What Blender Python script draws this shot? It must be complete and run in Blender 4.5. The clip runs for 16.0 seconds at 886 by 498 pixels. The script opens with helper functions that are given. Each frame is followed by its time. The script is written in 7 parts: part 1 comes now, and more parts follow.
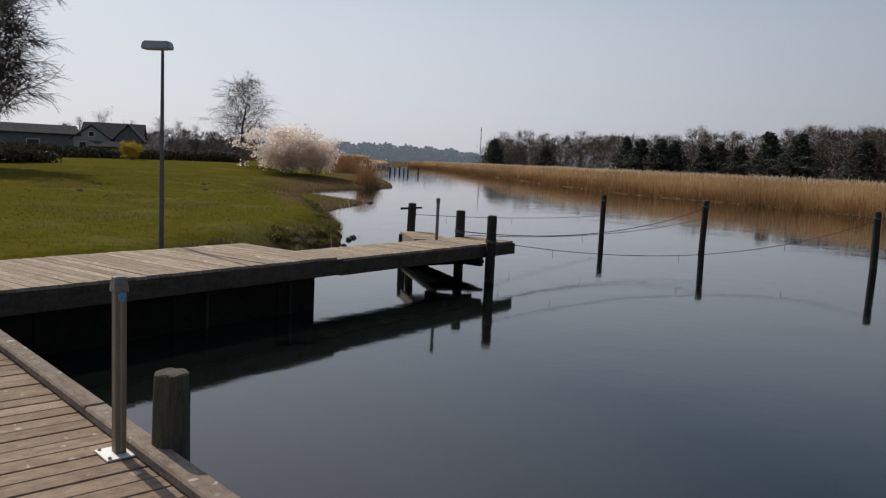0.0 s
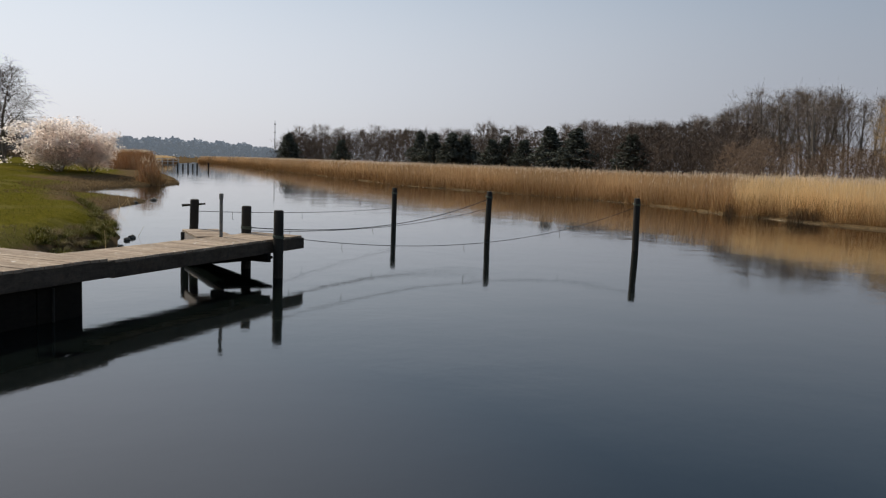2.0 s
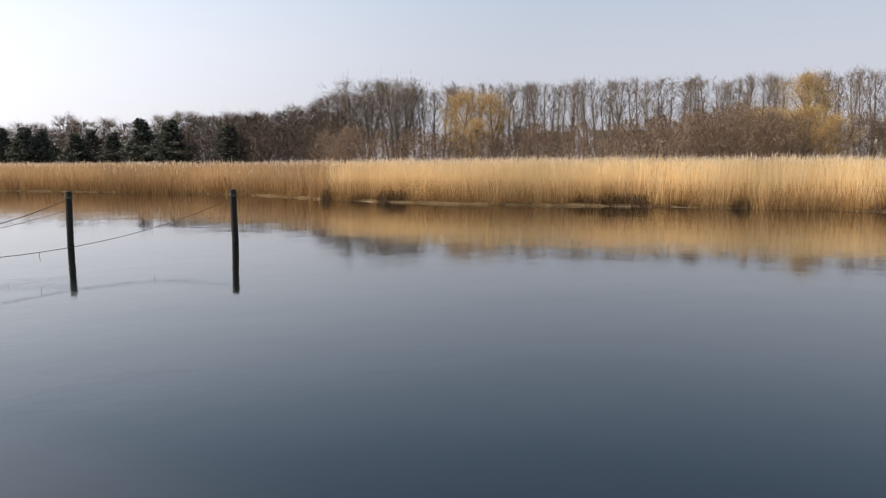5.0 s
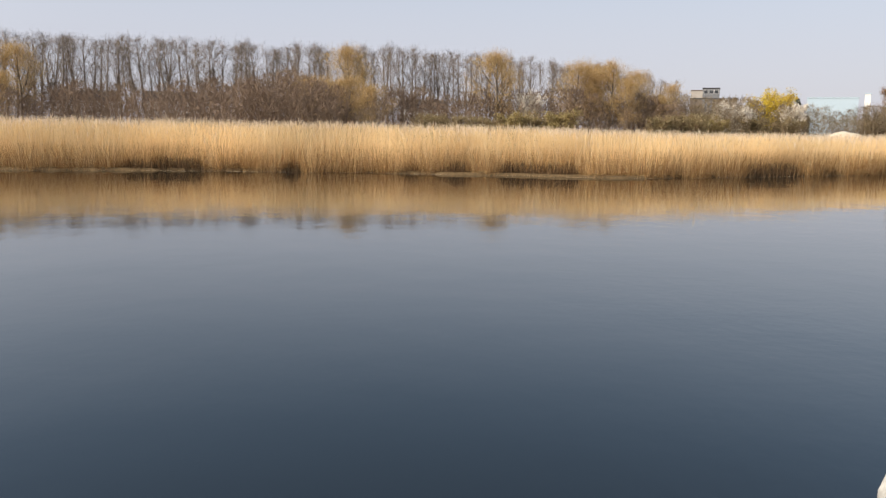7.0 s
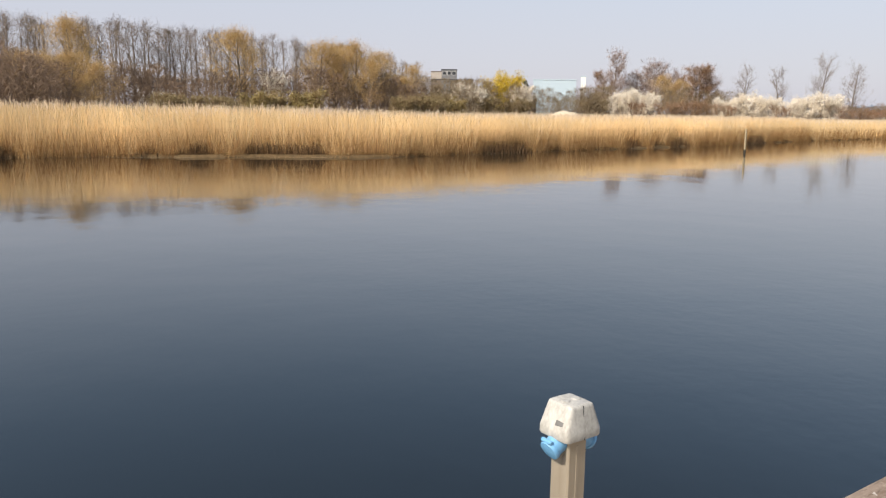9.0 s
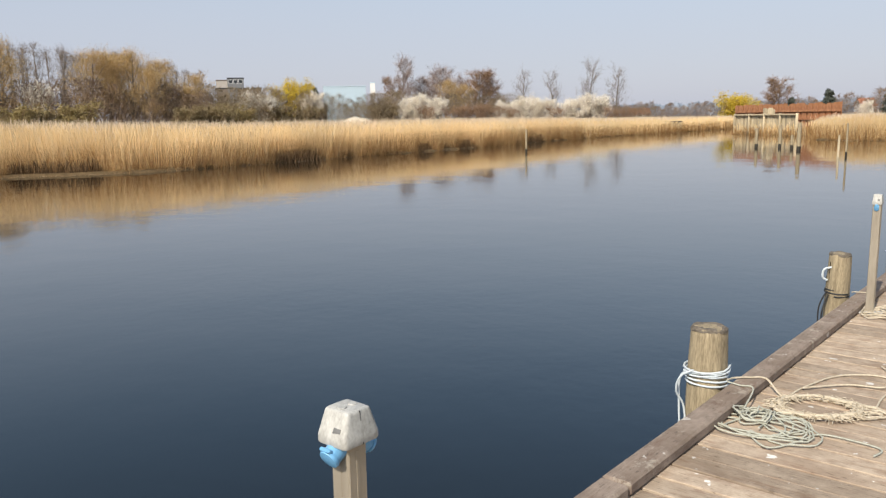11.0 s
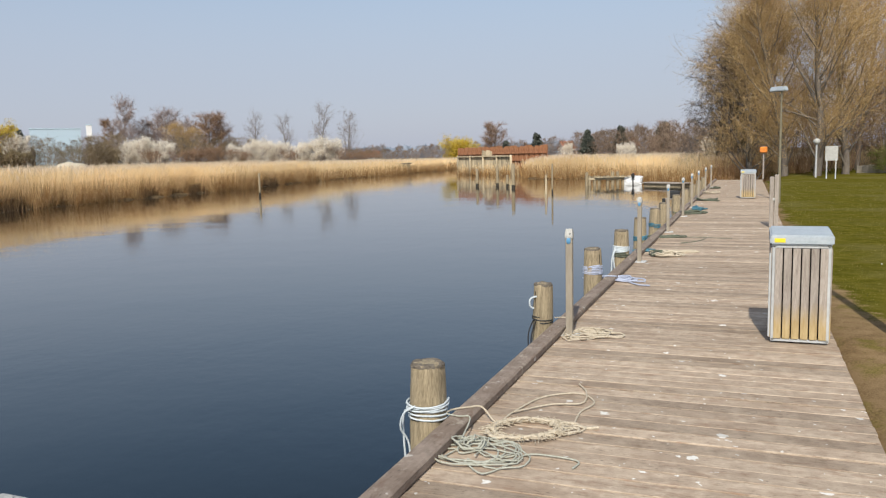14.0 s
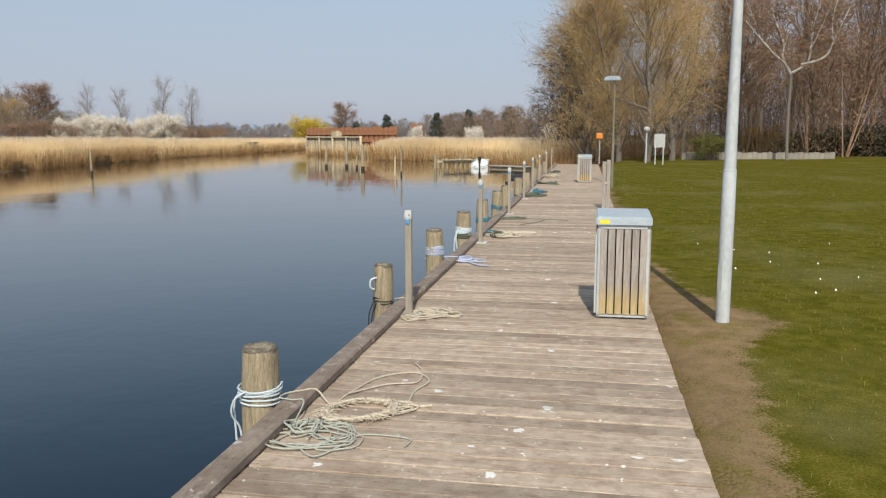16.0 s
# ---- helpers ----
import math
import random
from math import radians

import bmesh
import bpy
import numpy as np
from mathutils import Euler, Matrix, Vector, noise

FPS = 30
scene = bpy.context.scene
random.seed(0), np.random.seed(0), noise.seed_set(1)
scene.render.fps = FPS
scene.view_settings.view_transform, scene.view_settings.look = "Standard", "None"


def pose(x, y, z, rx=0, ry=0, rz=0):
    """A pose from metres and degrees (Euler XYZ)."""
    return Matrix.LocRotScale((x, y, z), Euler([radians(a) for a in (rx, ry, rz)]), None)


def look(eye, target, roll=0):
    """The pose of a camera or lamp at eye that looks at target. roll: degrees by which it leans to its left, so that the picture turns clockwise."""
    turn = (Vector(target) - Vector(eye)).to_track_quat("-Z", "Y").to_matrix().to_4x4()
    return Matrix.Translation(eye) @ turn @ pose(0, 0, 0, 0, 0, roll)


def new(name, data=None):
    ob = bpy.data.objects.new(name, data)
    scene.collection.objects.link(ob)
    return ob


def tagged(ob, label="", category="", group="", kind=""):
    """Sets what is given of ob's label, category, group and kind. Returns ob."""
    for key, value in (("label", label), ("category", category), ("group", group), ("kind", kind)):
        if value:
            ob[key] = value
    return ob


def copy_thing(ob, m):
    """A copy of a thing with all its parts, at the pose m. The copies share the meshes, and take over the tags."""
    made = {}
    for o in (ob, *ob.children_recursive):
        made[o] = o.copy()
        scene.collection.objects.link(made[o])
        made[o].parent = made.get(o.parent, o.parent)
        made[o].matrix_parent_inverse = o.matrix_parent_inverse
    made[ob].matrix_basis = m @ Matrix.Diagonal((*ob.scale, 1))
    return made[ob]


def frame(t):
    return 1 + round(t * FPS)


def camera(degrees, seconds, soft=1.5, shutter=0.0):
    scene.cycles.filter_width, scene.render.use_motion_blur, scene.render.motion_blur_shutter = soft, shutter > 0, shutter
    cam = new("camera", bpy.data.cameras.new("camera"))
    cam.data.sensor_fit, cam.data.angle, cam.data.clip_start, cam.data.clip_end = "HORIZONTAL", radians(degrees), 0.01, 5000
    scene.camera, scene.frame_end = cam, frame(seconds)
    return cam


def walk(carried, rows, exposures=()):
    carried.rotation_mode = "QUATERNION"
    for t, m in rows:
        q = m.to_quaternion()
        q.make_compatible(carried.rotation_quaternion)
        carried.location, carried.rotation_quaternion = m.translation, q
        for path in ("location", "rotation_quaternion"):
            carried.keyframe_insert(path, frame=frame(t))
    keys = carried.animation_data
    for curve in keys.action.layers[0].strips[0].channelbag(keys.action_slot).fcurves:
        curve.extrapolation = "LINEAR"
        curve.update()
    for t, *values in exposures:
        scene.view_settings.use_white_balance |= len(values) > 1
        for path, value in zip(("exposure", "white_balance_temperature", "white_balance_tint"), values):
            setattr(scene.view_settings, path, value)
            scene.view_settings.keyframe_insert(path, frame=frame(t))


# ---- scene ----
# ---------------------------------------------------------------- camera
cam = camera(58.73, 16.0, soft=1.25)
PATH = [
    (0, look((-0.036, 0.413, 1.661), (0.3210, 2.3682, 1.4427), 2.64)),
    (0.5, look((0.031, 0.419, 1.656), (0.5225, 2.3449, 1.4341), 2.17)),
    (1, look((0.107, 0.385, 1.647), (0.7454, 2.2680, 1.4353), 2.16)),
    (1.5, look((0.144, 0.364, 1.645), (0.8558, 2.2213, 1.4336), 2.10)),
    (2, look((0.186, 0.343, 1.649), (1.0242, 2.1466, 1.4373), 2.14)),
    (2.5, look((0.212, 0.308, 1.650), (1.1210, 2.0771, 1.4397), 2.22)),
    (3, look((0.267, 0.295, 1.639), (1.2744, 2.0096, 1.4262), 1.84)),
    (3.2, look((0.288, 0.299, 1.642), (1.3527, 1.9791, 1.4323), 1.80)),
    (5.3, look((0.470, 0.250, 1.645), (2.1443, 1.3184, 1.4052), -0.01)),
    (5.5, look((0.465, 0.237, 1.662), (2.1983, 1.2023, 1.4087), 0.45)),
    (6, look((0.449, 0.203, 1.657), (2.3348, 0.8192, 1.4019), 1.01)),
    (6.5, look((0.399, 0.138, 1.641), (2.3535, 0.4781, 1.3909), 1.02)),
    (7, look((0.356, 0.055, 1.639), (2.3234, 0.2477, 1.3342), 0.89)),
    (7.5, look((0.329, -0.041, 1.630), (2.3033, 0.0330, 1.3190), 0.41)),
    (8, look((0.310, -0.088, 1.638), (2.2855, -0.1128, 1.3245), 0.50)),
    (8.5, look((0.307, -0.087, 1.642), (2.2661, -0.3370, 1.3293), 0.79)),
    (9, look((0.278, -0.080, 1.646), (2.2019, -0.5038, 1.3011), 0.79)),
    (9.2, look((0.272, -0.081, 1.639), (2.1705, -0.5714, 1.2438), 0.88)),
    (11.3, look((0.266, -0.184, 1.642), (1.9957, -1.1374, 1.3269), -1.02)),
    (11.5, look((0.275, -0.195, 1.640), (1.9814, -1.1884, 1.3230), -0.94)),
    (12, look((0.268, -0.223, 1.642), (1.9169, -1.3097, 1.3269), -0.47)),
    (12.5, look((0.251, -0.240, 1.647), (1.8399, -1.4156, 1.3416), -0.42)),
    (13, look((0.226, -0.252, 1.660), (1.7520, -1.5217, 1.4169), -0.53)),
    (13.5, look((0.215, -0.272, 1.658), (1.6534, -1.6420, 1.4237), -0.46)),
    (14, look((0.203, -0.289, 1.664), (1.5850, -1.7154, 1.4280), -1.31)),
    (14.5, look((0.184, -0.322, 1.668), (1.4691, -1.8381, 1.4430), -0.67)),
    (15, look((0.159, -0.334, 1.666), (1.3707, -1.9124, 1.4632), -0.01)),
    (15.5, look((0.148, -0.359, 1.663), (1.2876, -1.9884, 1.4499), -0.01)),
    (16, look((0.131, -0.365, 1.657), (1.2153, -2.0212, 1.3702), -0.10)),
]
EXPOSURES = [(0, -0.50, 6900, 9), (1.2, -0.40, 6950, 9), (3.2, -0.08, 7050, 10), (5.3, 0.47, 7250, 12), (9.2, 0.5, 7200, 12), (11.3, 0.33, 6800, 9), (13, 0.23, 6620, 9), (14.2, 0.14, 6570, 8), (16, 0.10, 6480, 6)]
walk(cam, PATH, EXPOSURES)

# ---------------------------------------------------------------- sky and sun
SUN_AZ, SUN_EL = 31.0, 41.0  # degrees to the left of +y, and up
sun_to = Vector((-math.sin(radians(SUN_AZ)) * math.cos(radians(SUN_EL)),
                 math.cos(radians(SUN_AZ)) * math.cos(radians(SUN_EL)), math.sin(radians(SUN_EL))))
world = bpy.data.worlds.new("sky")
scene.world = world
world.use_nodes = True
wn = world.node_tree.nodes
wn.clear()
sky = wn.new("ShaderNodeTexSky")
sky.sky_type = "NISHITA"
sky.sun_disc = False
sky.sun_elevation = radians(SUN_EL)
sky.sun_rotation = radians(-SUN_AZ)
sky.air_density, sky.dust_density, sky.ozone_density = 1.25, 1.3, 3.2
bg = wn.new("ShaderNodeBackground")
bg.inputs[1].default_value = 0.117
wo = wn.new("ShaderNodeOutputWorld")
veil = wn.new("ShaderNodeMix")  # thin high haze over the clear sky
veil.data_type = "RGBA"
way = wn.new("ShaderNodeTexCoord")
up = wn.new("ShaderNodeSeparateXYZ")
thin = wn.new("ShaderNodeMapRange")
thin.interpolation_type = "SMOOTHSTEP"
thin.inputs["From Min"].default_value, thin.inputs["From Max"].default_value = 0.07, 0.39
thin.inputs["To Min"].default_value, thin.inputs["To Max"].default_value = 0.82, 0.02
world.node_tree.links.new(way.outputs["Generated"], up.inputs[0])
world.node_tree.links.new(up.outputs[2], thin.inputs[0])
world.node_tree.links.new(sky.outputs[0], veil.inputs[6])
# the haze scatters more light towards the sun's side of the sky
to_sun = wn.new("ShaderNodeVectorMath")
to_sun.operation = "DOT_PRODUCT"
to_sun.inputs[1].default_value = sun_to
near_sun = wn.new("ShaderNodeMapRange")
near_sun.interpolation_type = "SMOOTHSTEP"
near_sun.inputs["From Min"].default_value, near_sun.inputs["From Max"].default_value = 0.05, 0.85
haze = wn.new("ShaderNodeMix")
haze.data_type = "RGBA"
haze.inputs[6].default_value, haze.inputs[7].default_value = (3.6, 3.9, 5.0, 1), (8.2, 8.8, 10.5, 1)
world.node_tree.links.new(way.outputs["Generated"], to_sun.inputs[0])
world.node_tree.links.new(to_sun.outputs["Value"], near_sun.inputs[0])
world.node_tree.links.new(near_sun.outputs[0], haze.inputs[0])
world.node_tree.links.new(haze.outputs[2], veil.inputs[7])
round_sun = wn.new("ShaderNodeMapRange")  # and reaches higher there
round_sun.interpolation_type = "SMOOTHSTEP"
round_sun.inputs["From Min"].default_value, round_sun.inputs["From Max"].default_value = 0.38, 1.0
round_sun.inputs["To Max"].default_value = 0.85
thicker = wn.new("ShaderNodeMath")
thicker.operation = "MAXIMUM"
world.node_tree.links.new(to_sun.outputs["Value"], round_sun.inputs[0])
world.node_tree.links.new(thin.outputs[0], thicker.inputs[0])
world.node_tree.links.new(round_sun.outputs[0], thicker.inputs[1])
world.node_tree.links.new(thicker.outputs[0], veil.inputs[0])
world.node_tree.links.new(veil.outputs[2], bg.inputs[0])
world.node_tree.links.new(bg.outputs[0], wo.inputs[0])
sun_data = bpy.data.lights.new("sun", "SUN")
sun_data.energy, sun_data.angle, sun_data.color = 4.2, radians(0.6), (1.0, 0.94, 0.85)
sun = new("sun", sun_data)
sun.matrix_world = look((0, 0, 60), Vector((0, 0, 60)) - sun_to)

# ---------------------------------------------------------------- materials
def tree_of(name):
    m = bpy.data.materials.new(name)
    m.use_nodes = True
    nt = m.node_tree
    bsdf = nt.nodes["Principled BSDF"]
    return m, nt, bsdf


def node(nt, kind, **inputs):
    n = nt.nodes.new("ShaderNode" + kind)
    for k, v in inputs.items():
        n.inputs[k.replace("_", " ")].default_value = v
    return n


def ramp(nt, source, stops):
    r = nt.nodes.new("ShaderNodeValToRGB")
    el = r.color_ramp.elements
    while len(el) < len(stops):
        el.new(0.5)
    for e, (p, c) in zip(el, stops):
        e.position, e.color = p, (*c, 1)
    nt.links.new(source, r.inputs[0])
    return r.outputs[0]


def mix(nt, fac, a, b, kind="MIX"):
    m = nt.nodes.new("ShaderNodeMix")
    m.data_type, m.blend_type = "RGBA", kind
    for sock, v in ((m.inputs[0], fac), (m.inputs[6], a), (m.inputs[7], b)):
        if isinstance(v, (int, float)):
            sock.default_value = v
        elif isinstance(v, tuple):
            sock.default_value = (*v, 1)
        else:
            nt.links.new(v, sock)
    return m.outputs[2]


def coords(nt, scale=(1, 1, 1), turn=0.0, what="Object"):
    c = nt.nodes.new("ShaderNodeTexCoord")
    m = nt.nodes.new("ShaderNodeMapping")
    m.inputs["Scale"].default_value = scale
    m.inputs["Rotation"].default_value = (0, 0, turn)
    nt.links.new(c.outputs[what], m.inputs[0])
    return m.outputs[0]


def noise_of(nt, vec, scale, detail=4, rough=0.55):
    n = node(nt, "TexNoise", Scale=scale, Detail=detail, Roughness=rough)
    nt.links.new(vec, n.inputs["Vector"])
    return n.outputs[0]


def bump(nt, bsdf, height, strength=0.3, distance=0.01):
    b = node(nt, "Bump", Strength=strength, Distance=distance)
    nt.links.new(height, b.inputs["Height"])
    nt.links.new(b.outputs[0], bsdf.inputs["Normal"])


def speckled(name, dark, light, scale=8.0, rough=0.85, stretch=(1, 1, 1), relief=0.3, depth=0.01, by_piece=0.0, metal=0.0, fine=6.0, spec=0.35):
    """Two scales of noise between two colours, with fine relief; by_piece varies the brightness of separate pieces."""
    m, nt, bsdf = tree_of(name)
    vec = coords(nt, stretch)
    big, small = noise_of(nt, vec, scale), noise_of(nt, vec, scale * fine, 3)
    both = mix(nt, 0.5, big, small)
    col = ramp(nt, both, [(0.32, dark), (0.68, light)])
    if by_piece:
        info = nt.nodes.new("ShaderNodeObjectInfo")
        tone = ramp(nt, info.outputs["Random"], [(0, (1 - by_piece,) * 3), (1, (1 + by_piece * 0.4,) * 3)])
        col = mix(nt, 1.0, col, tone, "MULTIPLY")
    nt.links.new(col, bsdf.inputs["Base Color"])
    bsdf.inputs["Roughness"].default_value = rough
    bsdf.inputs["Metallic"].default_value = metal
    bsdf.inputs["Specular IOR Level"].default_value = spec
    bump(nt, bsdf, both, relief, depth)
    return m


def by_island(name, colours, rough=0.9, through_light=0.25, along=None, deep=1.0):
    """For blades and twigs: every island its own colour of the ramp; some light passes through."""
    m, nt, bsdf = tree_of(name)
    geo = nt.nodes.new("ShaderNodeNewGeometry")
    col = ramp(nt, geo.outputs["Random Per Island"], [(i / max(1, len(colours) - 1), c) for i, c in enumerate(colours)])
    if along:
        vec = coords(nt)
        wide = noise_of(nt, vec, along, 2)
        tone = ramp(nt, wide, [(0.3, (0.72, 0.7, 0.68)), (0.7, (1.12, 1.1, 1.06))])
        col = mix(nt, 1.0, col, tone, "MULTIPLY")
    nt.links.new(col, bsdf.inputs["Base Color"])
    bsdf.inputs["Roughness"].default_value = rough
    bsdf.inputs["Specular IOR Level"].default_value = 0.2
    if through_light:
        tr = nt.nodes.new("ShaderNodeBsdfTranslucent")
        tinted = node(nt, "Gamma", Gamma=deep)  # light that has passed through is deeper in colour
        nt.links.new(col, tinted.inputs[0])
        nt.links.new(tinted.outputs[0], tr.inputs[0])
        sh = nt.nodes.new("ShaderNodeMixShader")
        sh.inputs[0].default_value = through_light
        out = nt.nodes["Material Output"]
        nt.links.new(bsdf.outputs[0], sh.inputs[1])
        nt.links.new(tr.outputs[0], sh.inputs[2])
        nt.links.new(sh.outputs[0], out.inputs[0])
    return m


def water_material():
    m, nt, bsdf = tree_of("water")
    bsdf.inputs["Base Color"].default_value = (0.0042, 0.0062, 0.0056, 1)
    bsdf.inputs["Roughness"].default_value = 0.05
    bsdf.inputs["IOR"].default_value = 1.55
    vec = coords(nt, (1, 1, 1))
    swell, ripple = noise_of(nt, vec, 0.35, 2), noise_of(nt, vec, 4.5, 3)
    patch = ramp(nt, noise_of(nt, vec, 0.06, 2), [(0.45, (0.35,) * 3), (0.62, (1,) * 3)])
    small = mix(nt, 1.0, ripple, patch, "MULTIPLY")
    b1 = node(nt, "Bump", Strength=0.04, Distance=0.25)
    b2 = node(nt, "Bump", Strength=0.08, Distance=0.03)
    nt.links.new(swell, b1.inputs["Height"])
    nt.links.new(small, b2.inputs["Height"])
    nt.links.new(b1.outputs[0], b2.inputs["Normal"])
    nt.links.new(b2.outputs[0], bsdf.inputs["Normal"])
    return m


def ground_material():
    m, nt, bsdf = tree_of("ground")
    bsdf.inputs["Specular IOR Level"].default_value = 0.1
    vec = coords(nt)
    fine, mid, wide = noise_of(nt, vec, 60, 3), noise_of(nt, vec, 5, 4), noise_of(nt, vec, 0.35, 4)
    both = mix(nt, 0.5, fine, mid)
    grass = ramp(nt, both, [(0.3, (0.040, 0.041, 0.005)), (0.52, (0.098, 0.086, 0.012)), (0.72, (0.18, 0.148, 0.034))])
    dry = ramp(nt, fine, [(0.3, (0.13, 0.115, 0.045)), (0.7, (0.30, 0.26, 0.13))])
    brown = noise_of(nt, vec, 1.1, 5, 0.65)
    grass = mix(nt, ramp(nt, brown, [(0.45, (0,) * 3), (0.75, (0.7,) * 3)]), grass, (0.10, 0.085, 0.022))
    grass = mix(nt, ramp(nt, wide, [(0.50, (0,) * 3), (0.74, (0.32,) * 3)]), grass, dry)
    dirt = ramp(nt, both, [(0.3, (0.125, 0.082, 0.040)), (0.7, (0.29, 0.198, 0.105))])
    moss = ramp(nt, fine, [(0.3, (0.085, 0.072, 0.016)), (0.7, (0.20, 0.16, 0.045))])
    dirt = mix(nt, ramp(nt, noise_of(nt, vec, 2.4, 5, 0.7), [(0.50, (0,) * 3), (0.66, (0.8,) * 3)]), dirt, moss)
    bank = ramp(nt, both, [(0.3, (0.045, 0.032, 0.018)), (0.7, (0.19, 0.13, 0.07))])
    att = nt.nodes.new("ShaderNodeAttribute")
    att.attribute_name = "cover"
    sep = nt.nodes.new("ShaderNodeSeparateColor")
    nt.links.new(att.outputs["Color"], sep.inputs[0])

    def ragged(source):
        a = nt.nodes.new("ShaderNodeMath")
        a.operation = "ADD"
        nt.links.new(source, a.inputs[0])
        b = nt.nodes.new("ShaderNodeMath")
        b.operation = "MULTIPLY_ADD"
        b.inputs[1].default_value, b.inputs[2].default_value = 1.6, -0.8
        nt.links.new(both, b.inputs[0])
        nt.links.new(b.outputs[0], a.inputs[1])
        return ramp(nt, a.outputs[0], [(0.4, (0,) * 3), (0.6, (1,) * 3)])

    col = mix(nt, ragged(sep.outputs[0]), grass, dirt)
    col = mix(nt, ragged(sep.outputs[1]), col, bank)
    nt.links.new(col, bsdf.inputs["Base Color"])
    bsdf.inputs["Roughness"].default_value = 0.95
    bsdf.inputs["Specular IOR Level"].default_value = 0.0
    bump(nt, bsdf, both, 0.6, 0.03)
    return m


def wood_material(name, dark, light, by_piece=0.25, spots=0.0, lichen=0.0):
    """Weathered timber with the grain along the local x axis: fibres, mottling, cracks, stains and droppings."""
    m, nt, bsdf = tree_of(name)
    bsdf.inputs["Specular IOR Level"].default_value = 0.12
    info = nt.nodes.new("ShaderNodeObjectInfo")
    c = nt.nodes.new("ShaderNodeTexCoord")
    add = nt.nodes.new("ShaderNodeVectorMath")
    add.operation = "MULTIPLY_ADD"
    add.inputs[1].default_value = (1, 1, 1)
    comb = nt.nodes.new("ShaderNodeCombineXYZ")
    far = nt.nodes.new("ShaderNodeMath")
    far.operation, far.inputs[1].default_value = "MULTIPLY", 37.0
    nt.links.new(info.outputs["Random"], far.inputs[0])
    nt.links.new(far.outputs[0], comb.inputs[0])
    nt.links.new(far.outputs[0], comb.inputs[1])
    nt.links.new(c.outputs["Object"], add.inputs[0])
    nt.links.new(comb.outputs[0], add.inputs[2])
    where = add.outputs[0]

    def stretched(x, y, scale, detail, rough=0.6):
        mp = nt.nodes.new("ShaderNodeMapping")
        mp.inputs["Scale"].default_value = (x, y, y)
        nt.links.new(where, mp.inputs[0])
        return noise_of(nt, mp.outputs[0], scale, detail, rough)

    fibre, band = stretched(2.0, 40, 3.0, 5, 0.7), stretched(0.8, 9, 1.6, 4)
    mottle, stain, speck = noise_of(nt, where, 11, 5, 0.7), noise_of(nt, where, 1.8, 4), stretched(9, 34, 2.2, 3, 0.6)
    both = mix(nt, 0.5, mix(nt, 0.45, fibre, band), mottle)
    mid = tuple((u + v) / 2 for u, v in zip(dark, light))
    col = ramp(nt, both, [(0.30, dark), (0.47, mid), (0.66, light)])
    col = mix(nt, ramp(nt, stain, [(0.46, (0,) * 3), (0.70, (0.5,) * 3)]), col, tuple(v * w for v, w in zip(mid, (0.62, 0.56, 0.52))))
    col = mix(nt, ramp(nt, speck, [(0.31, (0.5,) * 3), (0.40, (0,) * 3)]), col, tuple(v * 0.4 for v in dark))
    col = mix(nt, ramp(nt, stretched(2.2, 7, 2.6, 5, 0.7), [(0.54, (0,) * 3), (0.70, (0.65,) * 3)]), col, tuple(v * w for v, w in zip(dark, (1.15, 0.95, 0.85))))
    if lichen:
        col = mix(nt, ramp(nt, noise_of(nt, where, 7, 6, 0.75), [(0.56, (0,) * 3), (0.66, (lichen,) * 3)]), col, (0.52, 0.47, 0.38))
    if spots:
        shake = nt.nodes.new("ShaderNodeTexNoise")
        shake.inputs["Scale"].default_value, shake.inputs["Detail"].default_value = 22, 3
        nt.links.new(where, shake.inputs["Vector"])
        bent = nt.nodes.new("ShaderNodeVectorMath")
        bent.operation = "MULTIPLY_ADD"
        bent.inputs[1].default_value = (0.09, 0.09, 0.09)
        nt.links.new(shake.outputs["Color"], bent.inputs[0])
        nt.links.new(where, bent.inputs[2])
        for scale, reach in ((3.4, 0.17), (8.5, 0.15)):
            v = node(nt, "TexVoronoi", Scale=scale)
            nt.links.new(bent.outputs[0], v.inputs["Vector"])
            lim = nt.nodes.new("ShaderNodeMath")
            lim.operation = "MULTIPLY_ADD"
            lim.inputs[1].default_value = -reach
            nt.links.new(noise_of(nt, where, scale * 0.45, 1), lim.inputs[0])
            nt.links.new(v.outputs["Distance"], lim.inputs[2])
            col = mix(nt, ramp(nt, lim.outputs[0], [(0.0, (spots,) * 3), (0.02, (0,) * 3)]), col, (0.74, 0.72, 0.66))
    if by_piece:
        tone = ramp(nt, info.outputs["Random"], [(0, (1 - by_piece,) * 3), (1, (1 + by_piece * 0.35,) * 3)])
        col = mix(nt, 1.0, col, tone, "MULTIPLY")
    nt.links.new(col, bsdf.inputs["Base Color"])
    bsdf.inputs["Roughness"].default_value = 0.85
    bump(nt, bsdf, both, 0.9, 0.009)
    return m


WATER = water_material()
GROUND = ground_material()
DECK = wood_material("weathered_deck_timber", (0.205, 0.148, 0.104), (0.57, 0.46, 0.345), 0.30, spots=0.85)
DECK_BROWN = wood_material("darker_brown_deck_timber", (0.15, 0.102, 0.070), (0.44, 0.335, 0.245), 0.30, spots=0.5)
KERB = wood_material("kerb_timber", (0.13, 0.098, 0.076), (0.38, 0.305, 0.245), 0.2, spots=0.5, lichen=0.5)
# near-black colour holds the shade under the decks and on the quay wall
DARKWOOD = wood_material("shade_dark_timber", (0.005, 0.004, 0.0032), (0.022, 0.018, 0.013), 0.2)
EDGE_BEAM = wood_material("brown_edge_beam", (0.045, 0.036, 0.027), (0.155, 0.122, 0.092), 0.2)
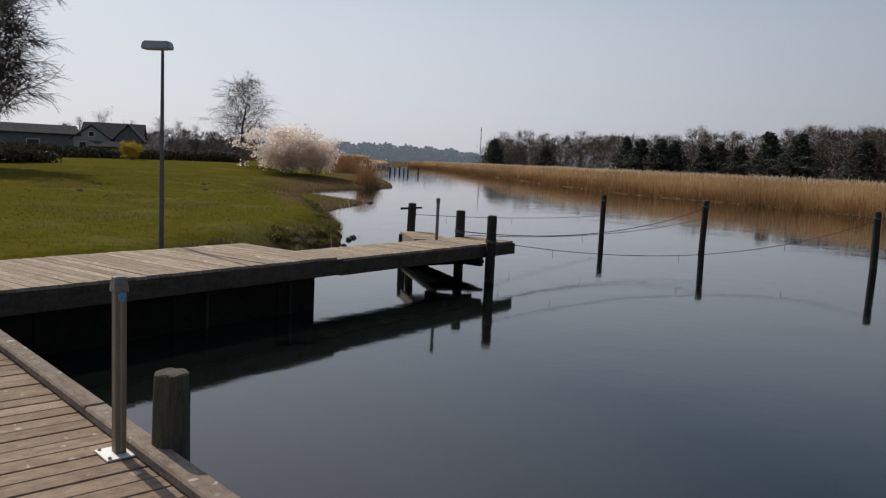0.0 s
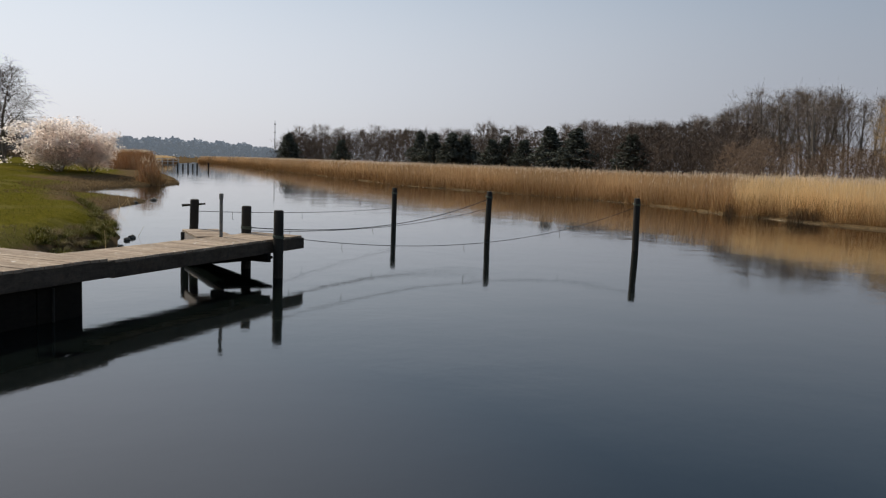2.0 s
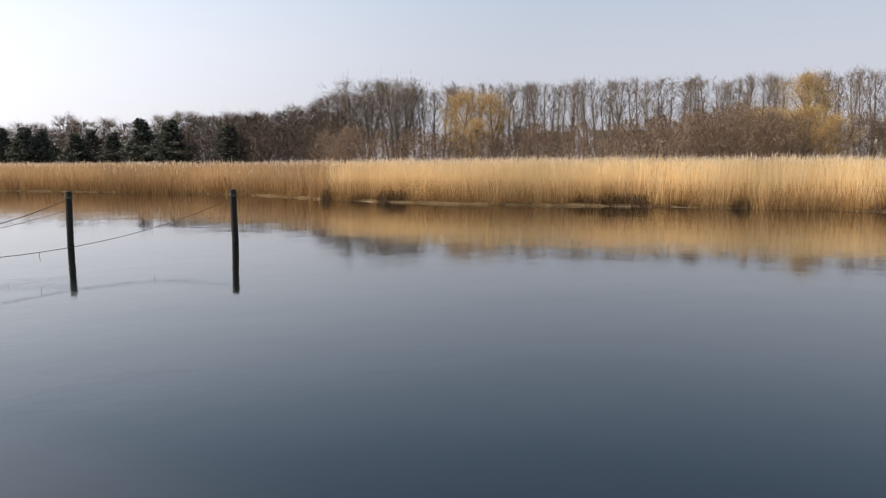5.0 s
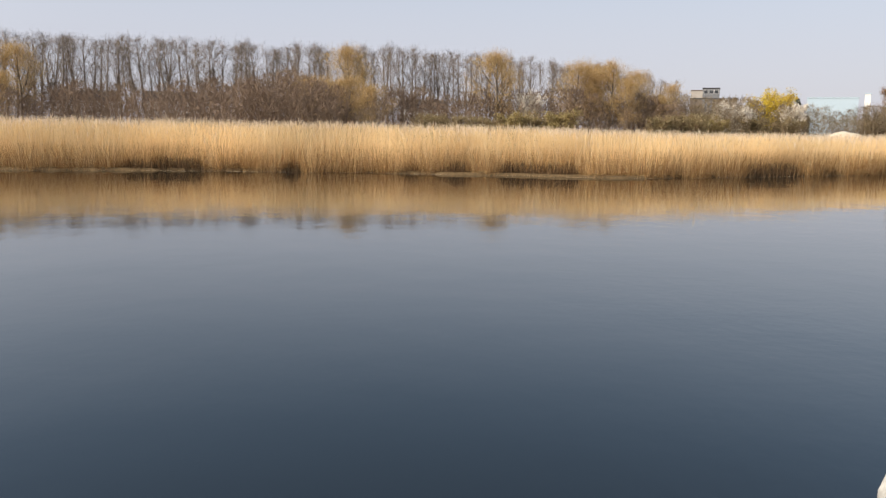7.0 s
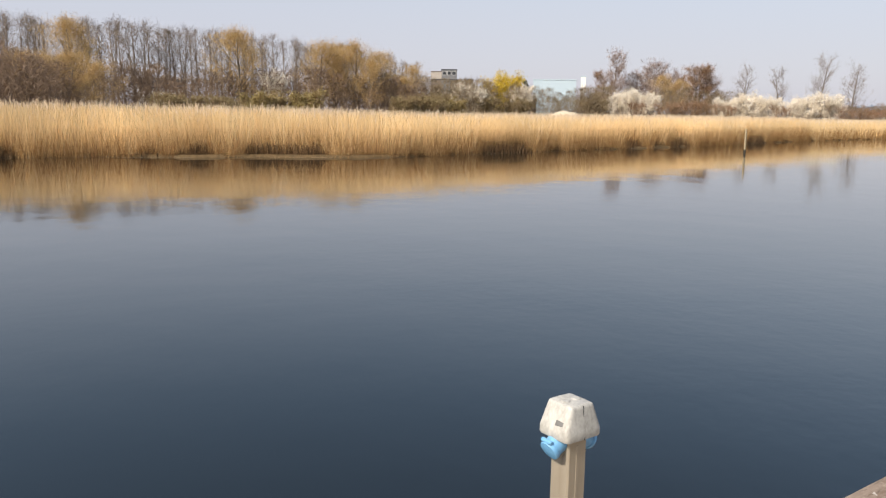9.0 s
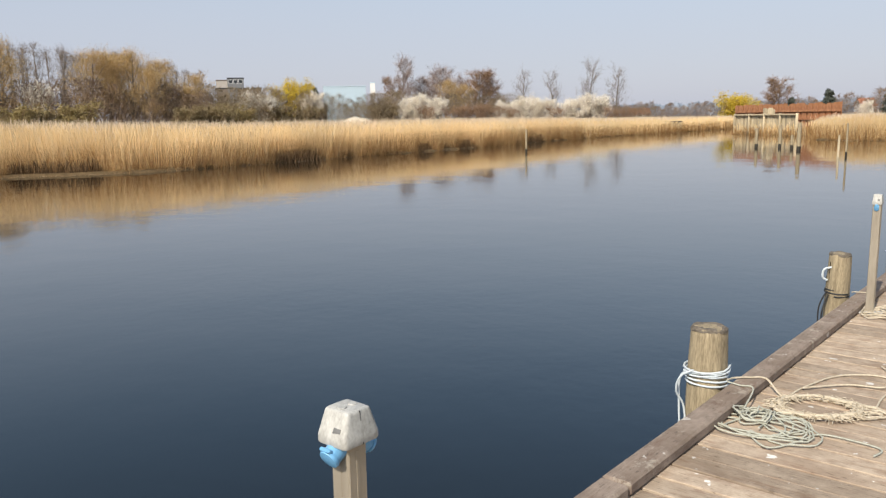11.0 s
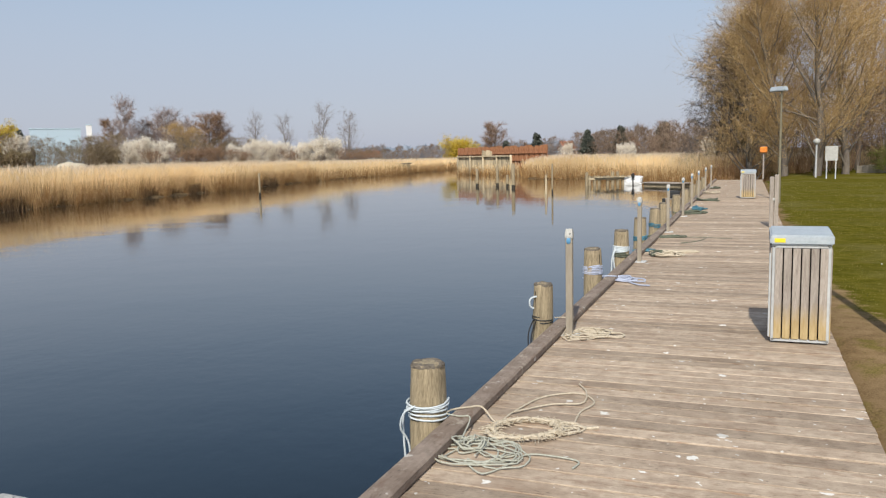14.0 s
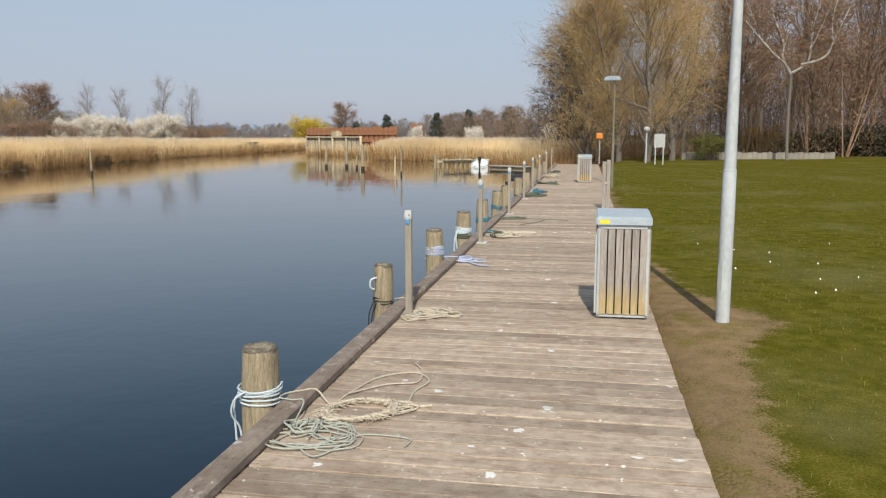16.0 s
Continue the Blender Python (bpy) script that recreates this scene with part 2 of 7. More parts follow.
PILE = speckled("grey_pile_timber", (0.13, 0.10, 0.06), (0.43, 0.35, 0.225), 5, 0.85, (9, 9, 0.8), 0.7, 0.01)
STAKE = speckled("wet_stake_timber", (0.012, 0.010, 0.008), (0.05, 0.042, 0.03), 5, 0.8, (9, 9, 0.8), 0.5, 0.01)
GALV = speckled("galvanised_steel", (0.36, 0.37, 0.365), (0.50, 0.51, 0.505), 6, 0.75, (1, 1, 0.5), 0.05, 0.002, metal=0.05)
BARK = speckled("grey_bark", (0.085, 0.07, 0.055), (0.22, 0.185, 0.15), 6, 0.9, (4, 4, 0.7), 0.5, 0.02)

# ---------------------------------------------------------------- mesh helpers
def mesh_object(name, verts, faces, material, parent=None, smooth=False):
    me = bpy.data.meshes.new(name)
    me.from_pydata(verts, [], faces)
    me.materials.append(material)
    if smooth:
        me.polygons.foreach_set("use_smooth", [True] * len(me.polygons))
    me.update()
    ob = new(name, me)
    ob.parent = parent
    return ob


def part(name, bm, material, parent=None, label="", smooth=False):
    """Links a bmesh as one mesh object under a thing or a part."""
    bmesh.ops.recalc_face_normals(bm, faces=bm.faces)
    if smooth:  # ends and steps stay crisp
        for e in bm.edges:
            e.smooth = len(e.link_faces) != 2 or e.calc_face_angle(0.0) < 0.75
    me = bpy.data.meshes.new(name)
    bm.to_mesh(me)
    bm.free()
    me.materials.append(material)
    if smooth:
        for p in me.polygons:
            p.use_smooth = True
    ob = new(name, me)
    ob.parent = parent
    if label:
        ob["label"] = label
    return ob


def box(bm, size, m=None, bevel=0.0):
    """A box of that size about the origin, moved by m; bevelled edges."""
    made = bmesh.ops.create_cube(bm, size=1.0, matrix=(m or Matrix()) @ Matrix.Diagonal((*size, 1)))
    if bevel:
        edges = list({e for v in made["verts"] for e in v.link_edges})
        bmesh.ops.bevel(bm, geom=edges, offset=bevel, segments=1, affect="EDGES")
    return bm


def rod(bm, a, b, r0, r1=None, sides=10, caps=True):
    """A round tapered rod from a to b."""
    a, b = Vector(a), Vector(b)
    turn = (b - a).to_track_quat("Z", "Y").to_matrix().to_4x4()
    bmesh.ops.create_cone(bm, cap_ends=caps, segments=sides, radius1=r0, radius2=r0 if r1 is None else r1, depth=(b - a).length,
                          matrix=Matrix.Translation((a + b) / 2) @ turn)
    return bm


def lathe(bm, profile, sides=16, m=None):
    """Turns (radius, height) pairs about the z axis; closes both ends."""
    rings = []
    for r, z in profile:
        rings.append([bm.verts.new((m or Matrix()) @ Vector((r * math.cos(2 * math.pi * i / sides), r * math.sin(2 * math.pi * i / sides), z))) for i in range(sides)])
    for a, b in zip(rings, rings[1:]):
        for i in range(sides):
            bm.faces.new((a[i], a[(i + 1) % sides], b[(i + 1) % sides], b[i]))
    bm.faces.new(rings[0][::-1])
    bm.faces.new(rings[-1])
    return bm


def tube(bm, points, radius, sides=6):
    """A bent tube through points."""
    pts = [Vector(p) for p in points]
    rings = []
    side = Vector((0.3, 0.2, 1)).normalized()
    for i, p in enumerate(pts):
        way = (pts[min(i + 1, len(pts) - 1)] - pts[max(i - 1, 0)]).normalized()
        u = way.cross(side)
        u = u.normalized() if u.length > 1e-4 else way.orthogonal().normalized()
        v = way.cross(u)
        rings.append([bm.verts.new(p + radius * (u * math.cos(2 * math.pi * k / sides) + v * math.sin(2 * math.pi * k / sides))) for k in range(sides)])
    for a, b in zip(rings, rings[1:]):
        for k in range(sides):
            bm.faces.new((a[k], a[(k + 1) % sides], b[(k + 1) % sides], b[k]))
    bm.faces.new(rings[0][::-1])
    bm.faces.new(rings[-1])
    return bm


def along(az):
    """The unit vector at az degrees to the left of +y."""
    return Vector((-math.sin(radians(az)), math.cos(radians(az)), 0))


def polar(az, dist, z=0.0):
    return along(az) * dist + Vector((0, 0, z))


# ---------------------------------------------------------------- plan
WATER_Z = -0.86
NORTH, SOUTH, JETTY = along(32.5), along(22.9 + 180), along(-46.2)
N1, N2, NJ = along(32.5 - 90), along(22.9 - 90), Vector((-0.692, 0.722, 0))
C1, C2 = 1.945, 1.77  # distance of the two river edges from the origin
det = N1.x * N2.y - N1.y * N2.x
BEND = Vector(((C1 * N2.y - C2 * N1.y) / det, (C2 * N1.x - C1 * N2.x) / det, 0))  # where the river edge of the boardwalk turns
WIDTH = 2.44
GRASS_Z = -0.07

# the river's edge: up the near bank, under the jetty and boardwalk, and back along the far bank
RIVER = [(45, 330), (28, 262), (14, 190), (10.5, 120), (9.5, 88), (8.2, 73), (6.2, 69.5), (2, 62), (0, 56.5), (0.8, 51), (3.6, 45.8), (1.9, 40.4), (0.8, 37.2),
         (1.0, 31), (1.25, 26), (1.1, 23.2), (0.2, 20.5), (-0.9, 17.5), (-2.2, 14.2), (-5.94, 9.13), (-0.75, 1.0), (17, -40.4), (19.5, -50), (26, -58.5), (42, -66), (46, -62.5), (50, -63.6), (54, -69), (57, -76),
         (60.5, -77), (74, -80), (79, -90), (94, -122), (140, -190),
         (150, -184), (103, -116), (86, -84), (81.5, -74), (72, -55), (63, -40.5), (55, -28.7), (49.4, -17.2), (45, -10), (42.2, -5), (42.6, 0.5), (42.4, 4),
         (43.2, 9), (41.4, 17), (39.8, 21), (37.6, 28.7), (38.3, 39), (40.6, 50), (40, 59.5), (38, 67), (34.2, 81), (35.1, 103), (38.7, 170), (44, 262), (65, 325)]


def river_distance(px, py):
    """Metres from the river's edge, above zero on land."""
    a = np.array(RIVER, float)
    b = np.roll(a, -1, 0)
    best = np.full(px.shape, 1e9)
    inside = np.zeros(px.shape, bool)
    for (x0, y0), (x1, y1) in zip(a, b):
        dx, dy = x1 - x0, y1 - y0
        f = np.clip(((px - x0) * dx + (py - y0) * dy) / (dx * dx + dy * dy), 0, 1)
        best = np.minimum(best, np.hypot(px - x0 - f * dx, py - y0 - f * dy))
        cross = ((y0 > py) != (y1 > py)) & (px < (x1 - x0) * (py - y0) / (y1 - y0 + 1e-12) + x0)
        inside ^= cross
    return np.where(inside, -best, best)


def smooth_noise(x, y, s):
    return np.sin(x / s + 1.3 * np.sin(y / s * 0.7)) * np.cos(y / s * 1.1 + 0.8 * np.sin(x / s * 1.3))


def steps(*runs):
    out = []
    for a, b, n in runs:
        out.extend(np.linspace(a, b, n, endpoint=False))
    return np.array(out)


gx = steps((-3000, -400, 6), (-400, -60, 14), (-60, -12, 32), (-12, 12, 80), (12, 36, 30), (36, 50, 28), (50, 100, 34), (100, 420, 16), (420, 3001, 7))
gy = steps((-3000, -400, 6), (-400, -130, 10), (-130, -50, 54), (-50, -14, 50), (-14, 28, 110), (28, 80, 74), (80, 300, 60), (300, 520, 8), (520, 3001, 7))
GX, GY = np.meshgrid(gx, gy)
rd = river_distance(GX, GY)


def land_height(x, y, d):
    west = x * 0.92 + y * 0.2 < 22
    flat = GRASS_Z + 0.022 * smooth_noise(x, y, 2.1) * np.clip(d / 3 - 0.5, 0, 1) + 0.10 * smooth_noise(x, y, 11.0) * np.clip((d - 3) / 8, 0, 1)
    rise = np.where((y > 0) & (x < 12), np.clip((np.hypot(x, y) - 22) / 55, 0, 1) * 0.5, np.clip((np.hypot(x, y) - 45) / 120, 0, 1) * 0.5)
    near_deck = (N1.x * x + N1.y * y < 2.3) & (N2.x * x + N2.y * y < 2.1) & (NJ.x * x + NJ.y * y < 12.2)
    slope = np.where(near_deck, 0.35, np.where(y > 36, 12.0, 1.1))
    up = np.clip(d / slope, 0, 1)
    bank = (WATER_Z + 0.05) * (1 - up ** 0.75) + (flat + rise) * up ** 0.75
    marsh = WATER_Z + 0.12 + 0.1 * np.clip(d / 6, 0, 1) + np.clip((d - 40) / 30, 0, 1) * 0.8
    land = np.where(west, bank, marsh)
    return np.where(d < 0, np.maximum(WATER_Z + d * 0.9, WATER_Z - 1.6), land)


GZ = land_height(GX, GY, rd)
ny, nx = GX.shape
faces = [(j * nx + i, j * nx + i + 1, (j + 1) * nx + i + 1, (j + 1) * nx + i) for j in range(ny - 1) for i in range(nx - 1)]
ground = mesh_object("ground", np.stack([GX, GY, GZ], -1).reshape(-1, 3).tolist(), faces, GROUND, smooth=True)
tagged(ground, "mown green lawn with worn earth and muddy banks", "ground", kind="structure")
# bare earth beside the boardwalk and round the lamp post; mud and dead litter along the water
beside = -(N2.x * GX + N2.y * GY) - 0.65
run = SOUTH.x * (GX - BEND.x) + SOUTH.y * (GY - BEND.y)


def worn_edge(run_):
    """How far the bare earth reaches from the boards, with a lobe round the lamp post."""
    reach = np.interp(run_, [-6, 1.0, 4.0, 5.9, 7.2, 8.0, 8.55, 9.2, 9.75, 10.7, 12.7, 15, 30, 40], [0.0, 0.3, 0.45, 0.47, 0.54, 0.61, 0.93, 1.20, 0.82, 0.50, 0.28, 0.2, 0.18, 0.1])
    return reach + 0.05 * np.sin(run_ * 2.7 + 1)


dirt = np.clip(0.5 + (worn_edge(run) - beside) / 0.5, 0, 1) * (beside > -0.5)
bank_mask = np.where(GX * 0.92 + GY * 0.2 < 22, np.clip(1.25 - rd / np.where(GY > 62, 7.0, np.where(GY > 30, 2.4, 0.7)), 0, 1), 1.0)
bank_mask = np.where((GY < 12) & (GX < 12), np.clip(1 - rd, 0, 1) * 0.6, bank_mask)
layer = ground.data.color_attributes.new("cover", "FLOAT_COLOR", "POINT")
layer.data.foreach_set("color", np.stack([dirt, bank_mask, 0 * dirt, 0 * dirt + 1], -1).astype(np.float32).ravel())

wx = steps((-40, 200, 40), (200, 401, 2))
wy = steps((-320, 400, 60), (400, 401, 1))
wv = [(x, y, WATER_Z) for y in wy for x in wx]
wf = [(j * len(wx) + i, j * len(wx) + i + 1, (j + 1) * len(wx) + i + 1, (j + 1) * len(wx) + i) for j in range(len(wy) - 1) for i in range(len(wx) - 1)]
water = mesh_object("water", wv, wf, WATER, smooth=True)
tagged(water, "calm dark river water mirroring the pale sky", "water", kind="structure")


# ---------------------------------------------------------------- boardwalk and jetty
rng = random.Random(5)


def plank_mesh(name, length, width, thick, material):
    bm = bmesh.new()
    box(bm, (length, width, thick), bevel=0.003)
    me = bpy.data.meshes.new(name)
    bm.to_mesh(me)
    bm.free()
    me.materials.append(material)
    return me


def lay_planks(parent, start, way, across, count, pitch, meshes, half, limit=10 ** 6, lift=0.0):
    """Rows of planks laid side by side along way, each an object of its own."""
    turn = math.atan2(across.y, across.x)
    for i in range(min(count, limit)):
        c = start + way * (pitch * (i + 0.5)) + across * (half + rng.uniform(-0.005, 0.005))
        ob = new("plank", meshes[rng.randrange(len(meshes))])
        ob.parent = parent
        ob.matrix_world = Matrix.Translation((c.x, c.y, -0.022 + lift + rng.uniform(-0.003, 0.003))) @ Euler((rng.uniform(-0.008, 0.008), rng.uniform(-0.002, 0.002), turn + rng.uniform(-0.003, 0.003))).to_matrix().to_4x4()


PITCH = 0.155
planks_deck = [plank_mesh("plank", WIDTH - 0.02, PITCH - 0.010 - 0.003 * k, 0.044, DECK) for k in range(3)]
boardwalk = tagged(new("boardwalk"), "long weathered grey-brown timber boardwalk along the river", "boardwalk", kind="structure")
SOUTH_LEN, NORTH_LEN = 47.0, 10.2
in1, in2 = -N1, -N2
lay_planks(boardwalk, BEND + in2 * 0.0 + SOUTH * 0.18, SOUTH, in2, 205, PITCH, planks_deck, WIDTH / 2)
far_bm = bmesh.new()
for i in range(205, int(SOUTH_LEN / PITCH)):
    c = BEND + SOUTH * (0.18 + PITCH * (i + 0.5)) + in2 * (WIDTH / 2)
    box(far_bm, (WIDTH - 0.02, PITCH - 0.012, 0.044), Matrix.Translation((c.x, c.y, -0.022 + rng.uniform(-0.003, 0.003))) @ Matrix.Rotation(math.atan2(in2.y, in2.x), 4, "Z"))
tagged(part("far_planks", far_bm, DECK, boardwalk), kind="stuff")
planks_north = [plank_mesh("plank", WIDTH - 0.02, PITCH - 0.010 - 0.003 * k, 0.044, DECK_BROWN) for k in range(3)]  # this arm is darker and browner
lay_planks(boardwalk, BEND + NORTH * 0.02, NORTH, in1, int(NORTH_LEN / PITCH), PITCH, planks_north, WIDTH / 2)
# the wedge of boards at the bend
wedge = bmesh.new()
for k in range(3):
    a = BEND + in1 * (0.25 + 0.75 * k)
    box(wedge, (0.7, 0.30 - 0.05 * k, 0.04), Matrix.Translation((a.x + 0.05, a.y - 0.06, -0.024)) @ Matrix.Rotation(math.atan2(in1.y + in2.y, in1.x + in2.x), 4, "Z"))
part("wedge_board", wedge, DECK, boardwalk)


def beam(name, a, b, width, height, material, parent, top=0.0, bevel=0.008):
    a, b = Vector(a), Vector(b)
    bm = bmesh.new()
    box(bm, ((b - a).length, width, height), None, bevel)
    ob = part(name, bm, material, parent)
    mid = (a + b) / 2
    ob.matrix_world = Matrix.Translation((mid.x, mid.y, top - height / 2)) @ Matrix.Rotation(math.atan2((b - a).y, (b - a).x), 4, "Z")
    return ob


# the kerb: long timbers end to end along the river edge, on the planks
for way, n, total in ((SOUTH, N2, SOUTH_LEN), (NORTH, N1, 10.6)):
    s, k = 0.0, 0
    while s < total - 0.3:
        e = min(total, s + (4.4, 5.1, 4.7)[k % 3])
        beam("kerb_timber", BEND + way * (s + 0.004) - n * 0.072, BEND + way * (e - 0.004) - n * 0.072, 0.142, 0.066, KERB, boardwalk, 0.066 + 0.003 * (k % 2), 0.012)
        s, k = e, k + 1
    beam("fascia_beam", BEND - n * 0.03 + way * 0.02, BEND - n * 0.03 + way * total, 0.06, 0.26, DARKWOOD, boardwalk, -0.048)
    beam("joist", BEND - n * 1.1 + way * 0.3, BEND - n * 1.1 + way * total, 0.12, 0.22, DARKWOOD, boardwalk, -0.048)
    s = 1.2
    while s < total - 1:
        p = BEND + way * s - n * 0.3
        part("post", rod(bmesh.new(), (p.x, p.y, -2.4), (p.x, p.y, -0.05), 0.11, sides=10), DARKWOOD, boardwalk, smooth=True)
        s += 2.4

# jetty: a broad part on the bank and a narrow pier over the water
jetty = tagged(new("jetty"), "old timber jetty on dark piles reaching into the river", "jetty", kind="structure")


def on_jetty(s, c):
    """s metres along the jetty's near edge, c metres in from the shore side line."""
    return NJ * c + JETTY * s


NEAR, FAR, PIER_FAR = 9.45, 11.87, 10.75
S0 = (Vector((-7.2, 6.3, 0))).dot(JETTY)
S1 = (Vector((0.62, 13.7, 0))).dot(JETTY)
S2 = 15.78
jm = [plank_mesh("plank", FAR - NEAR, 0.158 - 0.002 * k, 0.045, DECK) for k in range(3)]
pm = [plank_mesh("plank", PIER_FAR - NEAR - 0.05, 0.158 - 0.002 * k, 0.045, DECK) for k in range(3)]
lay_planks(jetty, on_jetty(S0, NEAR), JETTY, NJ, int((S1 - S0) / 0.17), 0.17, jm, (FAR - NEAR) / 2)
lay_planks(jetty, on_jetty(S1, NEAR), JETTY, NJ, int((S2 - S1) / 0.17), 0.17, pm, (PIER_FAR - NEAR) / 2 + 0.05, lift=-0.05)
beam("edge_beam", on_jetty(S0, NEAR + 0.05), on_jetty(S1 + 0.1, NEAR + 0.05), 0.09, 0.26, EDGE_BEAM, jetty, -0.05)
beam("edge_beam", on_jetty(S1 + 0.1, NEAR + 0.1), on_jetty(S2, NEAR + 0.1), 0.09, 0.24, EDGE_BEAM, jetty, -0.1)
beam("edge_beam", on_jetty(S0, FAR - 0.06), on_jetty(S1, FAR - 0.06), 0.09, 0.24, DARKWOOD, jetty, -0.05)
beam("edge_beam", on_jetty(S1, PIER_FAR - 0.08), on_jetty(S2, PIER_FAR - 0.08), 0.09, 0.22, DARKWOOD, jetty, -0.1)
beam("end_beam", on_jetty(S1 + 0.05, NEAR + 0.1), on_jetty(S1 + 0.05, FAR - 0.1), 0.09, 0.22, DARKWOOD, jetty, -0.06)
# the boarded quay wall under the near edge
S_WALL = 9.5
s = S0
k = 0
while s < S_WALL:
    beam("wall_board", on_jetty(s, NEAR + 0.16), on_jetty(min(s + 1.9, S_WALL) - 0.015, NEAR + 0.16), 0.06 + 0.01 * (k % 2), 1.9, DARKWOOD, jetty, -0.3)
    s, k = s + 1.9, k + 1

# ---------------------------------------------------------------- plants: builders
def fast_mesh(name, verts, quads, material):
    """A mesh from arrays of vertices and faces of three or four corners."""
    me = bpy.data.meshes.new(name)
    verts, quads = np.asarray(verts, np.float32), np.asarray(quads, np.int32)
    me.vertices.add(len(verts))
    me.vertices.foreach_set("co", verts.ravel())
    me.loops.add(quads.size)
    me.loops.foreach_set("vertex_index", quads.ravel())
    me.polygons.add(len(quads))
    me.polygons.foreach_set("loop_start", np.arange(0, quads.size, quads.shape[1], dtype=np.int32))
    me.update(calc_edges=True)
    me.materials.append(material)
    return me


def ribbons(base, tip, sag, width, spin, levels=3, top=0.35):
    """Flat bent blades from base to tip, width metres wide at the foot; sag bends them sideways. Returns vertices and faces."""
    n = len(base)
    side = np.stack([np.cos(spin), np.sin(spin), 0 * spin], -1)
    rows = []
    for k in range(levels):
        f = k / (levels - 1)
        mid = base * (1 - f) + tip * f + sag * (4 * f * (1 - f)) * np.array([1, 1, 1])
        w = (width * (1 - (1 - top) * f))[:, None] / 2
        rows.append(np.stack([mid - side * w, mid + side * w], 1))
    v = np.concatenate(rows, 1).reshape(-1, 3)
    start = np.arange(n)[:, None] * levels * 2
    q = np.concatenate([start + np.array([2 * k, 2 * k + 1, 2 * k + 3, 2 * k + 2]) for k in range(levels - 1)], 1).reshape(-1, 4)
    return v, q


def sticks(segs, sides=3):
    """Tapered prisms for branch pieces given as rows of two ends and two radii."""
    s = np.asarray(segs, float)
    if sides == 1:  # fine twigs: one flat strip each
        mid = np.random.default_rng(len(s))
        a, b = s[:, :3], s[:, 3:6]
        side = np.cross(b - a, mid.normal(0, 1, (len(s), 3)))
        side /= np.linalg.norm(side, axis=1, keepdims=True) + 1e-9
        v = np.stack([a - side * s[:, 6:7], a + side * s[:, 6:7], b + side * s[:, 7:8], b - side * s[:, 7:8]], 1) * 1.0
        return v.reshape(-1, 3), np.arange(4 * len(s)).reshape(-1, 4)
    a, b, ra, rb = s[:, :3], s[:, 3:6], s[:, 6], s[:, 7]
    way = b - a
    way /= np.linalg.norm(way, axis=1, keepdims=True) + 1e-9
    ref = np.where(np.abs(way[:, 2:3]) > 0.9, np.array([[1.0, 0, 0]]), np.array([[0, 0, 1.0]]))
    u = np.cross(way, ref)
    u /= np.linalg.norm(u, axis=1, keepdims=True) + 1e-9
    w = np.cross(way, u)
    ring = []
    for p, r in ((a, ra), (b, rb)):
        for k in range(sides):
            ang = 2 * math.pi * k / sides
            ring.append(p + r[:, None] * (u * math.cos(ang) + w * math.sin(ang)))
    v = np.stack(ring, 1).reshape(-1, 3)
    start = np.arange(len(s))[:, None] * sides * 2
    q = np.concatenate([start + np.array([k, (k + 1) % sides, sides + (k + 1) % sides, sides + k]) for k in range(sides)], 1).reshape(-1, 4)
    return v, q


def join(*sets):
    vs, qs, n = [], [], 0
    for v, q in sets:
        vs.append(v)
        qs.append(q + n)
        n += len(v)
    return np.concatenate(vs), np.concatenate(qs)


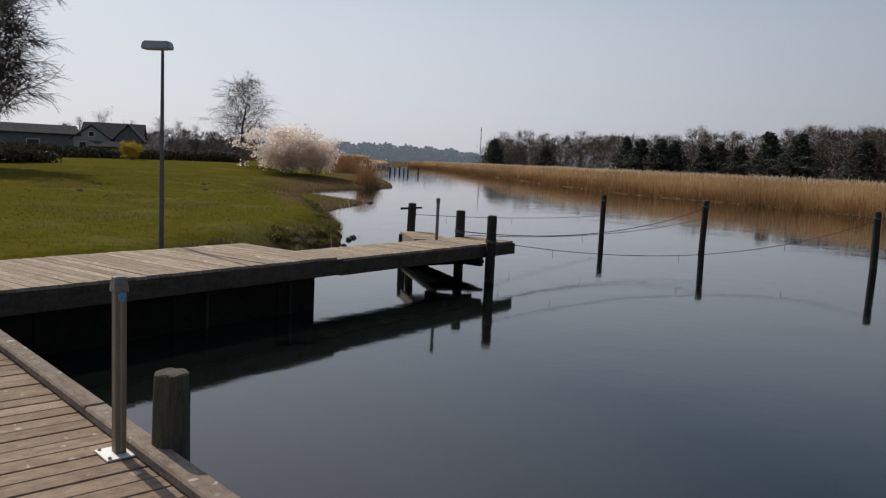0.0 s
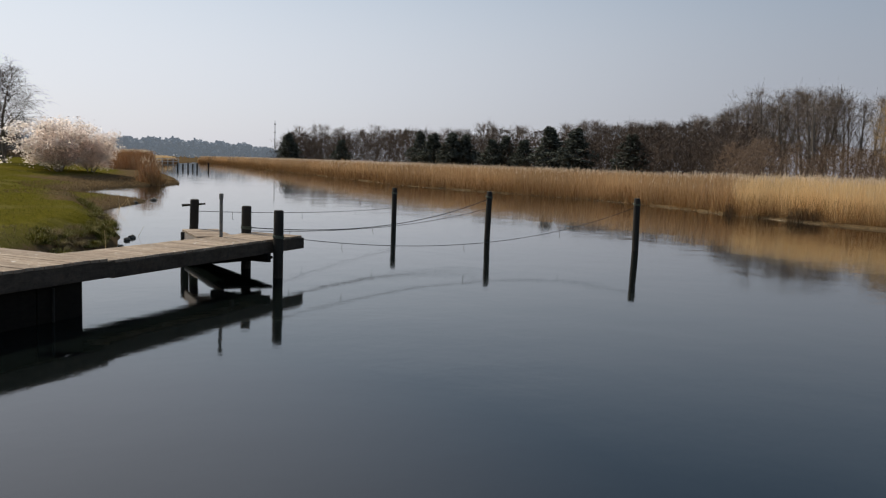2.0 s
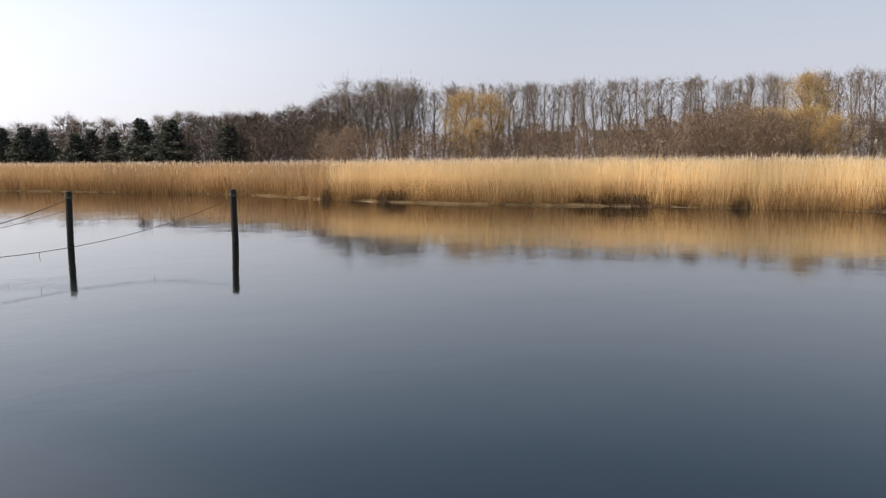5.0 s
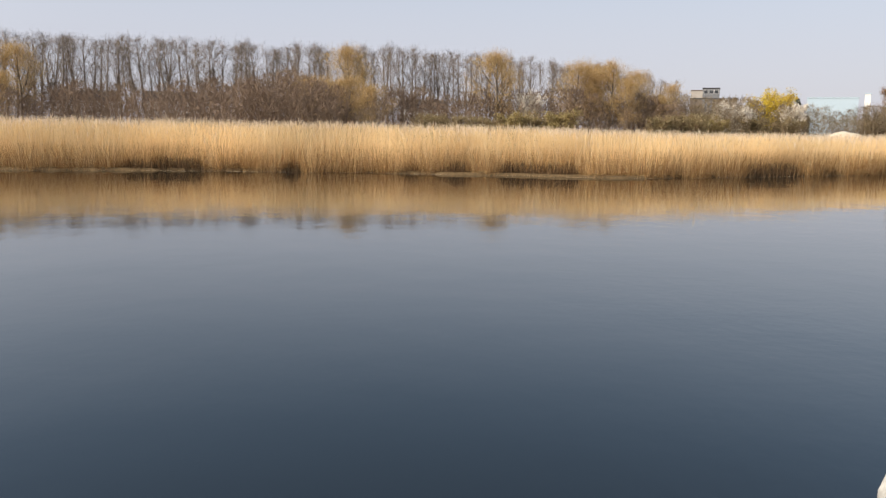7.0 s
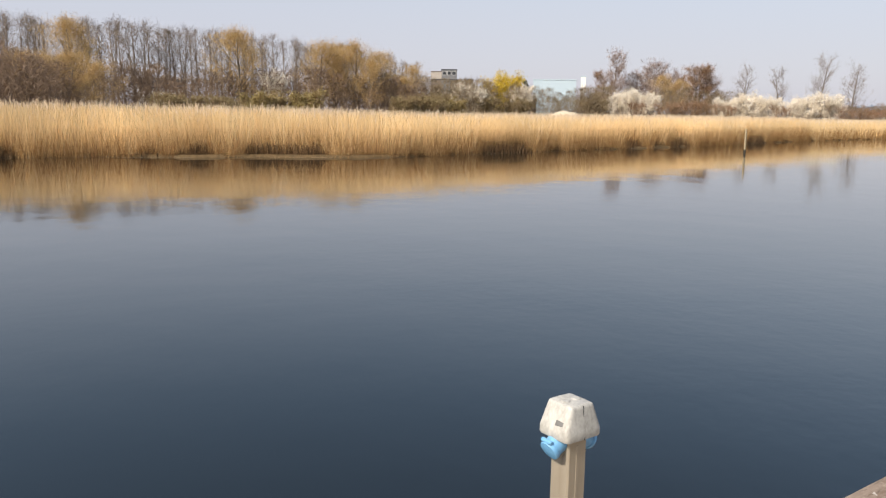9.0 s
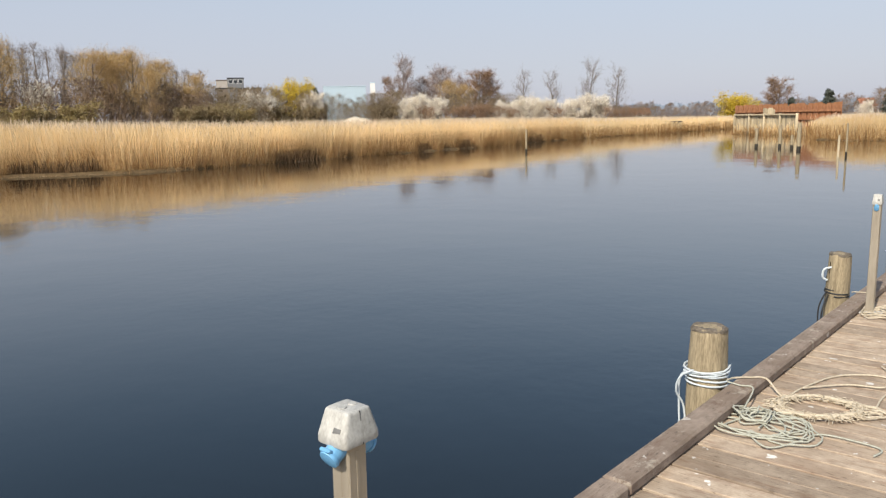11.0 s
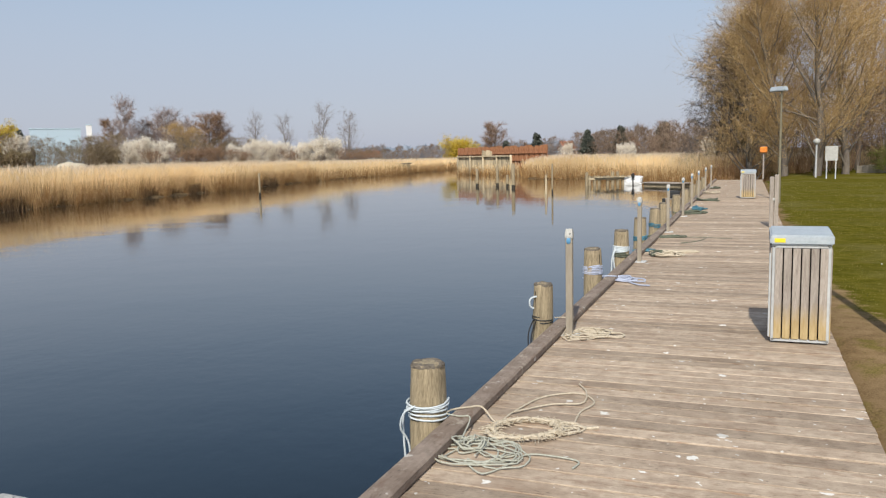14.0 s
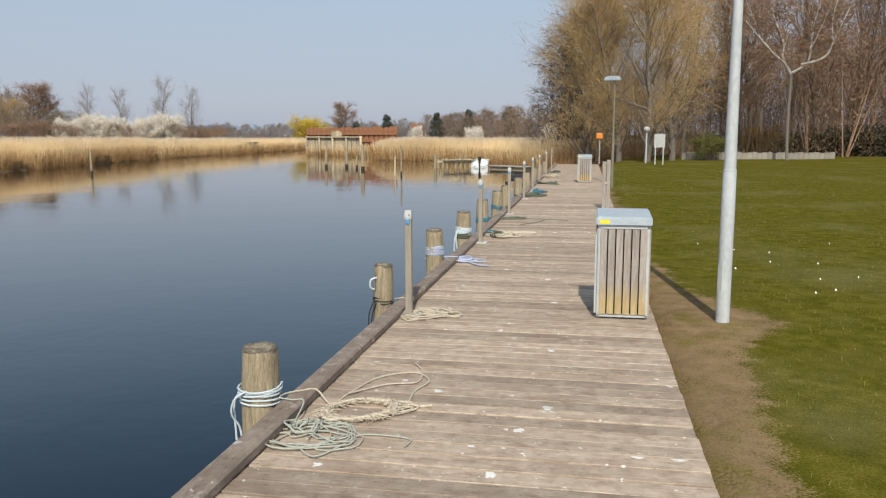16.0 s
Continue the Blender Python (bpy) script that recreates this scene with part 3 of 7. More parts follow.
def grow(seed, height, trunk_r, bare=0.3, limbs=18, limb_len=0.32, lift=50, subs=7, twigs=5, droop=0.0, stems=1, wander=0.10, twig_len=0.11, twig_r=0.008, crown="oval"):
    """Branch pieces of one tree: the thick ones and the fine ones apart, and the twig ends."""
    r = random.Random(seed)
    thick, fine, ends = [], [], []

    def run(p, d, length, r0, r1, n, bend, out, pull=0.0):
        pts = [p]
        for k in range(n):
            d = (d + Vector((r.gauss(0, bend), r.gauss(0, bend), r.gauss(0, bend) + pull))).normalized()
            q = p + d * (length / n)
            ra, rb = r0 + (r1 - r0) * k / n, r0 + (r1 - r0) * (k + 1) / n
            out.append((*p, *q, ra, rb))
            p = q
            pts.append(p)
        return pts, d

    def aside(d, angle):
        o = d.orthogonal().normalized()
        o.rotate(Matrix.Rotation(r.uniform(0, 2 * math.pi), 3, d))
        return (d * math.cos(angle) + o * math.sin(angle)).normalized()

    for st in range(stems):
        lean = Vector((r.gauss(0, 0.05), r.gauss(0, 0.05), 1)) if stems == 1 else Vector((math.cos(st * 6.283 / stems + r.random()), math.sin(st * 6.283 / stems + r.random()), 1.5 + r.random() * 1.6))
        h = height * (r.uniform(0.78, 1.0) if stems > 1 else 1.0)
        foot = Vector((0, 0, -0.3)) + (Vector((lean.x, lean.y, 0)) * 0.12 if stems > 1 else Vector())
        pts, _ = run(foot, lean.normalized(), h * 0.93, trunk_r, trunk_r * 0.16, 10, wander * 0.5, thick, 0.05)
        for i in range(limbs):
            f = bare + (1 - bare) * (i + r.random()) / limbs
            k = min(9, int(f * 10))
            p = pts[k].lerp(pts[k + 1], f * 10 - k)
            shape = {"oval": math.sin(math.pi * min(1, 0.22 + 0.75 * (f - bare) / (1 - bare))) ** 0.8, "cone": 1.05 - 0.85 * (f - bare) / (1 - bare), "tall": 0.55 + 0.45 * math.sin(math.pi * (f - bare) / (1 - bare)),
                     "dome": 1.0 - 0.45 * (f - bare) / (1 - bare)}[crown]
            ln = height * limb_len * shape * r.uniform(0.75, 1.2)
            d = aside(Vector((0, 0, 1)), radians(90 - lift + r.gauss(0, 9)))
            lr = max(twig_r * 1.8, trunk_r * 0.34 * (1 - 0.6 * f))
            lp, ld = run(p, d, ln, lr, twig_r * 1.3, 5, wander, thick if lr > twig_r * 4 else fine, 0.10 if droop == 0 else 0.02)
            for j in range(subs):
                g = 0.25 + 0.75 * (j + r.random()) / subs
                kk = min(4, int(g * 5))
                sp = lp[kk].lerp(lp[kk + 1], g * 5 - kk)
                sd = aside(ld, radians(r.uniform(25, 60)))
                sl = ln * r.uniform(0.28, 0.5)
                bp, bd = run(sp, sd, sl, twig_r * 1.6, twig_r, 3, wander * 1.2, fine, 0.05 - droop * 0.5)
                for t in range(twigs):
                    tp = bp[r.randrange(1, 4)]
                    td = aside(bd, radians(r.uniform(15, 65)))
                    tl = height * twig_len * r.uniform(0.5, 1.2)
                    ep, _ = run(tp, td, tl, twig_r, twig_r * 0.45, 2 if droop == 0 else 3, wander, fine, -droop)
                    ends.extend(ep[1:])
    return thick, fine, ends


def tufts(rs, ends, count, size, spread):
    """Small leaf or blossom flakes round the twig ends."""
    pick = rs.integers(0, len(ends), count)
    c = np.asarray([tuple(e) for e in ends])[pick] + rs.normal(0, spread, (count, 3))
    a = rs.normal(0, 1, (count, 3))
    a /= np.linalg.norm(a, axis=1, keepdims=True)
    b = np.cross(a, rs.normal(0, 1, (count, 3)))
    b /= np.linalg.norm(b, axis=1, keepdims=True)
    s = (size * rs.uniform(0.6, 1.3, count))[:, None]
    v = np.stack([c - a * s, c + b * s * 0.7, c + a * s, c - b * s * 0.7], 1).reshape(-1, 3)
    return v, np.arange(count * 4).reshape(-1, 4)


PLANTS = {}


def plant(kind, variant, make, label, category):
    """The first of a kind; later ones are copies with shared meshes."""
    key = (kind, variant)
    if key not in PLANTS:
        top = new(kind)
        for name, mesh in make():
            o = new(name, mesh)
            o.parent = top
        tagged(top, label, category)
        top.location = (0, 0, -500)
        PLANTS[key] = top
    return PLANTS[key]


def tree_maker(seed, trunk_mat, twig_mat, flakes=None, **how):
    def make():
        thick, fine, ends = grow(seed, **how)
        parts = [("trunk", fast_mesh("trunk", *sticks(thick, 5), trunk_mat)), ("crown", fast_mesh("crown", *sticks(fine, 1), twig_mat))]
        if flakes:
            name, mat, count, size, spread = flakes
            parts.append((name, fast_mesh(name, *tufts(np.random.default_rng(seed), ends, count, size, spread), mat)))
        return parts
    return make


first_used = set()


def stand(kind, variant, make, label, category, group, place, height_scale=1.0, wide=None, turn=0.0):
    proto = plant(kind, variant, make, label, category)
    m = Matrix.Translation(place) @ Matrix.Rotation(turn, 4, "Z")
    if (kind, variant) in first_used:
        ob = copy_thing(proto, m)
    else:
        ob = proto
        ob.matrix_basis = m
        first_used.add((kind, variant))
    w = height_scale if wide is None else wide
    ob.scale = (w, w, height_scale)
    return tagged(ob, group=group)


BARK_PALE = speckled("pale_grey_bark", (0.15, 0.125, 0.10), (0.33, 0.28, 0.23), 6, 0.9, (4, 4, 0.7), 0.5, 0.02)
TWIG = by_island("grey_twigs", [(0.14, 0.11, 0.092), (0.21, 0.17, 0.14), (0.29, 0.24, 0.195)], through_light=0.0)
TWIG_PALE = by_island("pale_pinkish_twigs", [(0.30, 0.23, 0.20), (0.40, 0.32, 0.28), (0.48, 0.40, 0.35)], through_light=0.0)
TWIG_MAUVE = by_island("mauve_grey_twigs", [(0.19, 0.145, 0.13), (0.27, 0.21, 0.185), (0.35, 0.28, 0.245)], through_light=0.0)
# grey twigs darkened as on trees standing against the light
TWIG_BACKLIT = by_island("backlit_dark_twigs", [(0.05, 0.04, 0.033), (0.085, 0.068, 0.056), (0.12, 0.097, 0.08)], through_light=0.0)
TWIG_RED = by_island("red_brown_twigs", [(0.17, 0.10, 0.06), (0.25, 0.155, 0.095), (0.32, 0.205, 0.13)], through_light=0.1)
WILLOW = by_island("yellow_willow_twigs", [(0.30, 0.195, 0.085), (0.41, 0.275, 0.125), (0.50, 0.355, 0.175)], through_light=0.2)
BUDS = by_island("fresh_buds", [(0.44, 0.30, 0.135), (0.55, 0.39, 0.19), (0.52, 0.38, 0.20)], through_light=0.3)
BLOSSOM = by_island("cream_blossom", [(0.70, 0.63, 0.51), (0.82, 0.76, 0.65), (0.89, 0.84, 0.74)], through_light=0.4)
CHERRY = by_island("pink_white_blossom", [(0.80, 0.69, 0.62), (0.87, 0.78, 0.71), (0.91, 0.85, 0.79)], through_light=0.85)
OLIVE = by_island("olive_leaves", [(0.20, 0.155, 0.08), (0.28, 0.22, 0.115), (0.35, 0.28, 0.155)], through_light=0.25)
YELLOW = by_island("yellow_flowers", [(0.50, 0.355, 0.03), (0.64, 0.47, 0.05), (0.57, 0.43, 0.09)], through_light=0.3)
# needle green lightened to carry the haze over the far conifers
NEEDLES = by_island("hazed_dark_needles", [(0.06, 0.068, 0.055), (0.085, 0.094, 0.075), (0.115, 0.124, 0.098)], through_light=0.1)
IVY = by_island("dark_hedge_leaves", [(0.035, 0.033, 0.02), (0.06, 0.055, 0.033), (0.095, 0.08, 0.05)], through_light=0.15)
REED = by_island("dry_reed", [(0.86, 0.64, 0.35), (0.92, 0.715, 0.415), (0.96, 0.79, 0.50), (0.88, 0.67, 0.38)], rough=0.9, through_light=0.33, along=0.10, deep=1.1)
PLUME = by_island("reed_plumes", [(0.58, 0.45, 0.31), (0.74, 0.60, 0.44), (0.84, 0.73, 0.57)], through_light=0.4, deep=1.2)
BLADE = by_island("grass_blades", [(0.065, 0.072, 0.010), (0.13, 0.128, 0.018), (0.20, 0.175, 0.035), (0.30, 0.24, 0.08)], rough=0.7, through_light=0.15)


# ---------------------------------------------------------------- reeds
# dry reed deepened to brown for the backlit look of the far bed
BACKLIT_REED = by_island("backlit_brown_reed", [(0.48, 0.315, 0.17), (0.57, 0.395, 0.225), (0.66, 0.48, 0.295)], rough=0.9, through_light=0.42, along=0.10, deep=1.2)
OLD_SHADE_REED = by_island("old_shaded_reed", [(0.21, 0.112, 0.045), (0.33, 0.19, 0.078), (0.47, 0.295, 0.13)], through_light=0.15)
ROT_SHADE_REED = by_island("rotten_shaded_reed", [(0.05, 0.03, 0.015), (0.11, 0.066, 0.033), (0.22, 0.14, 0.07)], through_light=0.0)
STRAW_PALE = by_island("bleached_straw", [(0.45, 0.36, 0.24), (0.62, 0.53, 0.38)], through_light=0.0)


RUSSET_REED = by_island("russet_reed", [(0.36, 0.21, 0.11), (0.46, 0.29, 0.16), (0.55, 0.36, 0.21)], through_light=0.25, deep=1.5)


def reed_bed(name, label, path, depth, per_m2_front, per_m2_back, height, seed, inland=1, blade=0.02, leafy=0.5, material=None, eroded=0.0):
    """Dead reeds along a path of shore points, thick at the water and thinner behind, undercut in places; inland=1 puts them to the right of the path."""
    rs = np.random.default_rng(seed)
    p = np.array(path, float)
    for _ in range(2):  # round the corners of the shore line
        p = np.concatenate([p[:1], np.stack([p[:-1] * 0.75 + p[1:] * 0.25, p[:-1] * 0.25 + p[1:] * 0.75], 1).reshape(-1, 2), p[-1:]])
    seg = np.diff(p, axis=0)
    ln = np.linalg.norm(seg, axis=1)
    cum = np.r_[0, np.cumsum(ln)]

    def shore(s, far_in):
        k = np.clip(np.searchsorted(cum, s) - 1, 0, len(seg) - 1)
        nrm = np.stack([seg[k][:, 1], -seg[k][:, 0]], 1) / ln[k][:, None] * inland
        return p[k] + seg[k] * ((s - cum[k]) / ln[k])[:, None] + nrm * far_in[:, None], nrm, seg[k] / ln[k][:, None]

    def edge(s):
        return 0.14 * np.sin(s * 0.9) + 0.07 * np.sin(s * 2.3 + 1) + 0.32 * np.sin(s * 0.23) + 0.10

    def hollow(s):  # stretches where the foot of the reeds is eroded
        return np.clip(0.9 * (np.sin(s * 0.37 + seed) + 0.7 * np.sin(s * 0.91 + 2) + 0.5 * np.sin(s * 2.1) + 0.1), 0, 1) * eroded

    spots = []
    for d0, d1, dens in ((0.0, min(5.0, depth), per_m2_front), (5.0, max(depth, 5.01), per_m2_back)):
        n = int(cum[-1] * (d1 - d0) * dens)
        spots.append(np.c_[rs.uniform(0, cum[-1], n), d0 + (d1 - d0) * rs.random(n) ** 1.15])
    s, far_in = np.concatenate(spots).T
    n = len(s)
    under = hollow(s) * (far_in < 1.0)
    at, nrm, _ = shore(s, far_in + edge(s) + under * 0.95)
    clump = 0.5 + 0.5 * smooth_noise(at[:, 0], at[:, 1], 1.7)
    h = height * (0.89 + 0.03 * np.clip(far_in / 9, 0, 1) + 0.07 * clump + rs.normal(0, 0.045, n)) * np.where(far_in < 0.5, rs.uniform(0.68, 1, n), 1)
    h *= np.interp(at[:, 1], [-60, -14, 8], [0.86, 0.88, 1.0])
    foot = np.c_[at, np.full(n, WATER_Z - 0.05)]
    lean = rs.normal(0, 0.135, (n, 2)) + 0.07 * np.stack([smooth_noise(at[:, 0], at[:, 1], 2.9), smooth_noise(at[:, 1], at[:, 0], 3.7)], 1) - nrm * (under * 0.28)[:, None]
    tip = foot + np.c_[lean * h[:, None], h]
    width = blade * rs.uniform(0.6, 1.5, n) * (1 + np.hypot(at[:, 0], at[:, 1]) / 160)
    stems = ribbons(foot, tip, np.c_[lean * -0.10 * h[:, None], np.zeros(n)], width, rs.uniform(0, np.pi, n), 2, 0.5)
    leaf = rs.random(n) < leafy
    m = leaf.sum()
    up = rs.uniform(0.3, 0.95, m)[:, None]
    root = foot[leaf] * (1 - up) + tip[leaf] * up
    ang = rs.uniform(0, 2 * np.pi, m)
    reach = rs.uniform(0.08, 0.42, m)
    leaves = ribbons(root, root + np.c_[np.cos(ang) * reach, np.sin(ang) * reach, rs.uniform(-0.12, 0.36, m)], np.c_[np.zeros((m, 2)), rs.uniform(0, 0.08, m)], width[leaf] * 0.9, ang + 1.5, 2, 0.2)
    bed = tagged(new(name), label, "reeds", kind="stuff")

    def add(part_name, shape, mat):
        o = new(part_name, fast_mesh(part_name, *shape, mat))
        o.parent = bed

    add("stems", join(stems, leaves), material or REED)
    # brown low stems: old growth that also carries the shade at the foot
    low = np.repeat(np.flatnonzero(far_in < 1.3), 2)
    k = len(low)
    lowfoot = foot[low] + np.c_[rs.normal(0, 0.12, (k, 2)) - nrm[low] * 0.28, np.zeros(k)]
    bent = lowfoot + np.c_[rs.normal(0, 0.32, (k, 2)), height * rs.uniform(0.06, 0.60, k)]
    add("old_stems", ribbons(lowfoot, bent, np.c_[np.zeros((k, 2)), rs.uniform(0, 0.12, k)], width[low] * 1.2, rs.uniform(0, np.pi, k), 2, 0.5), OLD_SHADE_REED)
    # dark stubble for rot and shade in the eroded stretches, and bleached stems floating at the edge
    q = int(cum[-1] * per_m2_front * 2.6)
    rot = rs.uniform(0, cum[-1], q)
    rot = rot[rs.random(q) < 0.08 + 0.80 * hollow(rot)]
    q = len(rot)
    rat, _, _ = shore(rot, edge(rot) + rs.uniform(0.0, 1.1, q))
    rfoot = np.c_[rat, np.full(q, WATER_Z - 0.05)]
    tall = rs.uniform(0.12, 0.85, q) * (0.3 + 0.7 * hollow(rot))
    add("rotten_stems", ribbons(rfoot, rfoot + np.c_[rs.normal(0, 0.14, (q, 2)), tall], np.zeros((q, 3)), blade * 2.6 * rs.uniform(0.6, 1.5, q) * (1 + np.hypot(rat[:, 0], rat[:, 1]) / 160), rs.uniform(0, np.pi, q), 2, 0.5), ROT_SHADE_REED)
    q = int(cum[-1] * 4)
    fl = rs.uniform(0, cum[-1], q)
    fat, fn, fw = shore(fl, edge(fl) - 0.12 - 0.35 * rs.random(q) ** 2)
    a = np.c_[fat, np.full(q, WATER_Z + 0.008)]
    b = a + np.c_[fw * rs.uniform(0.3, 1.3, q)[:, None] + fn * rs.normal(0, 0.10, q)[:, None], rs.uniform(0, 0.03, q)]
    add("floating_stems", ribbons(a, b, np.zeros((q, 3)), np.full(q, 0.03), np.arctan2(fn[:, 1], fn[:, 0]), 2, 0.6), STRAW_PALE)
    tall = rs.random(n) < 0.22
    t = tall.sum()
    up = tip[tall] + np.c_[rs.normal(0, 0.07, (t, 2)), rs.uniform(0.14, 0.30, t)]
    add("plumes", ribbons(tip[tall] - np.array([0, 0, 0.05]), up, np.c_[rs.normal(0, 0.02, (t, 2)), np.zeros(t)], np.minimum(width[tall] * 2.6, 0.05), rs.uniform(0, np.pi, t), 2, 0.15), PLUME)
    return bed


EAST = [(103, -116), (86, -84), (81.5, -74), (72, -55), (63, -40.5), (55, -28.7), (49.4, -17.2), (45, -10), (42.2, -5), (42.6, 0.5), (42.4, 4), (43.2, 9), (41.4, 17), (39.8, 21),
        (37.6, 28.7), (38.3, 39), (40.6, 50), (40, 59.5), (38, 67), (34.2, 81), (35.1, 103), (38.7, 170), (44, 262)]
reed_bed("reed_bed", "tall dry golden reeds along the far river bank", EAST[3:16], 17, 122, 22, 2.66, 3, 1, 0.0068, 0.8, None, 1.0)
reed_bed("reed_bed", "distant strip of dry reeds by the water, browned as backlit", EAST[15:] + [(43, 282), (38, 292)], 22, 30, 7, 2.6, 4, 1, 0.017, 0.6, BACKLIT_REED)
reed_bed("reed_bed", "dry golden reeds narrowing towards the river bend", EAST[:4], 30, 34, 9, 2.35, 5, 1, 0.014, 0.7, None, 0.15)
reed_bed("reed_bed", "dry pale reeds behind the small mooring", [(24.3, -51.2), (27.5, -52.6), (30, -54.6), (33, -58.0), (42, -66), (46, -62.6), (50, -63.8), (53.5, -68.5), (56.5, -75)], 20, 40, 14, 2.55, 6, 1, 0.014, 0.7)
# russet here stands in for the willows' shade on these reeds
reed_bed("reed_bed", "strip of reeds by the end of the boardwalk, shade painted russet", [(18.6, -52.6), (24.8, -51.0)], 5, 40, 16, 2.5, 16, 1, 0.018, 0.6, RUSSET_REED)
reed_bed("reed_bed", "dry reeds beside the rusty steel wall", [(57, -79), (75, -82.5), (80, -91), (94, -122)], 14, 26, 7, 2.4, 7, 1, 0.02)
reed_bed("reed_bed", "brown reeds on the low spit of the near bank", [(11.5, 140), (14, 190), (28, 262)], 9, 30, 5, 2.2, 8, -1, 0.03)
reed_bed("reed_bed", "tall russet reeds behind the blossoming bush", [(10.6, 122), (11.0, 138), (11.6, 156)], 9.0, 40, 16, 3.1, 9, -1, 0.016, 0.9, RUSSET_REED)
reed_bed("reed_bed", "low russet reeds at the point of the spit", [(5.7, 67.9), (6.5, 69.0), (6.9, 71.5)], 1.6, 60, 60, 2.15, 10, -1, 0.014, 0.9, RUSSET_REED)

# ---------------------------------------------------------------- trees and shrubs
rnd = random.Random(11)
POPLAR = [tree_maker(20 + k, BARK_PALE, TWIG, height=13.5, trunk_r=0.17, bare=0.24, limbs=20, limb_len=0.25, lift=72, subs=6, twigs=5, crown="oval", wander=0.032, twig_len=0.075, twig_r=0.0095) for k in range(5)]
FARBROAD = [tree_maker(35 + k, BARK, TWIG, height=11, trunk_r=0.2, bare=0.15, limbs=17, limb_len=0.34, lift=56, subs=8, twigs=7, crown="oval", wander=0.06, twig_len=0.10, twig_r=0.010) for k in range(3)]
BROAD = [tree_maker(30 + k, BARK, TWIG, height=11, trunk_r=0.22, bare=0.12, limbs=26, limb_len=0.34, lift=50, subs=7, twigs=6, crown="dome", wander=0.07, twig_len=0.09, twig_r=0.010) for k in range(3)]
REDDISH = [tree_maker(40 + k, BARK, TWIG_MAUVE if k else TWIG_RED, height=10, trunk_r=0.18, bare=0.07, limbs=30, limb_len=0.36, lift=44, subs=9, twigs=10, crown="dome", wander=0.07, twig_len=0.085, twig_r=0.017) for k in range(3)]
WILLOWS = [tree_maker(50 + k, BARK, WILLOW, ("bud_haze", BUDS, 8500, 0.057, 0.30), height=11, trunk_r=0.24, bare=0.12, limbs=28, limb_len=0.36, lift=50, subs=9, twigs=6, crown="oval", wander=0.08, twig_len=0.09, twig_r=0.012) for k in range(2)]
BIGWILLOW = [tree_maker(55 + k, BARK, WILLOW, ("bud_haze", BUDS, 30000, 0.023, 0.22), height=11, trunk_r=0.24, bare=0.06, limbs=38, limb_len=0.37, lift=46, subs=11, twigs=10, crown="oval", twig_len=0.13, twig_r=0.007) for k in range(2)]
PARKTREE = [tree_maker(45 + k, BARK, TWIG_RED, height=11, trunk_r=0.17, bare=0.08, limbs=30, limb_len=0.28, lift=56, subs=9, twigs=7, crown="oval", twig_len=0.13, twig_r=0.009) for k in range(2)]
BUSH = [tree_maker(60 + k, BARK, TWIG_RED, height=4.2, trunk_r=0.07, bare=0.1, limbs=9, limb_len=0.4, lift=50, subs=5, twigs=4, stems=5, crown="oval", twig_len=0.15, twig_r=0.011) for k in range(2)]
OLIVES = [tree_maker(70 + k, BARK, TWIG_RED, ("leaves", OLIVE, 5200, 0.075, 0.12), height=3.6, trunk_r=0.06, bare=0.05, limbs=9, limb_len=0.42, lift=45, subs=5, twigs=4, stems=5, crown="dome", twig_len=0.14, twig_r=0.010) for k in range(2)]
WHITES = [tree_maker(80 + k, BARK, TWIG_PALE, ("blossom", BLOSSOM, 6400, 0.085, 0.17), height=4.6, trunk_r=0.05, bare=0.05, limbs=10, limb_len=0.42, lift=42, subs=4, twigs=2, stems=5, crown="oval", twig_len=0.13, twig_r=0.011) for k in range(2)]
YELLOWS = [tree_maker(90, BARK, TWIG, ("flower_haze", YELLOW, 14000, 0.066, 0.17), height=4.0, trunk_r=0.08, bare=0.05, limbs=9, limb_len=0.42, lift=45, subs=5, twigs=4, stems=5, crown="dome", twig_len=0.14, twig_r=0.011)]
BIRCH = [tree_maker(95, BARK, TWIG_BACKLIT, height=10.5, trunk_r=0.17, bare=0.14, limbs=38, limb_len=0.36, lift=50, subs=11, twigs=9, droop=0.26, crown="dome", wander=0.09, twig_len=0.095, twig_r=0.010)]
CHERRIES = [tree_maker(85 + k, BARK_PALE, TWIG_PALE, ("blossom", CHERRY, 18000, 0.068, 0.16), height=4.6, trunk_r=0.035, bare=0.05, limbs=13, limb_len=0.42, lift=36, subs=5, twigs=2, stems=8, crown="dome", twig_len=0.09, twig_r=0.006) for k in range(2)]
OLDTREE = [tree_maker(96, BARK, TWIG_BACKLIT, height=10.5, trunk_r=0.26, bare=0.10, limbs=42, limb_len=0.36, lift=48, subs=14, twigs=16, droop=0.22, crown="dome", wander=0.09, twig_len=0.09, twig_r=0.016)]
GREENISH = [tree_maker(97, BARK, TWIG_RED, ("leaves", by_island("young_leaves", [(0.24, 0.185, 0.08), (0.33, 0.26, 0.112), (0.40, 0.315, 0.15)]), 5200, 0.085, 0.12), height=3.8, trunk_r=0.06, bare=0.05, limbs=9, limb_len=0.42, lift=45, subs=5, twigs=4, stems=5, crown="dome", twig_len=0.14, twig_r=0.010)]


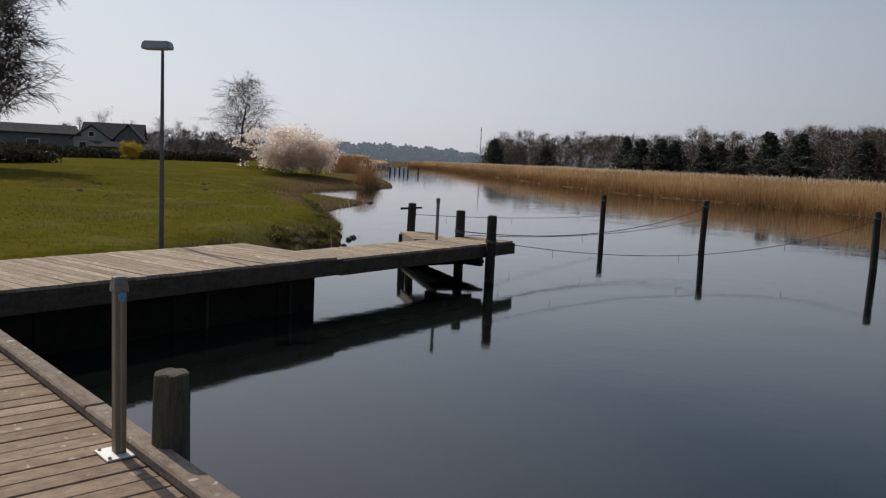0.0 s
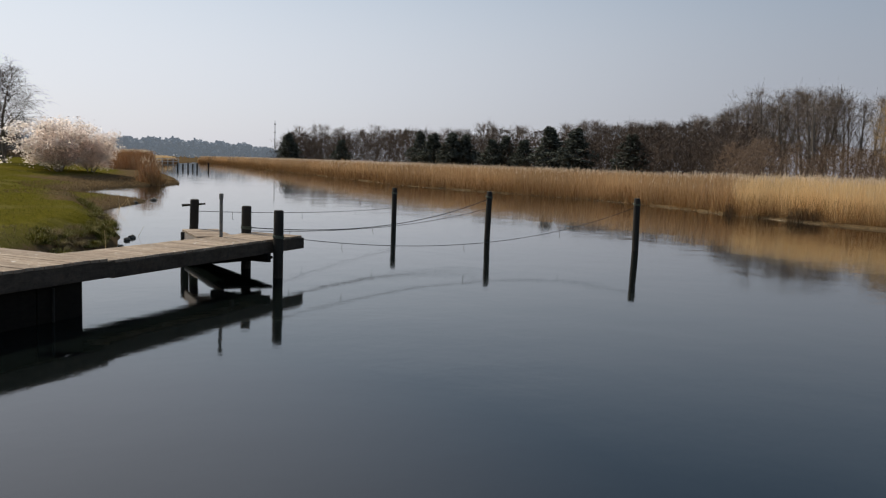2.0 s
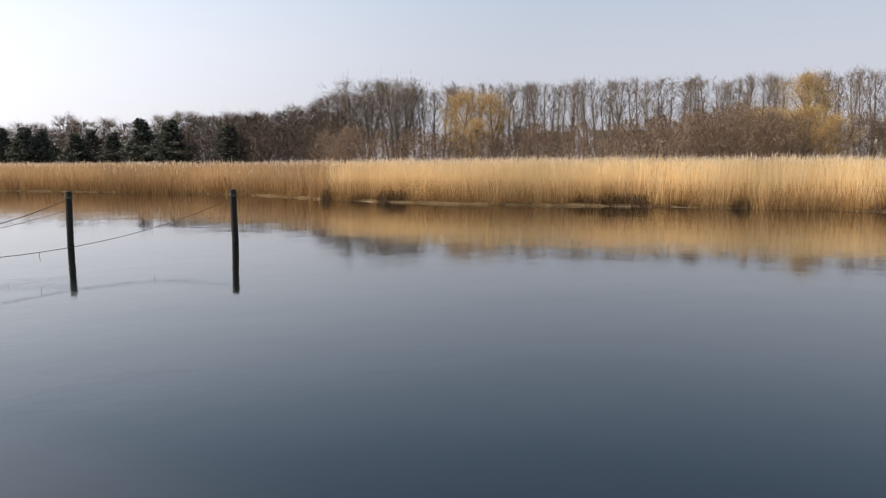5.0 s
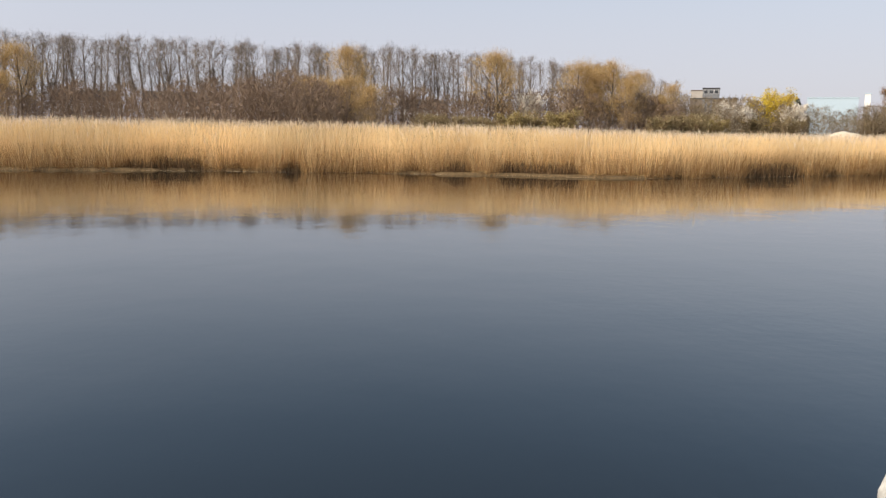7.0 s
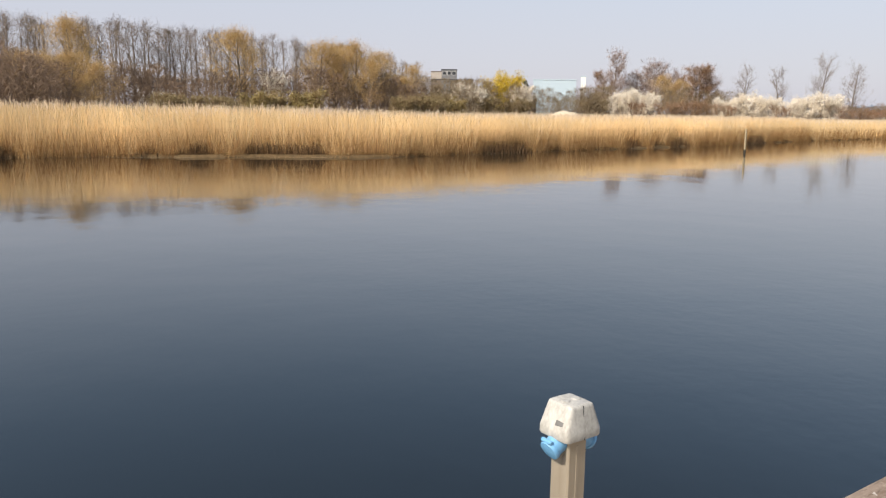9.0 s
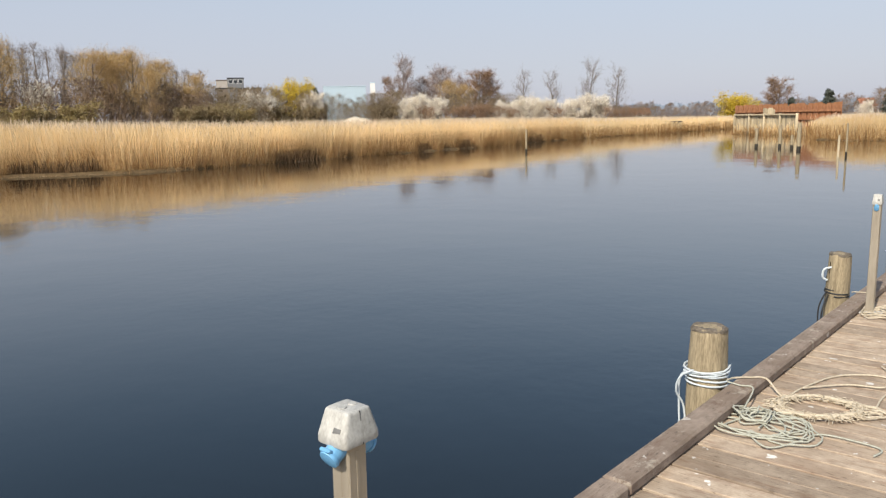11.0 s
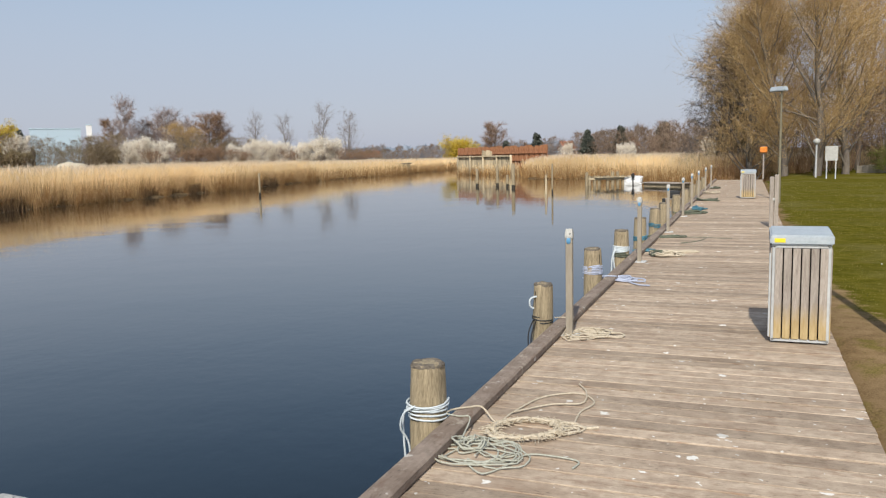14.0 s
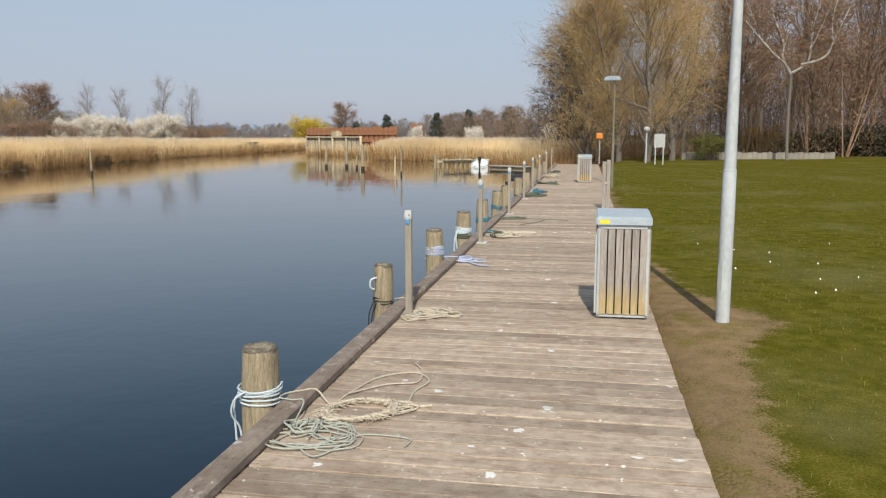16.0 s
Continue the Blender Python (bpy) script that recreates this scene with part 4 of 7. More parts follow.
def conifer_maker(seed, height=9.0):
    def make():
        r = random.Random(seed)
        rs = np.random.default_rng(seed)
        trunk, boughs, c = [(0, 0, -0.3, 0, 0, height, 0.16, 0.03)], [], []
        z = height * 0.12
        while z < height * 0.97:
            reach = ((height - z) * 0.36 * min(1.0, 0.45 + z / height * 1.6)) * r.uniform(0.55, 1.2) + 0.16
            for k in range(8):
                a = r.uniform(0, 6.283)
                tip = (math.cos(a) * reach, math.sin(a) * reach, z - reach * r.uniform(0.05, 0.3))
                boughs.append((0, 0, z, *tip, 0.03, 0.012))
                c.extend(Vector((0, 0, z)).lerp(Vector(tip), f) for f in (0.35, 0.6, 0.8, 1.0))
            z += height * 0.034
        return [("trunk", fast_mesh("trunk", *sticks(trunk, 6), BARK)), ("crown", fast_mesh("crown", *join(sticks(boughs, 1), tufts(rs, c, 3400, 0.20, 0.16)), NEEDLES))]
    return make


CONIFER = [conifer_maker(7), conifer_maker(8)]


def place_at(az, dist, z=None):
    p = polar(az, dist)
    if z is None:
        x, y = np.array([p.x]), np.array([p.y])
        z = float(land_height(x, y, river_distance(x, y))[0])
    return Vector((p.x, p.y, z))


def put(makers, kind, label, category, group, az, dist, top_el=None, tall=None, base=10.0, wide=None, z=None):
    """A plant at az and dist, its height given or taken from the elevation of its top."""
    if -131 < az < -13:
        dist *= 1.9 if az > -53 else 1.6
    p = place_at(az, dist, z)
    h = tall if tall else (1.65 + dist * math.tan(radians(top_el)) - p.z)
    v = rnd.randrange(len(makers))
    s = h / base
    return stand(kind, v, makers[v], label, category, group, p, s, None if wide is None else s * wide, rnd.uniform(0, 6.28))


# the tall row behind the far reeds
az = -45.5
while az > -100.5:
    dist = 116 / math.cos(radians(az + 74)) + rnd.uniform(-4, 6)
    top = np.interp(az, [-100, -97, -92, -80, -62, -50, -46], [3.5, 4.3, 5.0, 5.75, 5.75, 5.5, 4.9]) + rnd.uniform(-0.5, 0.15)
    put(POPLAR, "poplar_tree", "tall slender bare tree with a grey trunk in a row", "tree", "tree row behind the reeds", az, dist, top, base=13.6, wide=rnd.uniform(1.0, 1.45))
    az -= rnd.uniform(0.28, 0.52)

# bare woods on the rising ground further up the river
for az, dist, top in [(-14.5, 300, 1.9), (-16, 280, 2.0), (-18, 270, 1.9), (-20, 240, 2.2), (-22, 225, 2.1), (-24, 205, 2.2), (-26.5, 190, 2.5), (-28.5, 180, 2.8), (-30, 170, 2.7), (-33.5, 160, 2.9),
                      (-35, 150, 3.0), (-37, 150, 3.0), (-38.5, 140, 3.1), (-40, 140, 3.1), (-41.5, 135, 3.5), (-43, 130, 3.6), (-44.2, 128, 3.9), (-45, 124, 4.2), (-46.4, 124, 4.7), (-47.6, 120, 5.6), (-49, 120, 5.4), (-50.4, 120, 5.2)]:
    for k in range(3):
        put(FARBROAD, "wood_tree", "bare grey-brown deciduous tree on a wooded rise", "tree", "woods up the river", az + rnd.uniform(-1.0, 1.0), dist + rnd.uniform(-12, 20), top + 0.3 + rnd.uniform(-0.4, 0.25), base=10.8, wide=rnd.uniform(1.0, 1.5))
for az, dist, top in [(-13.7, 240, 2.3), (-24.0, 170, 2.75), (-25.3, 165, 3.0), (-26.3, 165, 2.8), (-23.0, 190, 2.7), (-28.2, 160, 2.5), (-30.5, 150, 2.6), (-32.3, 140, 3.6), (-34.2, 135, 3.4), (-38.0, 130, 3.35), (-29.2, 160, 2.6), (-17.4, 230, 1.9)]:
    put(CONIFER, "spruce_tree", "dark green conifer among bare trees", "tree", "conifers up the river", az, dist * 0.8, top - 0.35 + rnd.uniform(-0.3, 0.1), base=9.0, wide=rnd.uniform(1.4, 2.0))


# brushwood between reeds and trees
def woodland(name, label, spans, seed, count, material, wide=1.0, fine=660, grain=1.0):
    """A belt of leafless shrubs and young trees: rows of az, nearest distance, depth, elevation of the tops."""
    rs = np.random.default_rng(seed)
    a = np.array(spans, float)
    out = []
    for i in range(count):
        az = np.interp((i + rs.random()) / count, np.linspace(0, 1, len(a)), a[:, 0])
        near, deep, el = (np.interp(-az, -a[:, 0], a[:, k]) for k in (1, 2, 3))
        dist = near + deep * rs.random()
        h = (1.65 + 0.7 + dist * math.tan(radians(el))) * rs.uniform(0.62, 1.05)
        r = 0.40 * h * wide * rs.uniform(0.8, 1.4)
        pos = np.array(polar(az, dist, -0.7))
        turn, lobes = rs.random(fine) * 6.283, rs.random(3) * 6.283
        level = rs.random(fine) ** 0.75
        girth = r * (1 - 0.85 * level ** 2.2) * (1 + 0.25 * np.sin(3 * turn + lobes[0]) + 0.18 * np.sin(5 * turn + 6 * level + lobes[1]))
        out_way = np.c_[np.cos(turn), np.sin(turn), np.zeros(fine)]
        foot = pos + out_way * (girth * np.sqrt(rs.random(fine)))[:, None] + np.c_[np.zeros((fine, 2)), level * h * 0.92]
        way = out_way * rs.uniform(0.0, 0.9, (fine, 1)) + np.array([0, 0, 0.6]) + rs.normal(0, 0.45, (fine, 3))
        way *= (h * 0.095 * grain * rs.uniform(0.4, 1.4, fine))[:, None]
        side = np.cross(way, rs.normal(0, 1, (fine, 3)))
        side *= (h * 0.0055 * grain * rs.uniform(0.5, 1.5, fine) / np.linalg.norm(side, axis=1))[:, None]
        out.append(np.stack([foot - side, foot + side, foot + way], 1))
        for k in range(4):
            lean = rs.normal(0, 0.16, 2) * h
            wide_ = np.array([0.005 * h, 0.003 * h, 0])
            out.append(np.stack([pos - wide_, pos + wide_, pos + np.array([*lean, h * rs.uniform(0.6, 0.95)])])[None])
    v = np.concatenate(out).reshape(-1, 3)
    o = new(name, fast_mesh(name, v, np.arange(len(v)).reshape(-1, 3), material))
    return tagged(o, label, "brushwood", kind="stuff")


BRUSH = by_island("brushwood", [(0.175, 0.125, 0.09), (0.24, 0.174, 0.128), (0.305, 0.228, 0.168)], through_light=0.2, along=0.05)
BRUSH_DULL = by_island("dull_olive_brushwood", [(0.15, 0.115, 0.075), (0.21, 0.165, 0.108), (0.28, 0.22, 0.15)], through_light=0.15, along=0.05)
BRUSH_RUSSET = by_island("russet_brushwood", [(0.18, 0.115, 0.074), (0.255, 0.165, 0.108), (0.32, 0.215, 0.143)], through_light=0.1, along=0.05)
BRUSH_GREY = by_island("grey_brushwood", [(0.085, 0.064, 0.05), (0.125, 0.095, 0.076), (0.17, 0.133, 0.107)], through_light=0.0, along=0.05)
woodland("brushwood", "reddish-brown leafless brushwood behind the reeds", [(-44, 140, 40, 2.7), (-52, 126, 40, 2.6), (-58, 114, 40, 2.8), (-64, 110, 40, 3.0), (-70, 110, 36, 3.3), (-73.5, 110, 34, 4.0), (-77, 112, 30, 3.3)], 1, 165, BRUSH, 1.0, 700, 0.85)
woodland("brushwood", "grey-brown leafless woods along the river", [(-13.5, 400, 60, 1.9), (-18, 350, 70, 2.3), (-26, 260, 70, 2.7), (-34, 210, 70, 3.1), (-40, 184, 60, 3.5), (-46, 160, 50, 4.0)], 2, 220, BRUSH_GREY, 1.6, 640, 0.92)
woodland("brushwood", "low brown undergrowth at the foot of the trees", [(-75, 138, 24, 3.2), (-82, 138, 22, 3.0), (-90, 138, 22, 3.0), (-97, 142, 18, 3.0), (-101, 142, 18, 2.1)], 3, 120, BRUSH, 1.0, 650, 0.85)
woodland("brushwood", "dark hedge bushes behind the reed meadow", [(-99, 162, 16, 2.6), (-104, 168, 16, 2.5), (-108, 172, 18, 2.0), (-112, 172, 18, 1.95), (-114, 172, 20, 2.0), (-121, 177, 20, 1.9), (-124, 177, 20, 1.1), (-132, 183, 20, 0.8)], 4, 140, BRUSH_DULL, 1.1, 700, 0.85)

far_side = "shrubs behind the reeds"
for az, dist, top in [(-54.5, 88, 4.8), (-56.5, 90, 4.6), (-77.6, 92, 5.3), (-88.0, 90, 5.1), (-96.0, 92, 4.5), (-94.5, 92, 4.0), (-98.3, 94, 3.9), (-95.3, 96, 4.2), (-97.2, 90, 3.4), (-99.6, 96, 3.0), (-93.2, 92, 4.4), (-117.6, 136, 2.5), (-118.6, 136, 2.2)]:
    put(WILLOWS, "willow_tree", "rounded willow with yellow-brown spring twigs", "tree", "willows across the river", az, dist, top, base=10.8, wide=rnd.uniform(1.0, 1.25))
for az, dist, top, wide in [(-75.9, 80, 3.2, 1.7), (-77.4, 82, 3.3, 1.7), (-79.0, 80, 2.7, 1.5), (-55.0, 84, 2.9, 1.3), (-100.0, 92, 2.2, 1.2)]:
    put(WILLOWS, "willow_bush", "broad yellow-orange willow bush", "bush", far_side, az, dist, top, base=10.8, wide=wide)
for az, dist, top in [(-84.5, 80, 0.9), (-86.2, 80, 1.0), (-90.6, 80, 1.0), (-87.6, 80, 0.8), (-99.5, 88, 1.2), (-101.5, 92, 1.3), (-101, 90, 1.0), (-83.4, 80, 1.1), (-113, 112, 1.1), (-122, 118, 0.9), (-105.5, 108, 1.1), (-107.5, 110, 1.0)]:
    put(OLIVES, "olive_bush", "low rounded olive-brown shrub", "bush", far_side, az, dist, top, base=3.7, wide=1.5)
for az, dist, top in [(-89.3, 80, 1.2), (-92.3, 80, 1.35), (-103, 100, 1.0)]:
    put(GREENISH, "greening_bush", "shrub in fresh yellow-green leaf", "bush", far_side, az, dist, top, base=3.8, wide=1.5)
for az, dist, top, wide in [(-90.3, 90, 2.7, 1.0), (-103.6, 110, 1.9, 1.2), (-104.2, 108, 1.5, 1.3), (-108.1, 112, 1.5, 1.1), (-114.55, 108, 1.42, 1.25), (-115.35, 108, 1.45, 1.25), (-116.7, 108, 1.5, 1.15), (-121.4, 108, 0.95, 0.8), (-122.6, 108, 1.1, 1.2), (-123.5, 108, 1.15, 1.2), (-124.5, 108, 1.15, 1.25),
                            (-125.9, 108, 1.2, 1.2), (-126.8, 108, 1.3, 1.2), (-127.6, 108, 1.38, 1.2), (-128.3, 108, 1.0, 1.0), (-145.0, 150, 0.65, 0.6), (-148.6, 140, 0.5, 0.75), (-24.8, 150, 1.2, 1.6), (-154.5, 100, 1.15, 0.75), (-155.3, 92, 0.75, 0.8), (-149.3, 130, 0.5, 0.75), (-155.0, 95, 0.6, 0.8)]:
    put(WHITES, "blossom_bush", "shrub covered in white blossom", "bush", "blossoming shrubs", az + rnd.uniform(-0.15, 0.15), dist, top * rnd.uniform(0.8, 1.3), base=4.6, wide=wide * rnd.uniform(0.6, 0.95))
for az, dist, top, wide in [(-106.35, 114, 2.7, 0.95), (-137.5, 160, 1.25, 1.5)]:
    put(YELLOWS, "yellow_tree", "rounded bright yellow flowering tree", "tree", "yellow trees", az, dist, top, base=4.2, wide=wide)
for az, dist, top, wide in [(-114.4, 140, 3.9, 0.9), (-115.5, 145, 2.6, 1.3), (-116.3, 145, 2.7, 1.4), (-117.0, 140, 3.25, 1.5), (-118.2, 145, 2.6, 1.4), (-119.6, 140, 3.05, 1.6), (-119.9, 144, 2.9, 1.6), (-120.6, 145, 2.5, 1.3), (-113.6, 145, 2.7, 1.3), (-139.9, 200, 2.1, 1.5), (-139.5, 205, 1.7, 1.4)]:
    put(REDDISH, "bare_tree", "bare grey-brown tree behind the reed meadow", "tree", "trees across the meadow", az, dist, top, base=9.9, wide=wide)
for az, dist, top in [(-122.7, 150, 3.0), (-125, 150, 2.9), (-127.4, 150, 3.6), (-129.2, 150, 3.0)]:
    put(BROAD, "thin_bare_tree", "thin pale bare tree behind the blossoms", "tree", "trees across the meadow", az, dist, top, base=10.8, wide=rnd.uniform(0.9, 1.2))
for az, dist, top in [(-103.0, 180, 1.9), (-108.1, 190, 2.3), (-107.4, 190, 1.9), (-142.8, 190, 1.5), (-146.4, 170, 1.65), (-148.7, 170, 1.85), (-151.7, 160, 2.05), (-140.6, 190, 1.0), (-151.3, 160, 1.7)]:
    put(CONIFER, "spruce_tree", "dark green conifer on the skyline", "tree", "conifers down the river", az, dist, top, base=9.0, wide=1.0 if az > -140 else 1.25)
woodland("brushwood", "distant mixed bare woods beyond the river bend", [(-129, 230, 30, 0.9), (-134, 240, 40, 0.9), (-140, 210, 40, 1.0), (-146, 165, 40, 1.5), (-150, 140, 40, 2.0), (-155, 110, 30, 2.4)], 5, 120, BRUSH)

# the tall trees at the end of the boardwalk and the wood beside the lawn
park = "trees by the lawn"
for az, dist, top in [(-157.4, 56, 9.0), (-159.3, 54, 10.5), (-161.2, 52, 10.9), (-162.9, 55, 10.5)]:
    put(BIGWILLOW, "large_willow", "large willow with ochre spring twigs by the lawn", "tree", park, az, dist, top, base=10.8, wide=0.95)
for az, dist, top in [(-155.9, 66, 6.6), (-156.8, 62, 7.6), (-158.5, 62, 9.0), (-163.5, 62, 10.6), (-166.5, 60, 11.4), (-168.0, 66, 12.0), (-172.0, 66, 12.5), (-174.0, 68, 12.5), (-176.5, 66, 12), (-179, 66, 12.5), (178, 66, 12)]:
    put(PARKTREE, "woodland_tree", "bare russet tree in the wood beside the lawn", "tree", park, az, dist, top, base=9.9, wide=0.85)
for az, dist, top, wide in [(-154.9, 62, 6.6, 0.9), (-156.2, 60, 8.2, 0.8)]:
    put(BIRCH, "fine_twigged_tree", "fine-twigged purplish bare tree at the edge of the willows", "tree", park, az, dist, top, base=10.6, wide=wide)
for az, dist, top in [(-165, 64, 10.5), (-166.2, 66, 11), (-167.2, 70, 11), (-168.6, 68, 11.5), (-170, 74, 11.5), (-171.4, 70, 11.5), (-173, 74, 11), (-174.2, 70, 11), (-175.5, 76, 11), (-177, 70, 11.5), (-178, 74, 11)]:
    put(POPLAR, "slim_bare_tree", "slim bare tree in the wood beside the lawn", "tree", park, az, dist, top, base=13.6, wide=1.3)
woodland("brushwood", "russet undergrowth of the wood beside the lawn", [(-156.5, 60, 20, 4.2), (-164, 60, 22, 5.5), (-170, 62, 26, 6.5), (-176, 62, 26, 7.5), (-183, 62, 26, 8.0)], 6, 100, BRUSH_RUSSET, 1.0, 1900, 0.37)

for az, top, wide in [(-115.95, 0.95, 1.3), (-117.9, 0.9, 1.5), (-118.8, 1.0, 1.6), (-119.7, 1.1, 1.5), (-120.6, 1.0, 1.5), (-122.0, 0.8, 1.1), (-125.2, 0.8, 1.1), (-129.2, 0.75, 1.6), (-130.3, 0.6, 1.5)]:
    put(BUSH, "brown_bush", "rounded grey-brown leafless shrub among the blossoms", "bush", far_side, az, 105, top, base=4.2, wide=wide)

# the near bank up the river
put(BIRCH, "birch_tree", "bare birch with fine hanging twigs", "tree", "", 4.1, 82, 4.85, base=10.6, wide=1.45)
put(OLDTREE, "old_tree", "large bare tree with drooping branches by the house", "tree", "trees by the house", 20.6, 52, 9.0, base=10.6, wide=1.3)
put(CHERRIES, "cherry_bush", "wide pink-white blossoming cherry bush on the bank", "bush", "blossoming shrubs", 1.05, 72, 2.15, base=4.7, wide=1.45)
put(CHERRIES, "cherry_bush", "wide pink-white blossoming cherry bush on the bank", "bush", "blossoming shrubs", -0.85, 74, 1.4, base=4.7, wide=1.2)
for az, dist, top in [(13, 120, 2.2), (9.6, 125, 2.0), (8.4, 125, 1.8), (7.2, 130, 1.6), (6, 130, 1.3), (11.6, 125, 1.6), (14.5, 125, 1.7)]:
    put(BROAD, "garden_tree", "bare tree behind the gardens", "tree", "trees by the house", az, dist, top, base=10.8, wide=1.2)
woodland("brushwood", "dark bare garden trees and bushes behind the lawn", [(16, 118, 20, 1.5), (11, 122, 20, 1.2), (8, 126, 20, 1.6), (5, 130, 20, 1.3), (2.5, 134, 20, 0.8)], 7, 60, BRUSH_GREY)

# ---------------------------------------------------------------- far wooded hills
HAZE_HILL = by_island("far_woods", [(0.105, 0.125, 0.155), (0.14, 0.16, 0.19), (0.18, 0.20, 0.23)], through_light=0.0)
HAZE_HILL.node_tree.nodes["Principled BSDF"].inputs["Emission Color"].default_value = (0.15, 0.18, 0.22, 1)  # plain backdrop: its blue-grey colour and faint glow stand in for haze
HAZE_HILL.node_tree.nodes["Principled BSDF"].inputs["Emission Strength"].default_value = 0.8


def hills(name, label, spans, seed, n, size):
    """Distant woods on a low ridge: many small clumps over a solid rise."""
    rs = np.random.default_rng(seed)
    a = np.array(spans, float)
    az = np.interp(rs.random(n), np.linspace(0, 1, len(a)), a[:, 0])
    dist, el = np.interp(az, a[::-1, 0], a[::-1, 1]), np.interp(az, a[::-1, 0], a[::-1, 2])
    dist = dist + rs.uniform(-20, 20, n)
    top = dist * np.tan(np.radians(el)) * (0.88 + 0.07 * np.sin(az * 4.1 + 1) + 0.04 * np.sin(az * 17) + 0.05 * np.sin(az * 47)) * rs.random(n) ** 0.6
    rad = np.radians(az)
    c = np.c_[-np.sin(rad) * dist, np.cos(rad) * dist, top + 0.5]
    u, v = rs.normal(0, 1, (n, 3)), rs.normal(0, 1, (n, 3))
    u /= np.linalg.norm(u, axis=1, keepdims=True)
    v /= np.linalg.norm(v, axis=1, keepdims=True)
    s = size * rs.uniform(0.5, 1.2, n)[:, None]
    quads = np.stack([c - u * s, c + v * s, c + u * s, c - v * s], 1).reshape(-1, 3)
    o = new(name, fast_mesh(name, quads, np.arange(4 * n).reshape(-1, 4), HAZE_HILL))
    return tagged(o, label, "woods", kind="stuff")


hills("far_woods", "wooded hills beyond the river, haze painted blue-grey", [(9, 620, 0.9), (2, 620, 1.1), (-1, 640, 1.15), (-5, 620, 1.3), (-8, 600, 1.2), (-10.5, 620, 1.1), (-13, 650, 0.75), (-16, 650, 0.7)], 1, 24000, 1.4)
hills("far_woods", "distant woods beyond the river bend, haze painted in", [(-100, 520, 0.7), (-115, 520, 0.6), (-130, 460, 0.7), (-140, 460, 0.75), (-150, 420, 0.9), (-158, 400, 1.0)], 2, 9000, 2.6)

# ---------------------------------------------------------------- things on and beside the boardwalk
WHITE_PLASTIC = speckled("aged_white_plastic", (0.26, 0.255, 0.23), (0.50, 0.49, 0.455), 22, 0.55, (1, 1, 0.6), 0.2, 0.002)
BLUE_PLASTIC = speckled("blue_plastic", (0.09, 0.27, 0.48), (0.16, 0.38, 0.60), 12, 0.4, relief=0.1, depth=0.002)
TAN_METAL = speckled("tan_anodised_metal", (0.28, 0.24, 0.185), (0.40, 0.35, 0.275), 5, 0.45, (1, 1, 0.2), 0.1, 0.002, metal=0.35)
PLATE = speckled("zinc_plate", (0.55, 0.55, 0.53), (0.70, 0.70, 0.68), 15, 0.5, relief=0.1, depth=0.002, metal=0.3)
# dark steel carries shade: the backlit pole and the cap's hollow
SHADED_STEEL = speckled("shaded_dull_steel", (0.09, 0.09, 0.088), (0.17, 0.17, 0.165), 6, 0.8, (1, 1, 1), 0.05, 0.002)
BLACK = speckled("black_rubber", (0.012, 0.012, 0.012), (0.035, 0.035, 0.035), 10, 0.6)
LID = speckled("grey_blue_painted_metal", (0.30, 0.34, 0.37), (0.42, 0.46, 0.48), 7, 0.45, relief=0.08, depth=0.003)
SLAT = speckled("grey_slat_wood", (0.20, 0.165, 0.135), (0.42, 0.37, 0.32), 5, 0.85, (8, 8, 0.7), 0.4, 0.004, by_piece=0.2)


def worn_slat_material():
    """Grey slat wood whose varnish is left yellow towards the foot, with a ragged upper edge on each slat."""
    m = SLAT.copy()
    m.name = "worn_varnished_slat"
    nt = m.node_tree
    bsdf = nt.nodes["Principled BSDF"]
    grey = bsdf.inputs["Base Color"].links[0].from_socket
    tc = nt.nodes.new("ShaderNodeTexCoord")
    sep = nt.nodes.new("ShaderNodeSeparateXYZ")
    nt.links.new(tc.outputs["Object"], sep.inputs[0])
    ragged_edge = noise_of(nt, coords(nt, (16, 16, 2.5)), 1.5, 5, 0.7)
    height = nt.nodes.new("ShaderNodeMath")
    height.operation = "MULTIPLY_ADD"
    height.inputs[1].default_value = 0.34
    nt.links.new(ragged_edge, height.inputs[0])
    nt.links.new(sep.outputs[2], height.inputs[2])
    left = ramp(nt, height.outputs[0], [(0.33, (0.9,) * 3), (0.52, (0,) * 3)])
    varnish = ramp(nt, ragged_edge, [(0.3, (0.27, 0.18, 0.07)), (0.7, (0.50, 0.38, 0.19))])
    nt.links.new(mix(nt, left, grey, varnish), bsdf.inputs["Base Color"])
    return m


SLAT_WORN = worn_slat_material()
YELLOW_PAINT = speckled("yellow_sticker", (0.70, 0.52, 0.02), (0.80, 0.62, 0.04), 20, 0.5, relief=0.03)
ROPE_BLUE = speckled("pale_blue_green_rope", (0.26, 0.265, 0.215), (0.47, 0.465, 0.385), 60, 0.85, relief=0.6, depth=0.003)
ROPE_WHITE = speckled("white_rope", (0.38, 0.43, 0.45), (0.62, 0.66, 0.67), 60, 0.8, relief=0.6, depth=0.003)
ROPE_BEIGE = speckled("beige_hemp_rope", (0.33, 0.28, 0.20), (0.60, 0.52, 0.40), 60, 0.9, relief=0.6, depth=0.003)
ROPE_LILAC = speckled("lilac_rope", (0.25, 0.28, 0.38), (0.48, 0.52, 0.62), 60, 0.85, relief=0.6, depth=0.003)
ROPE_DARK = speckled("dark_green_rope", (0.05, 0.06, 0.045), (0.15, 0.16, 0.11), 60, 0.9, relief=0.6, depth=0.003)
ROPE_TEAL = speckled("teal_rope", (0.04, 0.11, 0.15), (0.09, 0.23, 0.29), 60, 0.85, relief=0.6, depth=0.003)
